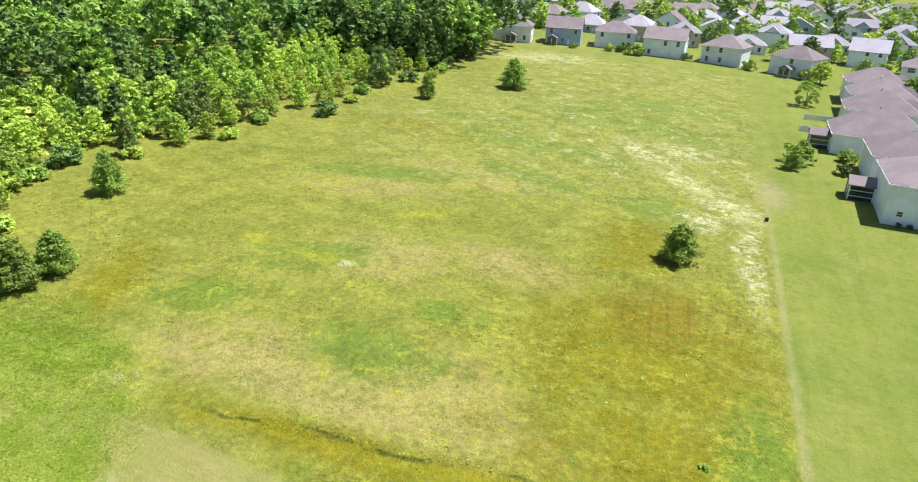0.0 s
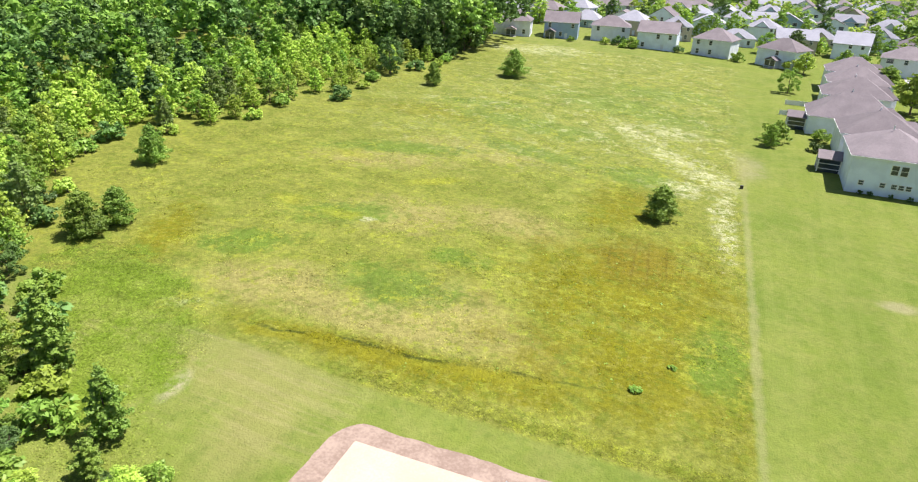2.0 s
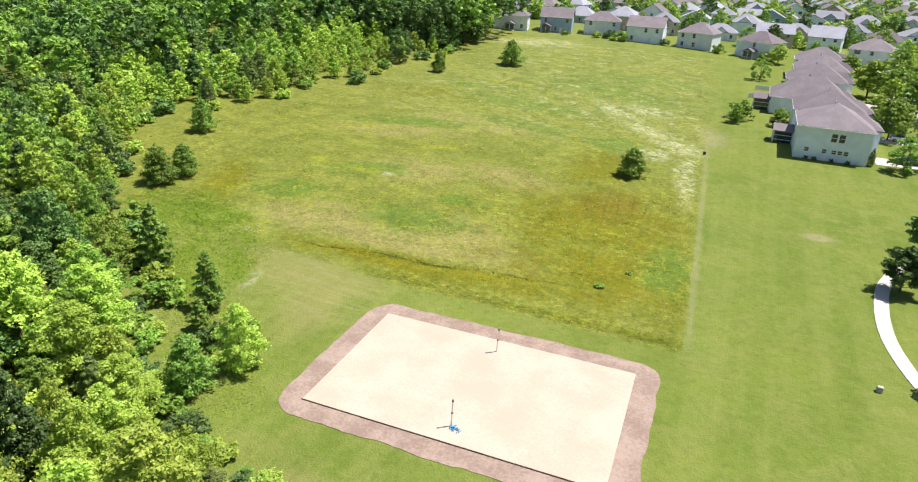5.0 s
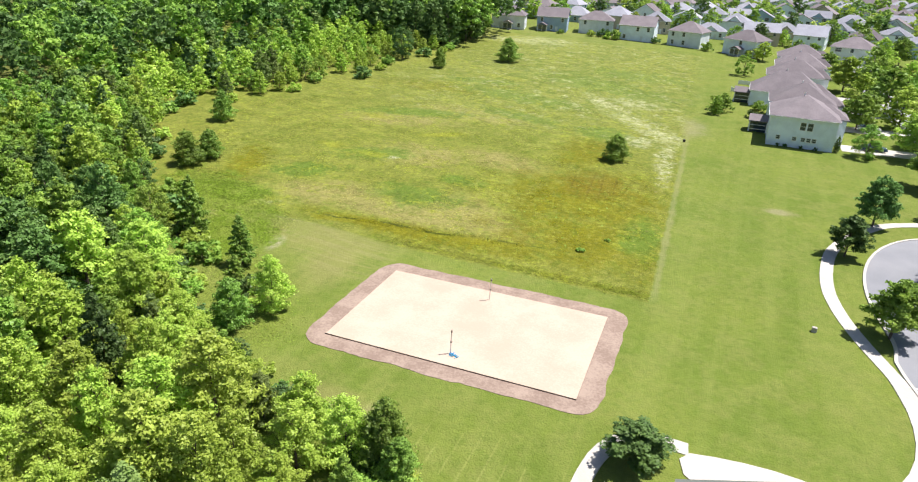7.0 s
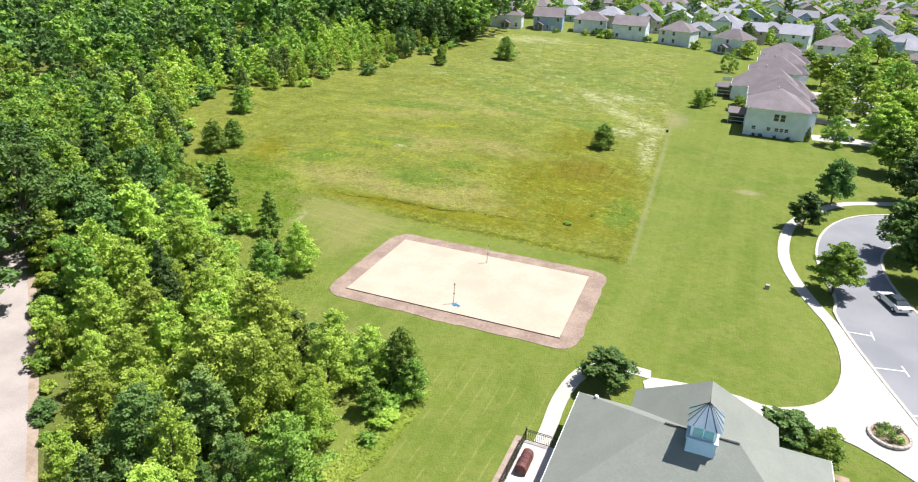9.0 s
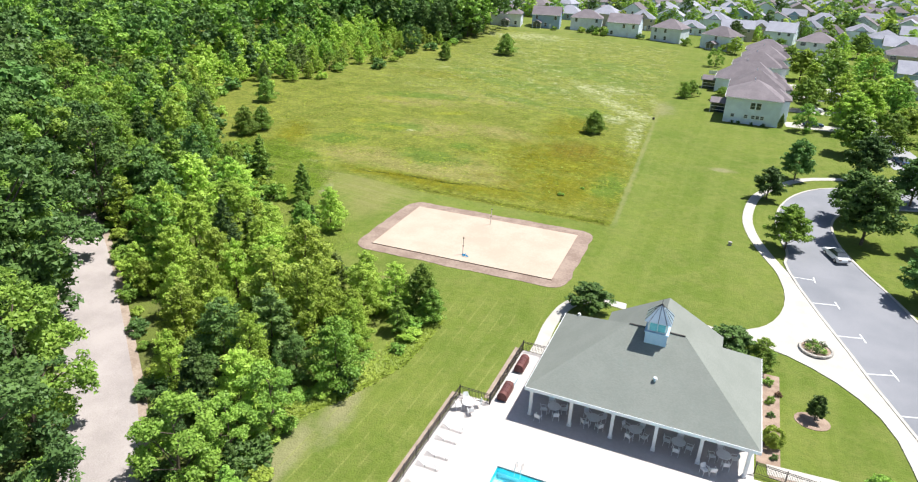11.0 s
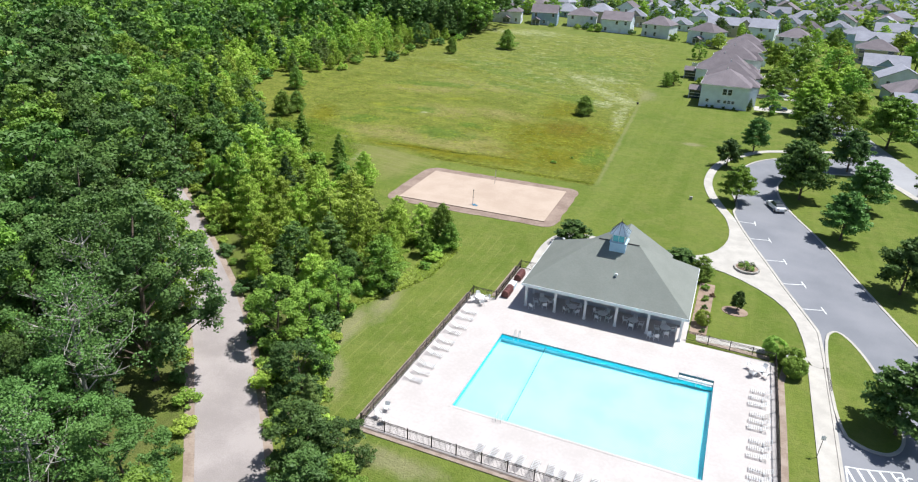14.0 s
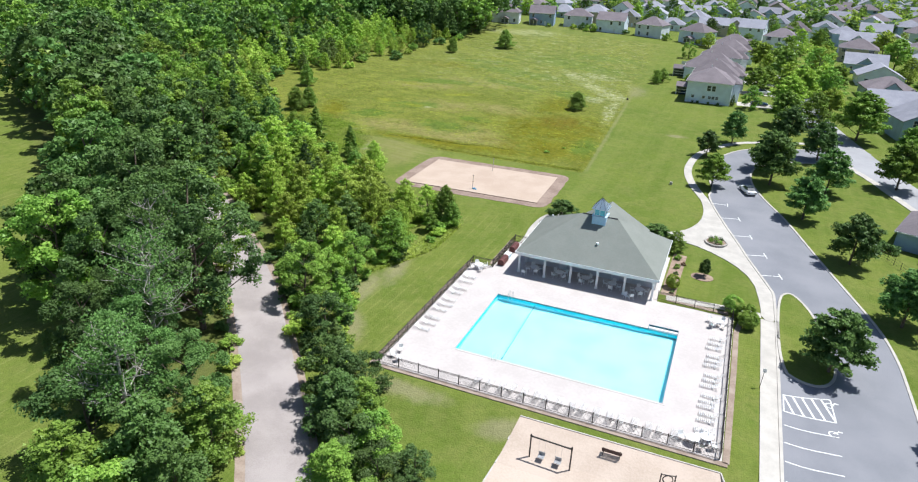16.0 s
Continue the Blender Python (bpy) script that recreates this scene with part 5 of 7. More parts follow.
pav = thing("pavilion", "pool pavilion with grey-green shingled hip roof and white columns", "pavilion", pose(0, 0, 0.03))
bm = bmesh.new()
box(bm, 0.5, 18.6, 11.2, 20.6, 0.0, 3.1)
box(bm, 5.0, 15.0, 20.6, 23.1, 0.0, 3.1)
part("wall", bm, INTERIOR, pav)
COLS = [0.38 + 3.655 * k for k in range(6)]
for k, x in enumerate(COLS):
    bm = bmesh.new()
    box(bm, x - 0.14, x + 0.14, 7.42, 7.70, 0.0, 2.62, 0.01)
    box(bm, x - 0.19, x + 0.19, 7.37, 7.75, 0.0, 0.22, 0.01)
    box(bm, x - 0.18, x + 0.18, 7.38, 7.74, 2.5, 2.62, 0.01)
    part("column", bm, WHITE_PAINT, pav)
for x in (0.38, 18.66):
    bm = bmesh.new()
    box(bm, x - 0.14, x + 0.14, 10.9, 11.18, 0.0, 2.62, 0.01)
    part("column", bm, WHITE_PAINT, pav)
bm = bmesh.new()
box(bm, 0.18, 18.86, 7.4, 7.72, 2.62, 3.10, 0.01)
box(bm, 0.2, 0.52, 7.72, 11.2, 2.62, 3.10, 0.01)
box(bm, 18.52, 18.84, 7.72, 11.2, 2.62, 3.10, 0.01)
part("beam", bm, WHITE_PAINT, pav)
bm = bmesh.new()
box(bm, 0.2, 18.8, 7.5, 11.2, 3.11, 3.15)
part("porch_ceiling", bm, INTERIOR, pav)
for x in (2.2, 5.8, 9.5, 13.2, 16.8):
    bm = bmesh.new()
    box(bm, x - 0.55, x + 0.55, 11.13, 11.2, 0.0 if x in (5.8, 13.2) else 0.9, 2.15, 0.01)
    part("door" if x in (5.8, 13.2) else "window", bm, SIDING_GREY_SKY if x in (5.8, 13.2) else GLASS, pav)
bm = bmesh.new()
hip_roof(bm, -0.1, 19.3, 6.85, 21.2, 3.34, 7.9)
roof = part("roof", bm, ROOF_GREEN, pav)
bm = bmesh.new()
faces(bm, [(4.3, 13.0, 3.345), (15.7, 13.0, 3.345), (15.7, 23.7, 3.345), (4.3, 23.7, 3.345), (10.0, 13.0, 7.88), (10.0, 20.9, 7.88)], [(0, 1, 4), (1, 2, 5, 4), (2, 3, 5), (3, 0, 4, 5), (3, 2, 1, 0)])
part("roof_wing", bm, ROOF_GREEN, pav)
bm = bmesh.new()
for x0, x1, y0, y1 in ((-0.13, 19.33, 6.80, 6.85), (-0.15, -0.1, 6.85, 21.2), (19.3, 19.35, 6.85, 21.2)):
    box(bm, x0, x1, y0, y1, 3.06, 3.36)
part("fascia", bm, WHITE_PAINT, pav)
bm = bmesh.new()
rod(bm, (7.2, 14.02, 7.92), (12.1, 14.02, 7.92), 0.08, 0.08, 6)
part("ridge_vent", bm, BLACK_METAL, pav)
cup = part("cupola", bmesh.new(), CUPOLA_BLUE, pav, "pale blue louvred cupola with a hipped metal cap")
bm = bmesh.new()
box(bm, 8.75, 10.65, 12.75, 14.65, 6.9, 8.25, 0.02)
box(bm, 8.65, 10.75, 12.65, 14.75, 8.2, 8.3, 0.01)
part("base", bm, CUPOLA_BLUE, cup)
bm = bmesh.new()
box(bm, 8.87, 10.53, 12.87, 14.53, 8.3, 9.35, 0.01)
box(bm, 8.6, 10.8, 12.6, 14.8, 9.28, 9.36, 0.02)
part("lantern", bm, WHITE_PAINT, cup)
for a in range(4):
    bm = bmesh.new()
    m = Matrix.Translation((9.7, 13.7, 0)) @ pose(0, 0, 0, 0, 0, 90 * a)
    for k in range(2):
        box(bm, -0.66 + 0.69 * k, -0.03 + 0.69 * k, -0.86, -0.82, 8.4, 9.18, 0.0, m)
    part("lantern_window", bm, mottled("teal_glass", (0.10, 0.36, 0.44), (0.18, 0.48, 0.54), 1.5, 6.0, 0.15, 0.6, bump=0.0), cup)
bm = bmesh.new()
faces(bm, [(8.55, 12.55, 9.34), (10.85, 12.55, 9.34), (10.85, 14.85, 9.34), (8.55, 14.85, 9.34), (9.7, 13.7, 10.75)], [(0, 1, 4), (1, 2, 4), (2, 3, 4), (3, 0, 4), (3, 2, 1, 0)])
part("cap", bm, METAL_ROOF, cup)
for k in range(12):
    bm = bmesh.new()
    s = k // 3
    f = (k % 3 + 0.5) / 3 if k % 3 != 1 else 0.5
    cs = [(8.55, 12.55), (10.85, 12.55), (10.85, 14.85), (8.55, 14.85)]
    a, b = Vector((*cs[s], 9.36)), Vector((*cs[(s + 1) % 4], 9.36))
    rod(bm, a.lerp(b, f), (9.7, 13.7, 10.77), 0.025, 0.02, 4)
    part("seam", bm, BLACK_METAL, cup)
bm = bmesh.new()
rod(bm, (9.7, 13.7, 10.7), (9.7, 13.7, 11.25), 0.03, 0.01, 6)
part("finial", bm, BLACK_METAL, cup)
for x, y, z, h in ((1.6, 19.6, 4.0, 0.5), (10.4, 9.9, 5.2, 0.35)):
    bm = bmesh.new()
    rod(bm, (x, y, z - 0.2), (x, y, z + h), 0.1, 0.1, 8)
    rod(bm, (x, y, z + h - 0.05), (x, y, z + h + 0.1), 0.2, 0.16, 8)
    part("roof_vent", bm, WHITE_PAINT, pav, "white pipe vent on the roof")


# ---- houses ----
def window_mesh(w, h):
    bm = bmesh.new()
    t = 0.09
    for x0, x1, z0, z1 in ((-w / 2 - t, -w / 2, -h / 2 - t, h / 2 + t), (w / 2, w / 2 + t, -h / 2 - t, h / 2 + t), (-w / 2, w / 2, h / 2, h / 2 + t), (-w / 2, w / 2, -h / 2 - t, -h / 2), (-w / 2, w / 2, -0.03, 0.03)):
        box(bm, x0, x1, -0.06, 0.04, z0, z1)
    me = bpy.data.meshes.new("window_frame")
    bm.to_mesh(me)
    bm.free()
    me.materials.append(WHITE_PAINT)
    bm = bmesh.new()
    box(bm, -w / 2, w / 2, -0.02, 0.02, -h / 2, h / 2)
    mg = bpy.data.meshes.new("pane")
    bm.to_mesh(mg)
    bm.free()
    mg.materials.append(GLASS)
    return me, mg


WIN = {k: window_mesh(*k) for k in ((0.95, 1.45), (0.7, 0.7), (1.8, 1.45), (1.8, 2.05), (1.0, 2.05))}


def put_window(parent, size, x, y, z, turn=0.0):
    me, mg = WIN[size]
    w = new("window", me)
    w.parent = parent
    w.matrix_basis = pose(x, y, z, 0, 0, turn)
    p = new("pane", mg)
    p.parent = w
    return w


def house(x, y, turn, w, d, eave, rise, wall_m, roof_m, style="hip", near=True, label="", porch="", cross=0.0, seed=0):
    """A house whose near left corner stands at x, y; w along its front, d deep."""
    rng = random.Random(seed)
    base = min(land(x, y), land(x + w * math.cos(radians(turn)), y + w * math.sin(radians(turn)))) - 0.1
    h = thing("house", label or "two-storey house with pale siding and a shingled roof", "house", pose(x, y, base, 0, 0, turn), "houses of the estate")
    bm = bmesh.new()
    box(bm, 0, w, 0, d, -0.8, eave)
    if style != "hip":
        ax = "x" if style == "gable_x" else "y"
        if ax == "x":
            pts = [(0, 0, eave), (0, d, eave), (0, d / 2, eave + rise - 0.2), (w, 0, eave), (w, d, eave), (w, d / 2, eave + rise - 0.2)]
        else:
            pts = [(0, 0, eave), (w, 0, eave), (w / 2, 0, eave + rise - 0.2), (0, d, eave), (w, d, eave), (w / 2, d, eave + rise - 0.2)]
        faces(bm, pts, [(0, 1, 2), (3, 5, 4)])
    part("wall", bm, wall_m, h)
    bm = bmesh.new()
    o = 0.4
    if style == "hip":
        hip_roof(bm, -o, w + o, -o, d + o, eave + 0.12, eave + rise, 0.2, "x" if w >= d else "y")
    else:
        gable_roof(bm, -o, w + o, -o, d + o, eave - 0.03, eave + rise, 0.2, "x" if style == "gable_x" else "y")
    part("roof", bm, roof_m, h)
    if cross:
        bm = bmesh.new()
        gable_roof(bm, w * 0.5 - 3, w * 0.5 + 3, -o - 0.02 if cross > 0 else d * 0.5, d * 0.5 if cross > 0 else d + o + 0.02, eave + 0.13, eave + rise * 0.72, 0.15, "y")
        part("roof_gable", bm, roof_m, h)
        bm = bmesh.new()
        gy = 0.0 if cross > 0 else d
        rake = [(w * 0.5 - 2.8, gy - 0.03, eave), (w * 0.5 + 2.8, gy - 0.03, eave), (w * 0.5, gy - 0.03, eave + rise * 0.66)]
        faces(bm, rake + [(qx, gy + 0.05, qz) for qx, _, qz in rake], [(0, 1, 2), (5, 4, 3), (0, 3, 4, 1), (1, 4, 5, 2), (2, 5, 3, 0)])
        part("gable_wall", bm, wall_m, h)
    if style == "hip" or style == "gable_x":
        for y0, y1 in ((-o - 0.1, -o), (d + o, d + o + 0.1)):
            bm = bmesh.new()
            box(bm, -o, w + o, y0, y1, eave - 0.12, eave + 0.06)
            part("gutter", bm, WHITE_PAINT, h)
    storeys = 2 if eave > 4 else 1
    if near is None:
        pass
    elif near:
        for s in range(storeys):
            z = 1.5 + 2.9 * s
            n = 3 if w > 9 else 2
            for k in range(n):
                if rng.random() < 0.5:
                    put_window(h, (0.95, 1.45) if rng.random() < 0.85 else (1.8, 1.45), w * (k + 0.5) / n + rng.uniform(-0.4, 0.4), -0.02, z + 0.3)
            for k in range(2):
                if rng.random() < 0.6:
                    put_window(h, (0.95, 1.45), w + 0.02, d * (k + 0.5) / 2, z + 0.3, 90)
        bm = bmesh.new()
        box(bm, w * 0.62, w * 0.62 + 1.0, -0.05, 0.0, 0.15, 2.2)
        part("door", bm, SIDING_GREY_SKY, h)
    else:
        for s in range(storeys):
            for k in range(2):
                put_window(h, (1.8, 1.45), w * (k + 0.5) / 2, -0.02, 1.7 + 2.9 * s)
    if porch:
        px, pw, pd, ph = 0.8, 3.4, 3.0, 2.7
        if porch == "mid":
            px = w * 0.38
        p = part("porch", bmesh.new(), WHITE_PAINT, h, "screened porch with a small roof")
        for qx in (px, px + pw / 2, px + pw):
            for qy in (-pd, -pd / 2):
                if qx in (px, px + pw) or qy == -pd:
                    bm = bmesh.new()
                    box(bm, qx - 0.08, qx + 0.08, qy - 0.08, qy + 0.08, -0.5, ph)
                    part("post", bm, WHITE_PAINT, p)
        bm = bmesh.new()
        box(bm, px + 0.05, px + pw - 0.05, -pd + 0.05, -0.05, 0.05, 0.2)
        part("floor", bm, CONCRETE, p)
        bm = bmesh.new()
        box(bm, px + 0.06, px + pw - 0.06, -pd + 0.02, -pd + 0.05, 0.9, ph - 0.1)
        part("screen", bm, GLASS, p)
        bm = bmesh.new()
        gable_roof(bm, px - 0.3, px + pw + 0.3, -pd - 0.3, 0.3, ph, ph + 1.0, 0.15, "y")
        part("porch_roof", bm, roof_m, p)
    return h


# the row north of the meadow
for k, (x, y, t, w, d, ev, ri, wm, st, po) in enumerate((
    (-93.5, 247.5, 12, 13.2, 10, 5.4, 3.6, SIDING_CREAM_SKY, "hip", "mid"), (-76.6, 254.5, 10, 12.0, 10.5, 5.8, 3.4, SIDING_BLUE, "gable_x", "left"), (-60.6, 260.0, 10, 13.5, 10.5, 5.6, 3.4, SIDING_CREAM_SKY, "hip", ""),
    (-43.6, 256.0, 0, 13.2, 11.0, 5.9, 3.4, SIDING_WHITE_SKY, "gable_x", ""), (-25.2, 256.5, -13, 12.5, 11.0, 5.7, 3.6, SIDING_GREY_SKY, "hip", ""), (-4.8, 251.0, -29, 12.5, 10.0, 5.5, 3.4, SIDING_WHITE_SKY, "hip", "mid"))):
    house(x, y, t, w, d, ev, ri, wm, ROOF_MAUVE, st, True, "two-storey %s house with mauve-brown roof facing the meadow" % ("blue-sided" if wm is SIDING_BLUE else "grey-sided" if wm is SIDING_GREY_SKY else "cream-sided" if wm is SIDING_CREAM_SKY else "white-sided"), po, 0, k)
# the row east of the meadow, seen end on
for k, (x, y, w, d, ev, ri, wm) in enumerate(((10.4, 130.5, 12.2, 13.0, 6.1, 3.6, SIDING_WHITE_SKY), (10.4, 147.5, 13.0, 12.0, 5.4, 3.8, SIDING_CREAM_SKY), (6.2, 166.0, 16.5, 12.0, 3.9, 4.8, SIDING_WHITE_SKY), (9.8, 184.0, 13.5, 11.0, 5.2, 3.8, SIDING_CREAM_SKY), (12.0, 200.0, 13.0, 11.0, 5.4, 3.6, SIDING_WHITE_SKY), (12.8, 215.5, 13.0, 11.0, 5.6, 3.6, SIDING_CREAM_SKY))):
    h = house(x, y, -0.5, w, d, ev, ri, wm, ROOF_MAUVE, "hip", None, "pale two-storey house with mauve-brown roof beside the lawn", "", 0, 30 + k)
    # lower wing on the street side, and white gutters along the garden side
    bm = bmesh.new()
    box(bm, w, w + 2.0, 6.0, d - 0.5, -0.8, ev - 0.6)
    part("wing_wall", bm, wm, h)
    bm = bmesh.new()
    hip_roof(bm, w - 6.0, w + 2.4, 5.6, d - 0.1, ev - 0.5, ev + 1.8, 0.2, "x")
    part("wing_roof", bm, ROOF_MAUVE, h)
    bm = bmesh.new()
    box(bm, -0.47, -0.4, -0.4, d + 0.4, ev - 0.02, ev + 0.08)
    part("gutter", bm, WHITE_PAINT, h)
    bm = bmesh.new()
    rod(bm, (w * 0.45, d * 0.5, ev + ri - 0.2), (w * 0.45, d * 0.5, ev + ri + 0.5), 0.12, 0.1, 8)
    part("vent_pipe", bm, WHITE_PAINT, h)
    for s, xx in (((0.7, 0.7), 2.0), ((0.7, 0.7), 5.0), ((0.7, 0.7), 6.6), ((0.7, 0.7), 7.6), ((0.7, 0.7), 8.6)) if k == 0 else ():
        put_window(h, s, xx, -0.02, 1.9)
    if k == 0:
        for xx in (6.1, 7.4):
            put_window(h, (0.95, 1.45), xx, -0.02, 4.5)
    # screened porch on the garden side
    if k not in (0, 2):
        continue
    q0 = 9.0 if k == 0 else 2.6
    p = part("porch", bmesh.new(), WHITE_PAINT, h, "screened white porch on the garden side")
    for qx in (-3.6, -0.1):
        for qy in (q0, q0 + 1.7, q0 + 3.4):
            bm = bmesh.new()
            box(bm, qx - 0.1, qx + 0.1, qy - 0.1, qy + 0.1, -0.6, 2.8)
            part("post", bm, WHITE_PAINT, p)
    bm = bmesh.new()
    box(bm, -3.5, 0, q0 + 0.05, q0 + 0.1, 0.2, 2.6)
    box(bm, -3.62, -3.57, q0 + 0.1, q0 + 3.4, 0.2, 2.6)
    part("screen", bm, GLASS, p)
    for z in (0.95, 1.85):
        bm = bmesh.new()
        box(bm, -3.65, -0.1, q0 - 0.02, q0 + 0.05, z - 0.05, z + 0.05)
        part("rail", bm, WHITE_PAINT, p)
    bm = bmesh.new()
    gable_roof(bm, -3.9, 0.2, q0 - 0.4, q0 + 3.8, 2.8, 3.9, 0.15, "x")
    part("porch_roof", bm, ROOF_MAUVE, p)

# the estate beyond, row after row
rng = random.Random(77)
HOUSE_WALLS = [SIDING_WHITE_SKY, SIDING_CREAM_SKY, SIDING_GREY_SKY, SIDING_TAN, SIDING_WHITE_SKY, SIDING_BLUE]
estate_trees = []
for r in range(11):
    y0 = 288 + r * 27 + (r // 2) * 10
    x = max(-98 - (y0 - 240) * 0.34, -175 + (y0 - 338) * 0.5)
    while x < 130 + r * 34:
        yy = y0 + rng.uniform(-4, 4) + (x + 40) * -0.10
        if not (x > 20 and yy < 270):
            wm = HOUSE_WALLS[rng.randrange(6)]
            st = ("hip", "gable_x", "gable_y", "hip")[rng.randrange(4)]
            house(x, yy, rng.uniform(-14, 10), rng.uniform(11, 14), rng.uniform(9.5, 12), rng.choice((5.3, 5.6, 3.2)), rng.uniform(3.0, 4.0), wm, ROOF_MAUVE if rng.random() < 0.4 else ROOF_GREY, st, True if r < 2 else None if r > 6 else False,
                  "distant pale house with a shingled roof among trees", "", rng.choice((0, 1.0, 0)), r * 100 + int(x))
            estate_trees.append((x - 3, yy + rng.uniform(-6, 10)))
            if rng.random() < 0.5:
                estate_trees.append((x + rng.uniform(2, 10), yy - rng.uniform(5, 8)))
        x += rng.uniform(17.5, 21)
for k, (x, y, t, wm, ev) in enumerate(((51.2, 42.0, -20, SIDING_BLUE, 3.1), (62.0, 112.0, 12, SIDING_BLUE, 5.2), (58.5, 138.0, 8, SIDING_TAN, 3.2), (60.0, 160.0, 5, SIDING_BLUE, 3.4), (60.0, 184.0, 0, SIDING_GREY_SKY, 3.4), (58.0, 208.0, -4, SIDING_BLUE, 3.4), (58.0, 234.0, -6, SIDING_TAN, 5.4), (82.0, 150.0, 8, SIDING_CREAM_SKY, 3.4), (84.0, 176.0, 5, SIDING_WHITE_SKY, 5.2), (84.0, 204.0, 2, SIDING_TAN, 3.4), (84.0, 232.0, -3, SIDING_GREY_SKY, 3.4), (60.0, 258.0, -6, SIDING_WHITE_SKY, 5.4), (30.0, 252.0, -10, SIDING_CREAM_SKY, 5.4), (88.0, 122.0, 10, SIDING_WHITE_SKY, 5.2), (108.0, 140, 8, SIDING_GREY_SKY, 3.4), (108, 170, 4, SIDING_BLUE, 5.4), (110, 200, 0, SIDING_TAN, 3.4), (112, 232, 0, SIDING_WHITE_SKY, 5.4), (86.0, 260, 0, SIDING_GREY_SKY, 3.4), (114, 262, 0, SIDING_TAN, 5.2))):
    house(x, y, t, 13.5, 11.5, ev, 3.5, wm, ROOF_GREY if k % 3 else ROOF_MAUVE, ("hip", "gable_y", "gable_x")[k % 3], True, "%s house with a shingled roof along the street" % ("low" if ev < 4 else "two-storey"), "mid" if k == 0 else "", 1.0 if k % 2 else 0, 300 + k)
far_spots = []
for i, (x, y) in enumerate(estate_trees):
    row = ("broad", ("mid", "dark", "bright", "mid")[i % 4], x, y, 6.5 + (i * 7 % 5), 1.3, i % 4)
    if y < 310:
        tree(*row, False, "trees among the houses", "among the houses")
    else:
        far_spots.append(row)
grove = random.Random(5)
for k in range(340):
    y = grove.uniform(330, 760)
    x = grove.uniform(max(-0.5 * y, -160 + (y - 338) * 0.5), 0.62 * y + 90)
    far_spots.append(("broad", ("mid", "bright", "cool", "mid")[k % 4], x, y, grove.uniform(7, 12), 1.3, k % 4))
for k in range(160):
    y = grove.uniform(120, 330)
    x = grove.uniform(122, 0.55 * y + 150)
    far_spots.append(("broad", ("mid", "dark", "bright", "mid")[k % 4], x, y, grove.uniform(7, 12), 1.3, k % 4))
forest("distant_trees", "green trees among distant houses", far_spots, 0.1)
# street trees between the house rows
for i, (x, y, h) in enumerate(((30.5, 133, 9.0), (37.5, 131.5, 10.5), (50.5, 110, 13), (44.5, 116, 9.5), (40, 143, 11), (31, 150, 9), (38, 158, 12), (30, 166, 10), (38, 172, 12), (31, 180, 10), (37, 190, 12), (30, 198, 10), (36, 208, 12), (28, 216, 10), (47, 134, 11), (50, 146, 11), (47, 158, 12), (51, 168, 11), (49, 186, 11), (49, 200, 11), (55, 224, 11), (48, 216, 11), (75, 140, 11), (78, 166, 12), (76, 196, 11), (78, 222, 12), (76, 250, 12), (100, 150, 12), (104, 186, 12), (103, 216, 12), (57, 132, 9), (70, 105, 9), (60, 99, 8), (20, 236, 9), (8, 240, 8), (26, 246, 10), (44, 240, 11), (50, 258, 11), (66, 84, 9), (62, 38, 8), (68, 60, 9))):
    tree("street" if i % 3 else "broad", ("mid", "bright", "mid", "mid", "bright")[i % 5], x + (i * 7 % 5) - 2, y + (i * 11 % 7) - 3, h * (0.95 if y < 120 else 0.74 + 0.05 * (i * 5 % 7)), 1.25 + 0.05 * (i % 4), i % 4, y < 150, "street trees by the houses", "along the street")
for i, (x, y) in enumerate(((-66, 252.0), (-54.5, 255.5), (-50, 257.0), (-45.5, 253.0), (-47.5, 252.0), (-29, 256), (-10, 252), (6, 244), (7, 152), (9.2, 161))):
    tree("shrub", ("mid", "bright", "dark")[i % 3], x, y, 2.0 + (i % 4) * 0.7, 1.1, i % 2, False, "garden shrubs", "beside a house")


# ---- fence round the pool ----
FENCE_H = 1.3
PANEL = 2.35


def picket_panel(n=20):
    bm = bmesh.new()
    for z in (0.12, 1.02, 1.16):
        box(bm, 0.0, PANEL, -0.016, 0.016, z - 0.02, z + 0.02)
    for k in range(n):
        x = PANEL * (k + 0.5) / n
        box(bm, x - 0.010, x + 0.010, -0.010, 0.010, 0.05, 1.25)
    me = bpy.data.meshes.new("panel")
    bm.to_mesh(me)
    bm.free()
    me.materials.append(BLACK_METAL)
    return me


PANEL_MESH = picket_panel()
bm = bmesh.new()
box(bm, -0.035, 0.035, -0.035, 0.035, -0.2, FENCE_H, 0.005)
box(bm, -0.045, 0.045, -0.045, 0.045, FENCE_H, FENCE_H + 0.03, 0.005)
POST_MESH = bpy.data.meshes.new("post")
bm.to_mesh(POST_MESH)
bm.free()
POST_MESH.materials.append(BLACK_METAL)


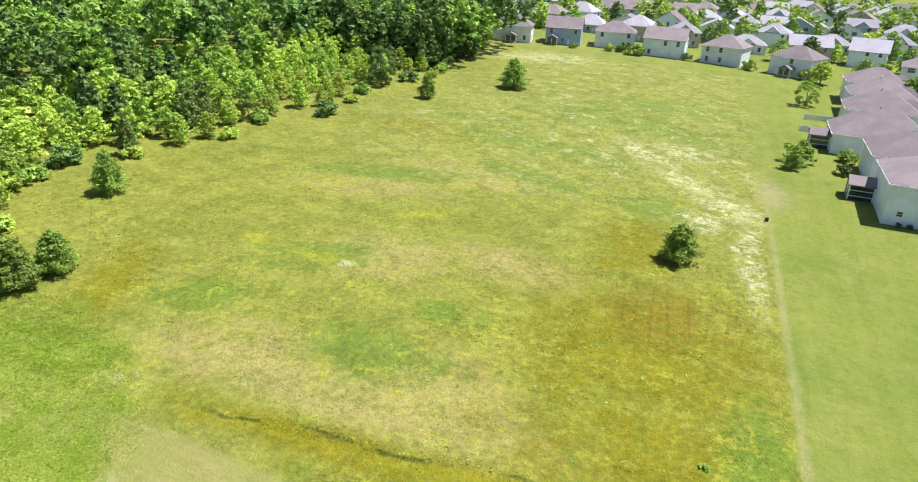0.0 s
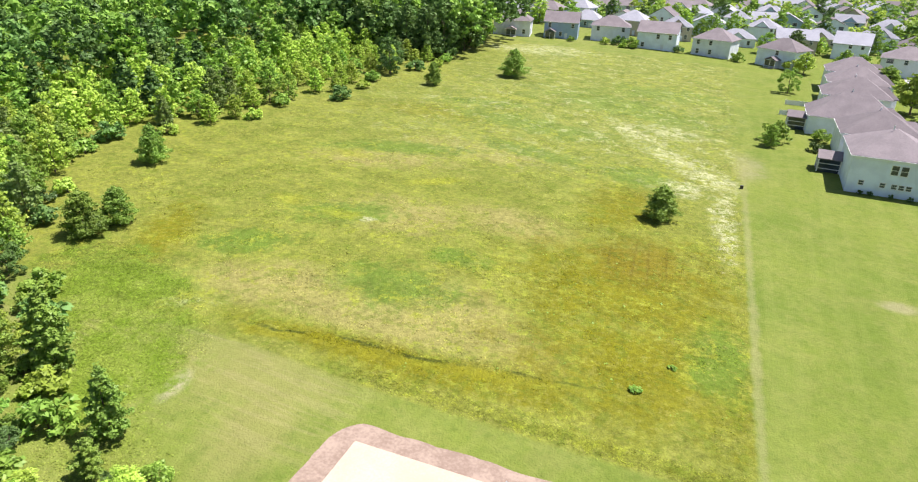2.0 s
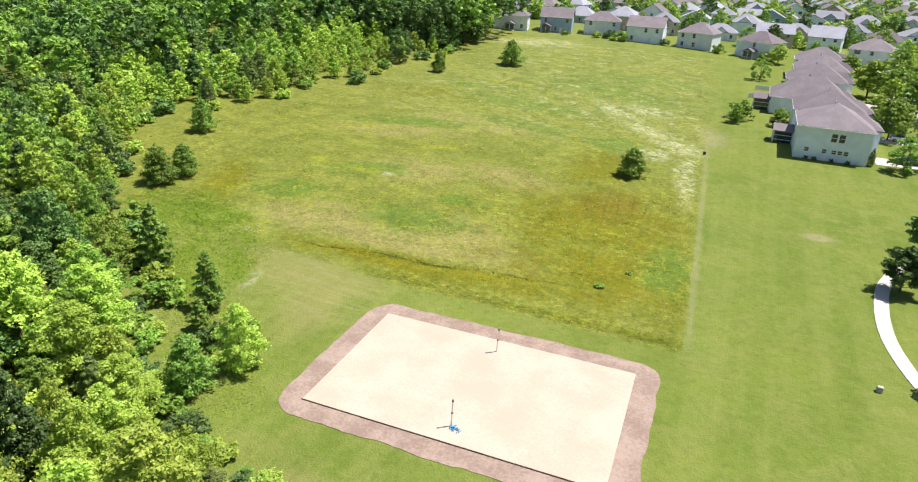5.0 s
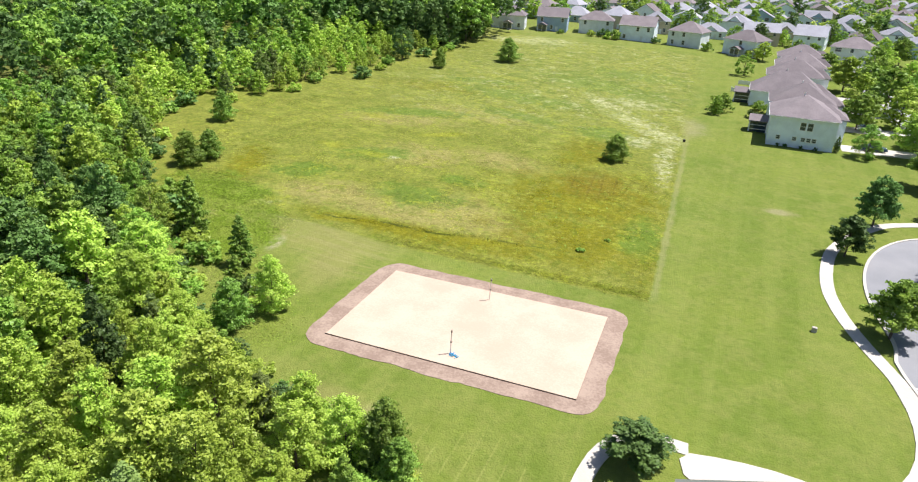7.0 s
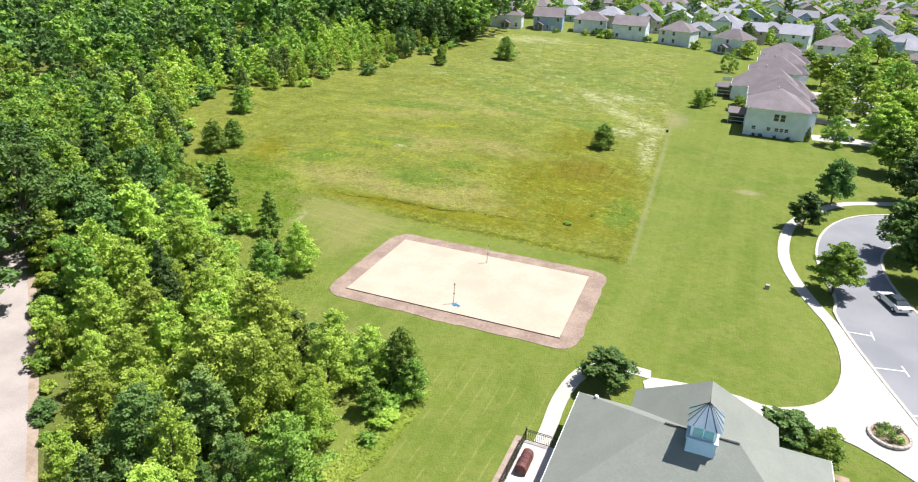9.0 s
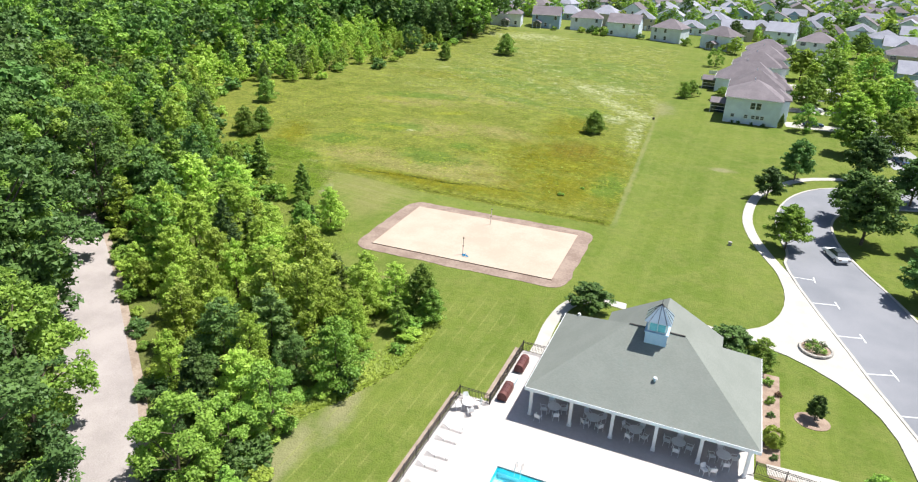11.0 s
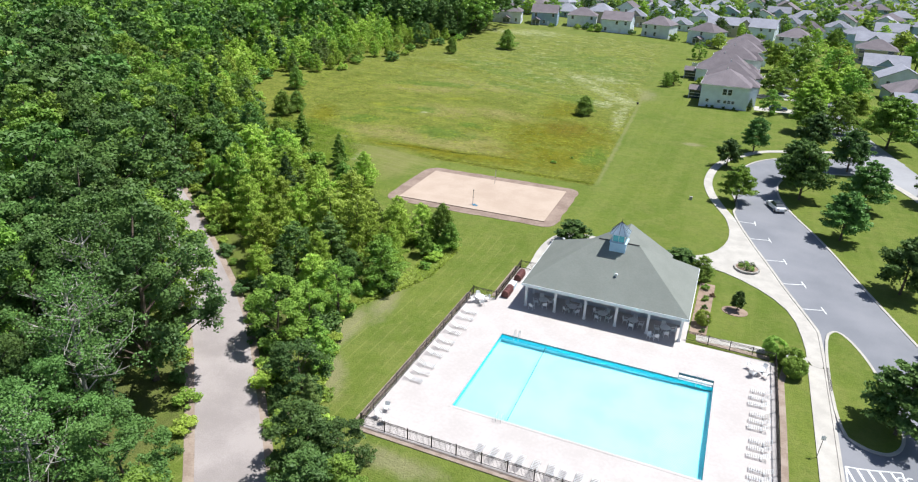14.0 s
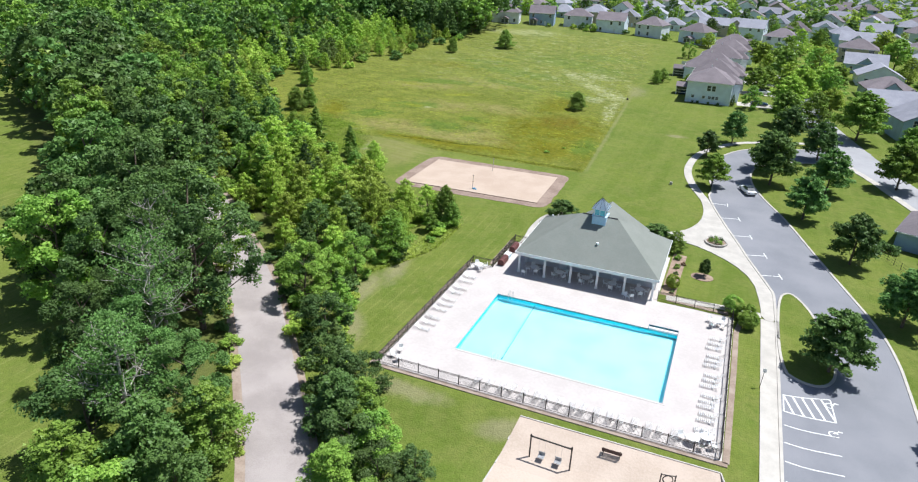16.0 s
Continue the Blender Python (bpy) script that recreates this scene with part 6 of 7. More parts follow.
def fence(pts, label):
    f = thing("pool_fence", label, "fence", pose(0, 0, 0.0), "fence round the pool")
    for a, b in zip(pts, pts[1:]):
        a, b = Vector(a), Vector(b)
        n = max(1, round((b - a).length / PANEL))
        turn = math.atan2(b.y - a.y, b.x - a.x)
        for k in range(n + 1):
            p = a.lerp(b, k / n)
            o = new("post", POST_MESH)
            o.parent = f
            o.location = (p.x, p.y, 0.0)
            if k < n:
                o = new("panel", PANEL_MESH)
                o.parent = f
                o.location = (p.x, p.y, 0.02)
                o.rotation_euler = (0, 0, turn)
                o.scale = ((b - a).length / n / PANEL, 1, 1)
                o["kind"] = "stuff"
    return f


fence([(-6.4, -20.3), (-6.4, 7.2), (-3.4, 7.2)], "black metal picket fence along the pool deck")
fence([(-3.4, 7.4), (-3.4, 17.2), (-0.2, 17.2)], "black metal picket fence beside the pavilion")
fence([(-6.3, -20.3), (28.7, -20.3)], "black metal picket fence between pool and playground")
fence([(28.7, -20.2), (28.7, 7.7), (19.4, 8.3)], "black metal picket fence beside the walk")
for nm, pts, w in (("bed", [(-7.0, -20.8), (-7.0, 7.6)], 0.6), ("bed", [(-3.95, 8.0), (-3.95, 17.5)], 0.7), ("bed", [(-7.2, -20.75), (29.4, -20.75)], 0.6), ("bed", [(29.25, -20.6), (29.35, -4), (29.3, 4.0), (29.9, 8.2)], 0.6), ("bed", [(20.6, 8.75), (28.2, 8.3)], 0.8), ("bed", [(20.5, 9.9), (20.7, 24.2)], 1.9)):
    c = resample([Vector(p) for p in pts], 0.8)
    tagged(ribbon("planting_bed", offset_line(c, -w / 2), offset_line(c, w / 2), MULCH if w > 1.5 else EARTH, 0.045, 1, 2, 0.1), "bare brown mulch strip beside the fence", "planting bed", kind="structure")
ring = [(24.3 + 1.55 * math.cos(a), 17.9 + 1.3 * math.sin(a)) for a in np.linspace(0, 6.283, 19)[:-1]]
tagged(blanket("planting_bed", ring, MULCH, 0.05, 1.0, 0.1), "round mulch ring under a small tree", "planting bed", kind="structure")

# round stone bed on the forecourt
bed = thing("round_flower_bed", "round stone-edged flower bed on the concrete forecourt", "flower bed", pose(25.35, 31.1, land(25.35, 31.1) + 0.08))
bm = bmesh.new()
bmesh.ops.create_circle(bm, cap_ends=True, segments=20, radius=1.5, matrix=Matrix.Translation((0, 0, 0.14)))
part("soil", bm, MULCH, bed)
bm = bmesh.new()
box(bm, -0.22, 0.22, -0.13, 0.13, 0.0, 0.24, 0.03)
STONE_MESH = bpy.data.meshes.new("stone")
bm.to_mesh(STONE_MESH)
bm.free()
STONE_MESH.materials.append(STONE)
for k in range(22):
    a = k / 22 * 2 * math.pi
    o = new("stone", STONE_MESH)
    o.parent = bed
    o.matrix_basis = Matrix.Translation((1.6 * math.cos(a), 1.6 * math.sin(a), 0)) @ pose(0, 0, 0, 0, 0, math.degrees(a) + 90)
rng = np.random.default_rng(5)
for k in range(7):
    a, r = k * 0.9, 0.95 if k else 0.0
    v, f = leaf_cloud(rng, [((r * math.cos(a), r * math.sin(a), 0.45), 0.38), ((r * math.cos(a) + 0.2, r * math.sin(a), 0.35), 0.3)], 160, 0.09)
    new_mesh("plant", [tuple(p) for p in v], [tuple(p) for p in f], LEAF_DARK if k % 2 else LEAF_MID, bed)


# ---- pool furniture ----
def strapped(bm, x0, x1, n, m=None):
    """A ladder of n cross straps between two rails, in one piece."""
    rows_ = []
    for k in range(2 * n):
        x = x0 + (x1 - x0) * k / (2 * n - 1)
        rows_.append([bm.verts.new(p if m is None else m @ Vector(p)) for p in ((x, -0.31, 0), (x, -0.26, 0), (x, 0.26, 0), (x, 0.31, 0))])
    for k, (a, b) in enumerate(zip(rows_, rows_[1:])):
        for c in (0, 1, 2):
            if c != 1 or k % 2 == 0:
                bm.faces.new((a[c], b[c], b[c + 1], a[c + 1]))
    bmesh.ops.solidify(bm, geom=bm.faces[:], thickness=0.03)


def lounger(m):
    t = thing("sun_lounger", "white strapped sun lounger with raised back on the pool deck", "sun lounger", m, "sun loungers round the pool")
    bm = bmesh.new()
    strapped(bm, -0.28, 0.95, 7, Matrix.Translation((0, 0, 0.23)))
    part("seat", bm, PLASTIC, t)
    bm = bmesh.new()
    strapped(bm, -0.74, 0.0, 5, Matrix.Translation((-0.28, 0, 0.23)) @ pose(0, 0, 0, 0, 30, 0))
    part("backrest", bm, PLASTIC, t)
    for x in (-0.3, 0.75):
        for y in (-0.28, 0.28):
            bm = bmesh.new()
            rod(bm, (x, y, 0.0), (x * 0.9, y, 0.22), 0.03, 0.025, 6)
            part("leg", bm, PLASTIC, t)
    return t


spots = []
for k, y in enumerate((2.7, 1.2, -0.9, -2.3, -4.4, -5.8, -7.2, -9.4, -10.8, -12.2)):
    spots.append((-5.05 + 0.1 * (k % 3), y, 3 * (k % 3) - 2))
for k in range(17):
    spots.append((4.6 + k * 1.24 + 0.12 * (k % 3), -18.95 + 0.1 * (k % 2), 90 + 4 * (k % 3) - 4))
for k, y in enumerate((1.0, -0.15, -1.3, -3.05, -4.1, -5.15, -7.15, -8.15, -9.25, -11.1, -12.15, -13.0, -14.35, -15.3, -16.9)):
    spots.append((27.35 - 0.12 * (k % 3), y, 180 + 3 * (k % 3) - 3))
first = lounger(pose(spots[0][0], spots[0][1], 0.03, 0, 0, spots[0][2]))
for x, y, a in spots[1:]:
    copy_thing(first, pose(x, y, 0.03, 0, 0, a))


def patio_chair(m):
    t = thing("patio_chair", "white plastic patio chair", "chair", m, "white patio chairs")
    bm = bmesh.new()
    box(bm, -0.25, 0.25, -0.25, 0.25, 0.42, 0.46, 0.015)
    part("seat", bm, PLASTIC, t)
    bm = bmesh.new()
    tilt = Matrix.Translation((0, 0.24, 0.45)) @ pose(0, 0, 0, -12, 0, 0)
    box(bm, -0.25, 0.25, -0.018, 0.018, 0.0, 0.46, 0.03, tilt)
    part("backrest", bm, PLASTIC, t)
    for s in (-0.27, 0.27):
        bm = bmesh.new()
        box(bm, s - 0.025, s + 0.025, -0.24, 0.26, 0.64, 0.68, 0.01)
        part("armrest", bm, PLASTIC, t)
    for x in (-0.25, 0.25):
        for y in (-0.23, 0.23):
            bm = bmesh.new()
            rod(bm, (x * 1.1, y * 1.1, 0.0), (x, y, 0.45 if y > 0 else 0.65), 0.022, 0.026, 5)
            part("leg", bm, PLASTIC, t)
    return t


def patio_table(m):
    t = thing("patio_table", "round white plastic patio table", "table", m, "white patio tables")
    bm = bmesh.new()
    rod(bm, (0, 0, 0.70), (0, 0, 0.735), 0.6, 0.6, 24)
    rod(bm, (0, 0, 0.66), (0, 0, 0.70), 0.55, 0.57, 24)
    part("tabletop", bm, PLASTIC, t)
    for k in range(4):
        a = radians(45 + 90 * k)
        bm = bmesh.new()
        rod(bm, (0.48 * math.cos(a), 0.48 * math.sin(a), 0), (0.38 * math.cos(a), 0.38 * math.sin(a), 0.68), 0.025, 0.03, 6)
        part("leg", bm, PLASTIC, t)
    return t


table0 = chair0 = None
sets = [(2.3 + 3.655 * k, 8.7, 20 * k) for k in range(5)] + [(27.0, 4.6, 30), (-5.0, 5.9, 10)]
for x, y, a in sets:
    m = pose(x, y, 0.03, 0, 0, a)
    table0 = copy_thing(table0, m) and table0 if table0 else patio_table(m)
    for k in range(4):
        b = radians(a + 90 * k + 25)
        m = Matrix.Translation((x + 0.92 * math.sin(b), y - 0.92 * math.cos(b), 0.03)) @ pose(0, 0, 0, 0, 0, math.degrees(b) + 180)
        if chair0 is None:
            chair0 = patio_chair(m)
        else:
            copy_thing(chair0, m)
for x, y, a in ((1.3, 7.0, 170), (16.2, 6.7, 200), (15.6, 6.5, 40), (-5.4, -18.8, 60), (-4.5, -19.2, 130), (-5.2, -17.6, 10), (27.8, -18.0, 90)):
    copy_thing(chair0, pose(x, y, 0.03, 0, 0, a))
# tables and chairs pushed together in the corner
for x, y, a in ((27.3, -18.4, 0), (26.2, -19.1, 20)):
    copy_thing(table0, pose(x, y, 0.03, 0, 0, a))
for x, y, a in ((25.2, -19.0, 40), (28.1, -19.2, 100), (27.0, -19.6, 190), (26.6, -18.0, 300)):
    copy_thing(chair0, pose(x, y, 0.03, 0, 0, a))

GRILL_COVER = mottled("maroon_cover", (0.10, 0.035, 0.035), (0.17, 0.07, 0.06), 1.5, 9.0, 0.6, 0.3, bump=0.5, dist=0.03)


def covered_grill(x, y, length):
    """A long grill under a ribbed maroon cover."""
    t = thing("covered_grill", "long rounded maroon covered grill beside the fence", "grill", pose(x, y, 0.03), "covered grills by the pavilion")
    n = 4
    for k in range(n):
        bm = bmesh.new()
        y0, y1 = -length / 2 + length * k / n + 0.015, -length / 2 + length * (k + 1) / n - 0.015
        ring = [(0.45 * math.cos(a), 0.55 + 0.42 * math.sin(a)) for a in np.linspace(0, math.pi, 9)] + [(-0.45, 0.12), (0.45, 0.12)]
        pts = [(px, y0, pz) for px, pz in ring] + [(px, y1, pz) for px, pz in ring]
        m = len(ring)
        faces(bm, pts, [tuple(range(m))[::-1], tuple(range(m, 2 * m))] + [(i, (i + 1) % m, m + (i + 1) % m, m + i) for i in range(m)])
        bmesh.ops.recalc_face_normals(bm, faces=bm.faces)
        part("cover_panel", bm, GRILL_COVER, t)
    for sx in (-0.35, 0.35):
        for sy in (-1, 1):
            bm = bmesh.new()
            rod(bm, (sx, sy * length * 0.42, 0), (sx, sy * length * 0.42, 0.15), 0.05, 0.05, 6)
            part("foot", bm, BLACK_METAL, t)


covered_grill(-2.55, 9.2, 2.2)
covered_grill(-2.55, 14.2, 2.2)
cooler = thing("storage_box", "pale blue plastic storage box on the deck", "box", pose(-2.6, 11.3, 0.03))
PALE_BLUE = mottled("pale_blue_plastic", (0.45, 0.60, 0.70), (0.52, 0.66, 0.75), 2.0, 12.0, 0.4, 0.4, bump=0.05)
bm = bmesh.new()
box(bm, -0.4, 0.4, -0.65, 0.65, 0.0, 0.55, 0.03)
part("body", bm, PALE_BLUE, cooler)
bm = bmesh.new()
box(bm, -0.43, 0.43, -0.68, 0.68, 0.55, 0.66, 0.03)
part("lid", bm, PLASTIC, cooler, "white lid")

# ---- playground ----
SEAT_GREY = mottled("grey_seat", (0.30, 0.30, 0.31), (0.42, 0.42, 0.43), 3.0, 20.0, 0.6, 0.3, bump=0.1)
play = [(10.4, -22.2), (28.9, -22.0), (30.2, -26.0), (30.2, -46.0), (8.6, -46.0), (9.8, -31.0)]
tagged(blanket("playground_surface", play, PLAY_SAND, 0.06, 2.0), "pale sandy playground surface", "playground", kind="structure")
bm = bmesh.new()
for (xa, ya), (xb, yb) in zip(play[-1:] + play[:3], play[:4]):
    a, b = Vector((xa, ya)), Vector((xb, yb))
    n = max(1, int((b - a).length / 2.4))
    for k in range(n):
        p, q = a.lerp(b, k / n), a.lerp(b, (k + 1) / n)
        t = math.degrees(math.atan2(q.y - p.y, q.x - p.x))
        box(bm, 0, (q - p).length - 0.02, -0.07, 0.07, -0.15, 0.12, 0.01, pose(p.x, p.y, land(p.x, p.y), 0, 0, t))
tagged(part("playground_edging", bm, STONE), "low pale timber edging of the playground", "edging", kind="structure")
sw = thing("swing_set", "dark metal swing frame with two grey seats on sand", "swing set", pose(14.54, -26.28, land(14.54, -26.28) + 0.06, 0, 0, -2))
bm = bmesh.new()
rod(bm, (-1.95, 0, 2.4), (1.95, 0, 2.4), 0.075, 0.075, 8)
part("top_beam", bm, BLACK_METAL, sw)
for x in (-1.9, 1.9):
    bm = bmesh.new()
    rod(bm, (x, 0, -0.1), (x, 0, 2.5), 0.075, 0.07, 8)
    part("post", bm, BLACK_METAL, sw)
    bm = bmesh.new()
    rod(bm, (x, 0, 2.44), (x, 0, 2.62), 0.1, 0.07, 8)
    part("cap", bm, BLACK_METAL, sw)
for x in (-0.8, 0.75):
    s = part("swing", bmesh.new(), BLACK_METAL, sw)
    bm = bmesh.new()
    box(bm, x - 0.3, x + 0.3, -0.26, 0.26, 0.42, 0.5, 0.03)
    box(bm, x - 0.3, x + 0.3, 0.2, 0.26, 0.5, 0.85, 0.02)
    part("seat", bm, SEAT_GREY, s)
    for dx in (-0.28, 0.28):
        bm = bmesh.new()
        rod(bm, (x + dx, 0, 0.5), (x + dx, 0, 2.33), 0.010, 0.010, 4)
        part("chain", bm, STEEL, s)
bench = thing("park_bench", "slatted dark metal bench at the playground edge", "bench", pose(19.6, -23.6, land(19.6, -23.6) + 0.06, 0, 0, 180))
for k in range(4):
    bm = bmesh.new()
    box(bm, -0.9, 0.9, -0.22 + k * 0.12, -0.13 + k * 0.12, 0.42, 0.45)
    part("seat_slat", bm, BROWN_METAL, bench)
for k in range(3):
    bm = bmesh.new()
    box(bm, -0.9, 0.9, 0.26 + 0.03 * k, 0.29 + 0.03 * k, 0.52 + k * 0.13, 0.62 + k * 0.13)
    part("back_slat", bm, BROWN_METAL, bench)
for x in (-0.75, 0.75):
    bm = bmesh.new()
    box(bm, x - 0.03, x + 0.03, -0.22, -0.16, 0, 0.42)
    box(bm, x - 0.03, x + 0.03, 0.2, 0.26, 0, 0.9)
    box(bm, x - 0.03, x + 0.03, -0.22, 0.26, 0.36, 0.42)
    part("leg", bm, BLACK_METAL, bench)
cl = thing("climbing_frame", "small metal climbing frame with a ring panel", "play equipment", pose(24.8, -26.2, land(24.8, -26.2) + 0.06, 0, 0, 12))
for x in (-0.6, 0.6):
    for y in (-0.6, 0.6):
        bm = bmesh.new()
        rod(bm, (x, y, 0), (x, y, 2.2), 0.06, 0.06, 8)
        part("post", bm, BLACK_METAL, cl)
bm = bmesh.new()
box(bm, -0.6, 0.6, -0.6, 0.6, 1.0, 1.08)
part("platform", bm, CLAY, cl)
for y in (-0.6, 0.6):
    bm = bmesh.new()
    bmesh.ops.create_circle(bm, segments=16, radius=0.42, matrix=pose(0, y, 1.65, 90))
    es = bm.edges[:]
    ring = [v.co.copy() for v in bm.verts]
    bm.free()
    bm = bmesh.new()
    for a, b in zip(ring, ring[1:] + ring[:1]):
        rod(bm, a, b, 0.05, 0.05, 5)
    rod(bm, (-0.6, y, 2.1), (0.6, y, 2.1), 0.05, 0.05, 6)
    part("ring_panel", bm, BLACK_METAL, cl)
bm = bmesh.new()
faces(bm, [(-0.35, -0.62, 1.05), (0.35, -0.62, 1.05), (0.35, -2.4, 0.15), (-0.35, -2.4, 0.15), (-0.35, -0.62, 0.99), (0.35, -0.62, 0.99), (0.35, -2.4, 0.09), (-0.35, -2.4, 0.09)], [(0, 3, 2, 1), (4, 5, 6, 7), (0, 1, 5, 4), (2, 3, 7, 6), (0, 4, 7, 3), (1, 2, 6, 5)])
part("slide", bm, PALE_BLUE, cl, "pale slide")


# ---- cars and street things ----
def car(x, y, turn, paint, word):
    t = thing("parked_car", "%s saloon car parked on asphalt" % word, "car", pose(x, y, land(x, y) + 0.03, 0, 0, turn), "parked cars")
    bm = bmesh.new()
    prof = [(-2.25, 0.35), (-2.3, 0.7), (-2.15, 0.92), (-1.2, 1.0), (1.0, 0.98), (2.1, 0.82), (2.3, 0.6), (2.25, 0.32)]
    m = len(prof)
    pts = [(px, -0.88 if 0.3 < pz < 0.95 else -0.8, pz) for px, pz in prof] + [(px, 0.88 if 0.3 < pz < 0.95 else 0.8, pz) for px, pz in prof]
    faces(bm, pts, [tuple(range(m)), tuple(range(2 * m - 1, m - 1, -1))] + [(i, m + i, m + (i + 1) % m, (i + 1) % m) for i in range(m)])
    bmesh.ops.recalc_face_normals(bm, faces=bm.faces)
    bmesh.ops.bevel(bm, geom=bm.edges[:], offset=0.05, segments=2, affect="EDGES")
    part("body", bm, paint, t)
    bm = bmesh.new()
    lo, hi = [(-1.75, -0.76), (1.05, -0.76), (1.05, 0.76), (-1.75, 0.76)], [(-1.15, -0.6), (0.3, -0.6), (0.3, 0.6), (-1.15, 0.6)]
    faces(bm, [(*p, 0.97) for p in lo] + [(*p, 1.40) for p in hi], [(0, 1, 5, 4), (1, 2, 6, 5), (2, 3, 7, 6), (3, 0, 4, 7)])
    part("windscreen_band", bm, GLASS, t, "dark tinted glass")
    bm = bmesh.new()
    box(bm, -1.2, 0.35, -0.62, 0.62, 1.38, 1.46, 0.03)
    part("roof_panel", bm, GLASS, t, "dark glass roof")
    for wx in (-1.4, 1.4):
        for wy in (-0.82, 0.82):
            w = part("wheel", bmesh.new(), RUBBER, t)
            bm = bmesh.new()
            rod(bm, (wx, wy - 0.1, 0.32), (wx, wy + 0.1, 0.32), 0.32, 0.32, 16)
            part("tyre", bm, RUBBER, w)
            bm = bmesh.new()
            s = 0.105 if wy > 0 else -0.105
            rod(bm, (wx, wy + s * 0.9, 0.32), (wx, wy + s * 1.05, 0.32), 0.2, 0.19, 12)
            part("rim", bm, STEEL, w)
    for wy in (-0.62, 0.62):
        bm = bmesh.new()
        box(bm, 2.22, 2.3, wy - 0.18, wy + 0.18, 0.6, 0.72)
        part("headlight", bm, PLASTIC, t)
        bm = bmesh.new()
        box(bm, -2.31, -2.26, wy - 0.18, wy + 0.18, 0.66, 0.8)
        part("tail_light", bm, GRILL_COVER, t)
    return t


car(29.3, 57.6, 112, CAR_WHITE, "white")
car(45.6, 112.5, 105, CAR_BLUE, "dark blue")
car(30.5, 135.6, 5, CAR_BLUE, "dark blue")
car(31.5, 153.0, 5, CAR_WHITE, "white")
car(57.5, 86.0, -72, CAR_WHITE, "white")
for x, y in ((32.0, -6.6), (47.4, 36.0)):
    t = thing("sign_post", "thin dark metal post beside the walk", "post", pose(x, y, land(x, y)))
    bm = bmesh.new()
    rod(bm, (0, 0, -0.2), (0.1, 0.05, 2.4), 0.03, 0.03, 6)
    part("pole", bm, BLACK_METAL, t)
    bm = bmesh.new()
    box(bm, -0.08, 0.28, 0.02, 0.04, 1.95, 2.4)
    part("sign_plate", bm, PLASTIC, t, "small pale sign plate")
for x, y in ((15.5, 55.6), (-4.85, 123.3)):
    t = thing("utility_box", "small grey utility box on the lawn", "utility box", pose(x, y, land(x, y)))
    bm = bmesh.new()
    box(bm, -0.25, 0.25, -0.2, 0.2, -0.1, 0.55, 0.03)
    part("body", bm, STONE if x > 0 else BLACK_METAL, t)
# white garden fences of the eastern houses
for x0, y0, x1, y1 in ((1.5, 181.0, 9.4, 181.4), (3.0, 193.0, 10.5, 193.4)):
    t = thing("garden_fence", "white board garden fence beside a house", "fence", None, "white garden fences")
    for k in range(5):
        p = Vector((x0, y0)).lerp(Vector((x1, y1)), k / 4)
        bm = bmesh.new()
        box(bm, p.x - 0.07, p.x + 0.07, p.y - 0.07, p.y + 0.07, land(p.x, p.y) - 0.2, land(p.x, p.y) + 1.3)
        part("post", bm, WHITE_PAINT, t)
    bm = bmesh.new()
    z = land((x0 + x1) / 2, y0)
    box(bm, x0, x1, y0 - 0.03, y0 + 0.03, z + 0.1, z + 1.15)
    part("board", bm, WHITE_PAINT, t)
# small fence behind the far lot
t = thing("garden_fence", "low dark wire fence behind a house", "fence", None, "low garden fences")
line = [Vector((47.2, 38.9)), Vector((49.7, 36.3)), Vector((51.7, 32.1)), Vector((53.5, 27.0))]
for p, q in zip(line, line[1:]):
    for k in range(3):
        r = p.lerp(q, k / 3)
        bm = bmesh.new()
        rod(bm, (r.x, r.y, land(r.x, r.y) - 0.2), (r.x, r.y, land(r.x, r.y) + 1.15), 0.035, 0.035, 6)
        part("post", bm, BLACK_METAL, t)
    for z in (0.25, 0.65, 1.08):
        bm = bmesh.new()
        rod(bm, (p.x, p.y, land(p.x, p.y) + z), (q.x, q.y, land(q.x, q.y) + z), 0.018, 0.018, 4)
        part("rail", bm, BLACK_METAL, t)
tree("conifer", "needle", 23.4, 131.2, 3.4, 0.95, 1, True, "", "at the corner of a white house")
for x in (12.5, 14.0, 17.0, 19.5):
    tree("shrub", "dark", x, 129.9, 0.8, 0.9, 0, False, "garden shrubs", "beside a house")
for x, y, h in ((49.5, 41.2, 1.3), (50.5, 39.6, 1.5)):
    tree("shrub", "dark", x, y, h, 1.4, 0, True, "clipped shrubs by a house", "beside a house wall")
# ---- unmown growth ----
rng = np.random.default_rng(31)


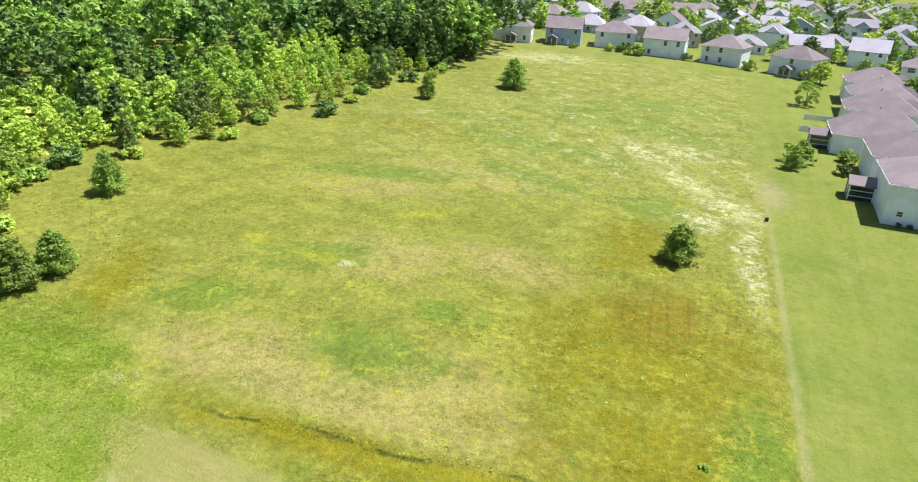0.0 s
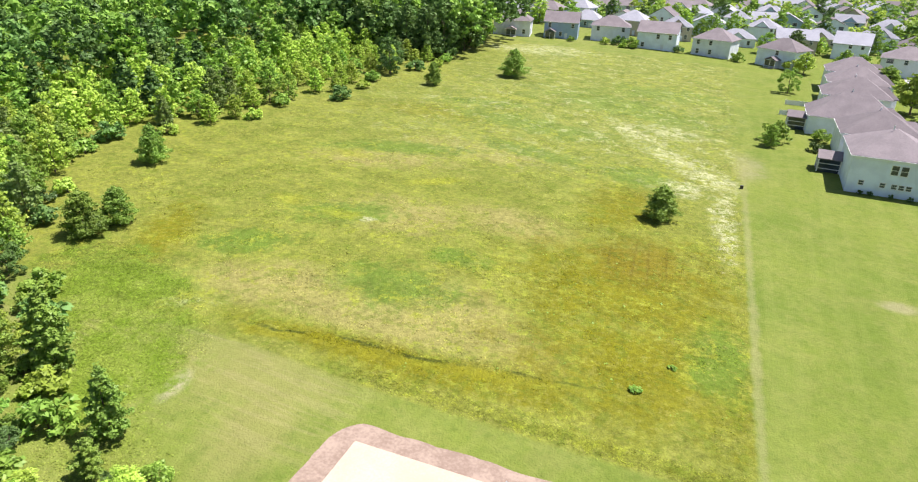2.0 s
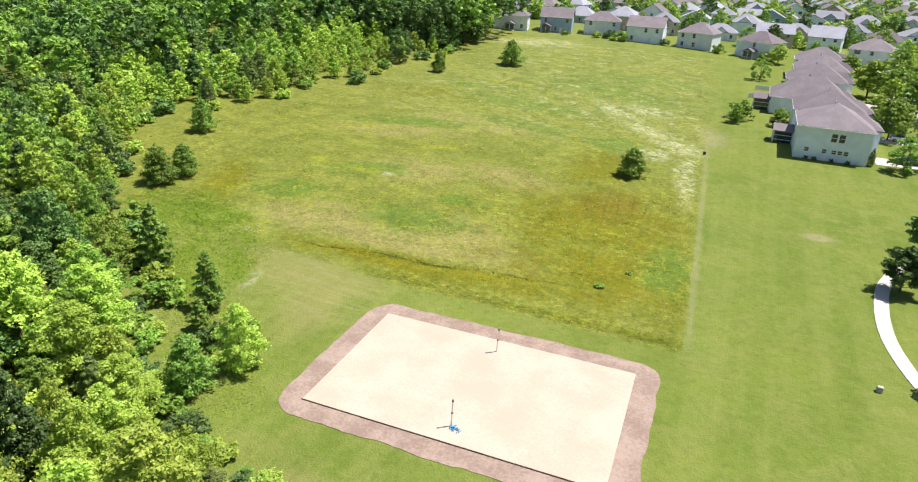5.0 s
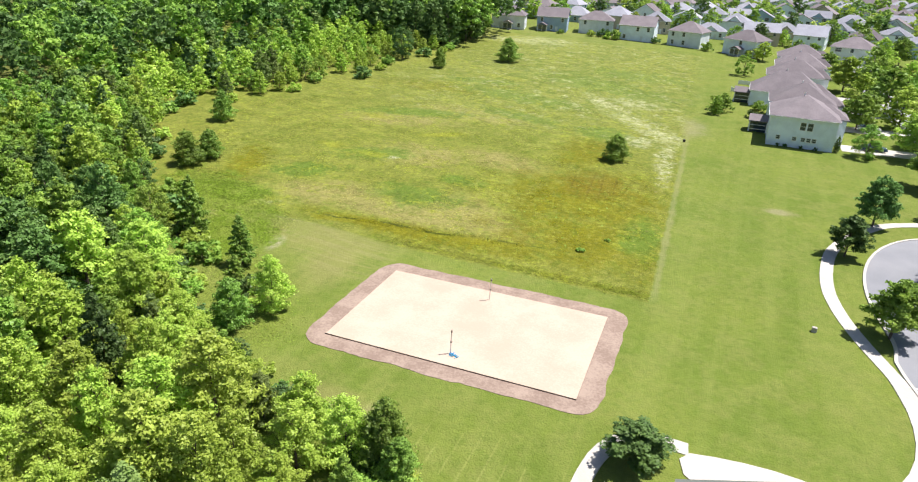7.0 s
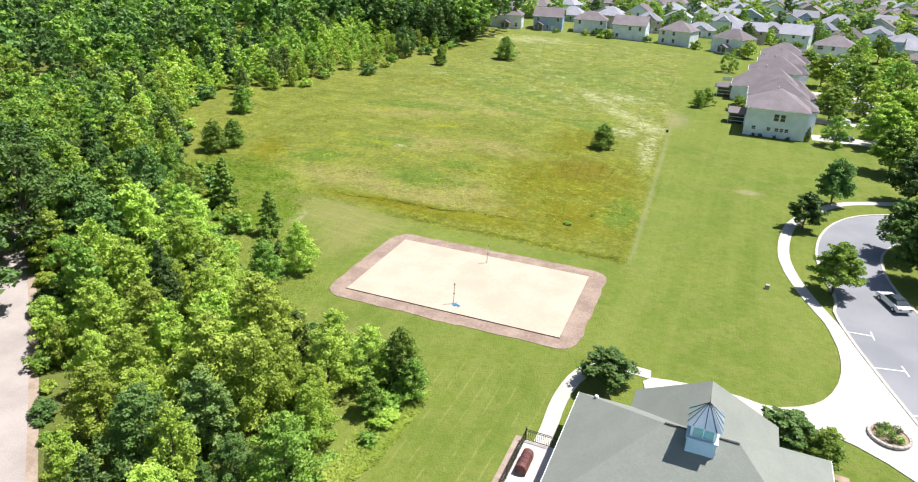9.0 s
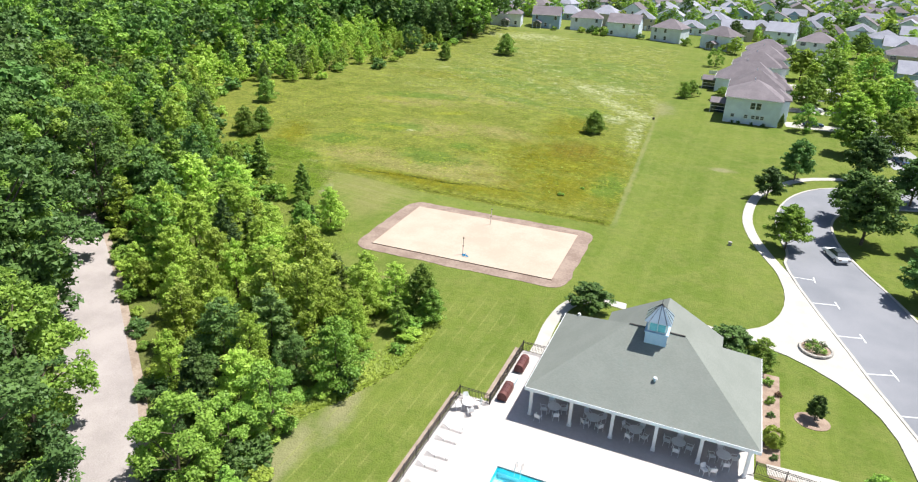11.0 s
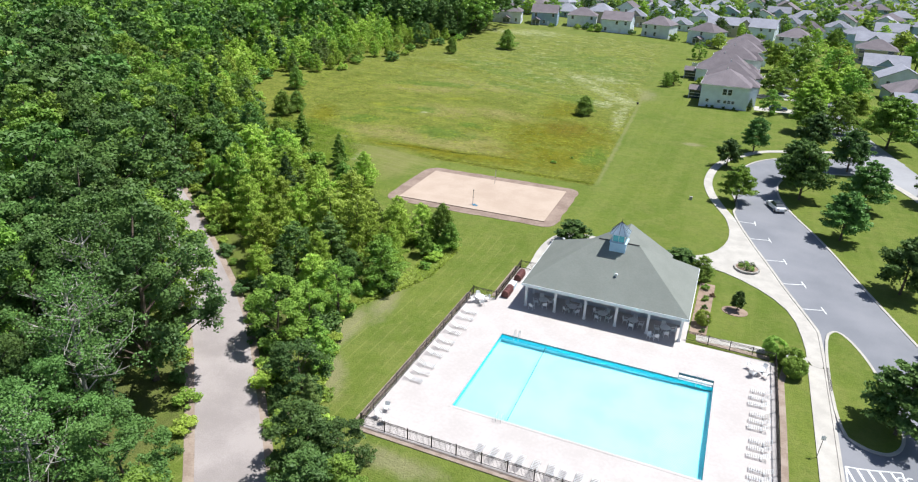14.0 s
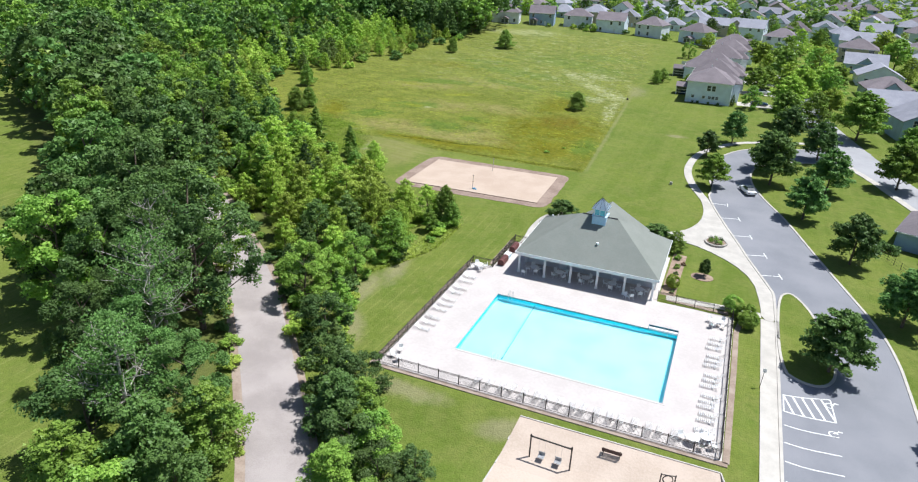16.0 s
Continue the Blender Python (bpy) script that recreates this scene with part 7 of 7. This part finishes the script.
def tufts(name, label, n, region, size, material, seed, tall=1.6, lean=0.5):
    """Low tufts of three bent blades each, past counting."""
    g_ = np.random.default_rng(seed)
    pts = []
    while len(pts) < n:
        x, y = region(g_)
        if x is not None:
            pts.append((x, y, land(x, y) - 0.02))
    base = np.repeat(np.array(pts), 3, 0)
    m = len(base)
    base = base + np.concatenate([g_.normal(size=(m, 2)) * size * 0.7, np.zeros((m, 1))], 1)
    a = g_.uniform(0, 6.283, m)
    s = (size * g_.uniform(0.5, 1.3, m))[:, None]
    u = np.stack([np.cos(a), np.sin(a), np.zeros(m)], 1) * s * 0.75
    b = a + 1.57 + g_.normal(size=m) * 0.3
    tip = np.stack([np.cos(b) * lean, np.sin(b) * lean, g_.uniform(0.15, 0.5, m)], 1) * s * tall
    v = np.stack([base - u, base + u, base + tip], 1).reshape(-1, 3)
    me = bpy.data.meshes.new(name)
    me.vertices.add(3 * m)
    me.vertices.foreach_set("co", v.ravel())
    me.loops.add(3 * m)
    me.loops.foreach_set("vertex_index", np.arange(3 * m, dtype=np.int32))
    me.polygons.add(m)
    me.polygons.foreach_set("loop_start", np.arange(0, 3 * m, 3, dtype=np.int32))
    me.materials.append(material)
    me.update(calc_edges=True)
    return tagged(new(name, me), label, "grass", kind="stuff")


def in_meadow(g_):
    y = 54.3 + 150 * g_.uniform() ** 1.6
    x = g_.uniform(-95, -1)
    clump = noise.noise(Vector((x * 0.16, y * 0.16, 3.0))) + 0.5 * noise.noise(Vector((x * 0.5, y * 0.5, 7.0)))
    rim = (y - 54.3) / 25 + 0.15 - max(0, (y - 150) / 60) + min(0, (x + 88) / 20)
    if x > -1.9 - 0.048 * (y - 54.5) or clump < g_.uniform(-0.1, 0.45) or rim < g_.uniform() or (x < -60 and y < 66):
        return None, None
    return x, y


def along_low_edge(g_):
    u = g_.uniform()
    x = -35 + 33.3 * u ** 0.8
    return x, 54.8 + 0.3 * u + 0.45 * g_.normal() + 0.3 * noise.noise(Vector((x * 0.4, 0, 0)))


def along_ditch(g_):
    x = -47 + 28 * g_.uniform()
    keep = noise.noise(Vector((x * 0.6, 5.0, 0))) > g_.uniform(-0.5, 0.4)
    return (x, 56.8 + 0.165 * (x + 47) + 0.3 * g_.normal() + 0.9 * noise.noise(Vector((x * 0.25, 0, 9)))) if keep else (None, None)


def rough_west(g_):
    x, y = g_.uniform(-76, -48), g_.uniform(43, 63)
    u, v = (x + 62) * 0.93 - (y - 54) * -0.37, (x + 62) * -0.37 + (y - 54) * -0.93
    return (x, y) if (u / 14) ** 2 + (v / 7) ** 2 < g_.uniform(0.2, 1.2) else (None, None)


def weeds(g_):
    x, y = -15 + 11 * g_.normal(), 74 + 11 * g_.normal()
    return (x, y) if y > 56 and x < -2 - 0.048 * (y - 54.5) else (None, None)


tufts("meadow_grass", "unmown olive and yellow meadow grass", 24000, in_meadow, 0.17, BLADES, 1, 1.0, 1.2)
tufts("long_grass", "long green grass along the meadow's mown edge", 3600, along_low_edge, 0.16, BLADES, 2, 1.2, 1.0)
tufts("ditch_growth", "low dark growth along the ditch", 900, along_ditch, 0.13, BLADES, 6, 1.2, 0.9)
tufts("rough_growth", "rough bright green weeds beside the woods", 11000, rough_west, 0.17, BLADES, 3, 1.0, 1.1)
EDGE_C = resample([Vector(p) for p in ((-13.6, 19.0), (-13.6, 14.5), (-13.7, 9.8), (-15.0, 6.0), (-16.8, 1.7), (-18.6, -1.0))], 0.2)


def wood_edge(g_):
    p = EDGE_C[int(g_.uniform() * len(EDGE_C))]
    return p.x - abs(g_.normal()) * 1.1 + 0.2, p.y + 0.3 * g_.normal()


def scrub(g_):
    u = g_.uniform()
    x, y = -36 - 28 * u, 27 + 22 * u
    keep = noise.noise(Vector((x * 0.3, y * 0.3 + 5 * u, 2.0))) > g_.uniform(-0.5, 0.3)
    return (x + 1.6 * g_.normal() + 1.5, y + 2.4 * g_.normal() + 1.5) if keep else (None, None)


tufts("scrub", "rough green and olive scrub between woods and lawn", 6000, scrub, 0.17, BLADES, 12, 1.1, 1.0)
tufts("edge_growth", "bright yellow-green low plants along the woods edge", 7500, wood_edge, 0.16, LEAF_BRIGHT, 9, 2.4, 0.7)
tufts("weeds", "dark weed tufts in the meadow", 60, weeds, 0.2, LEAF_MID, 4, 1.2, 0.9)
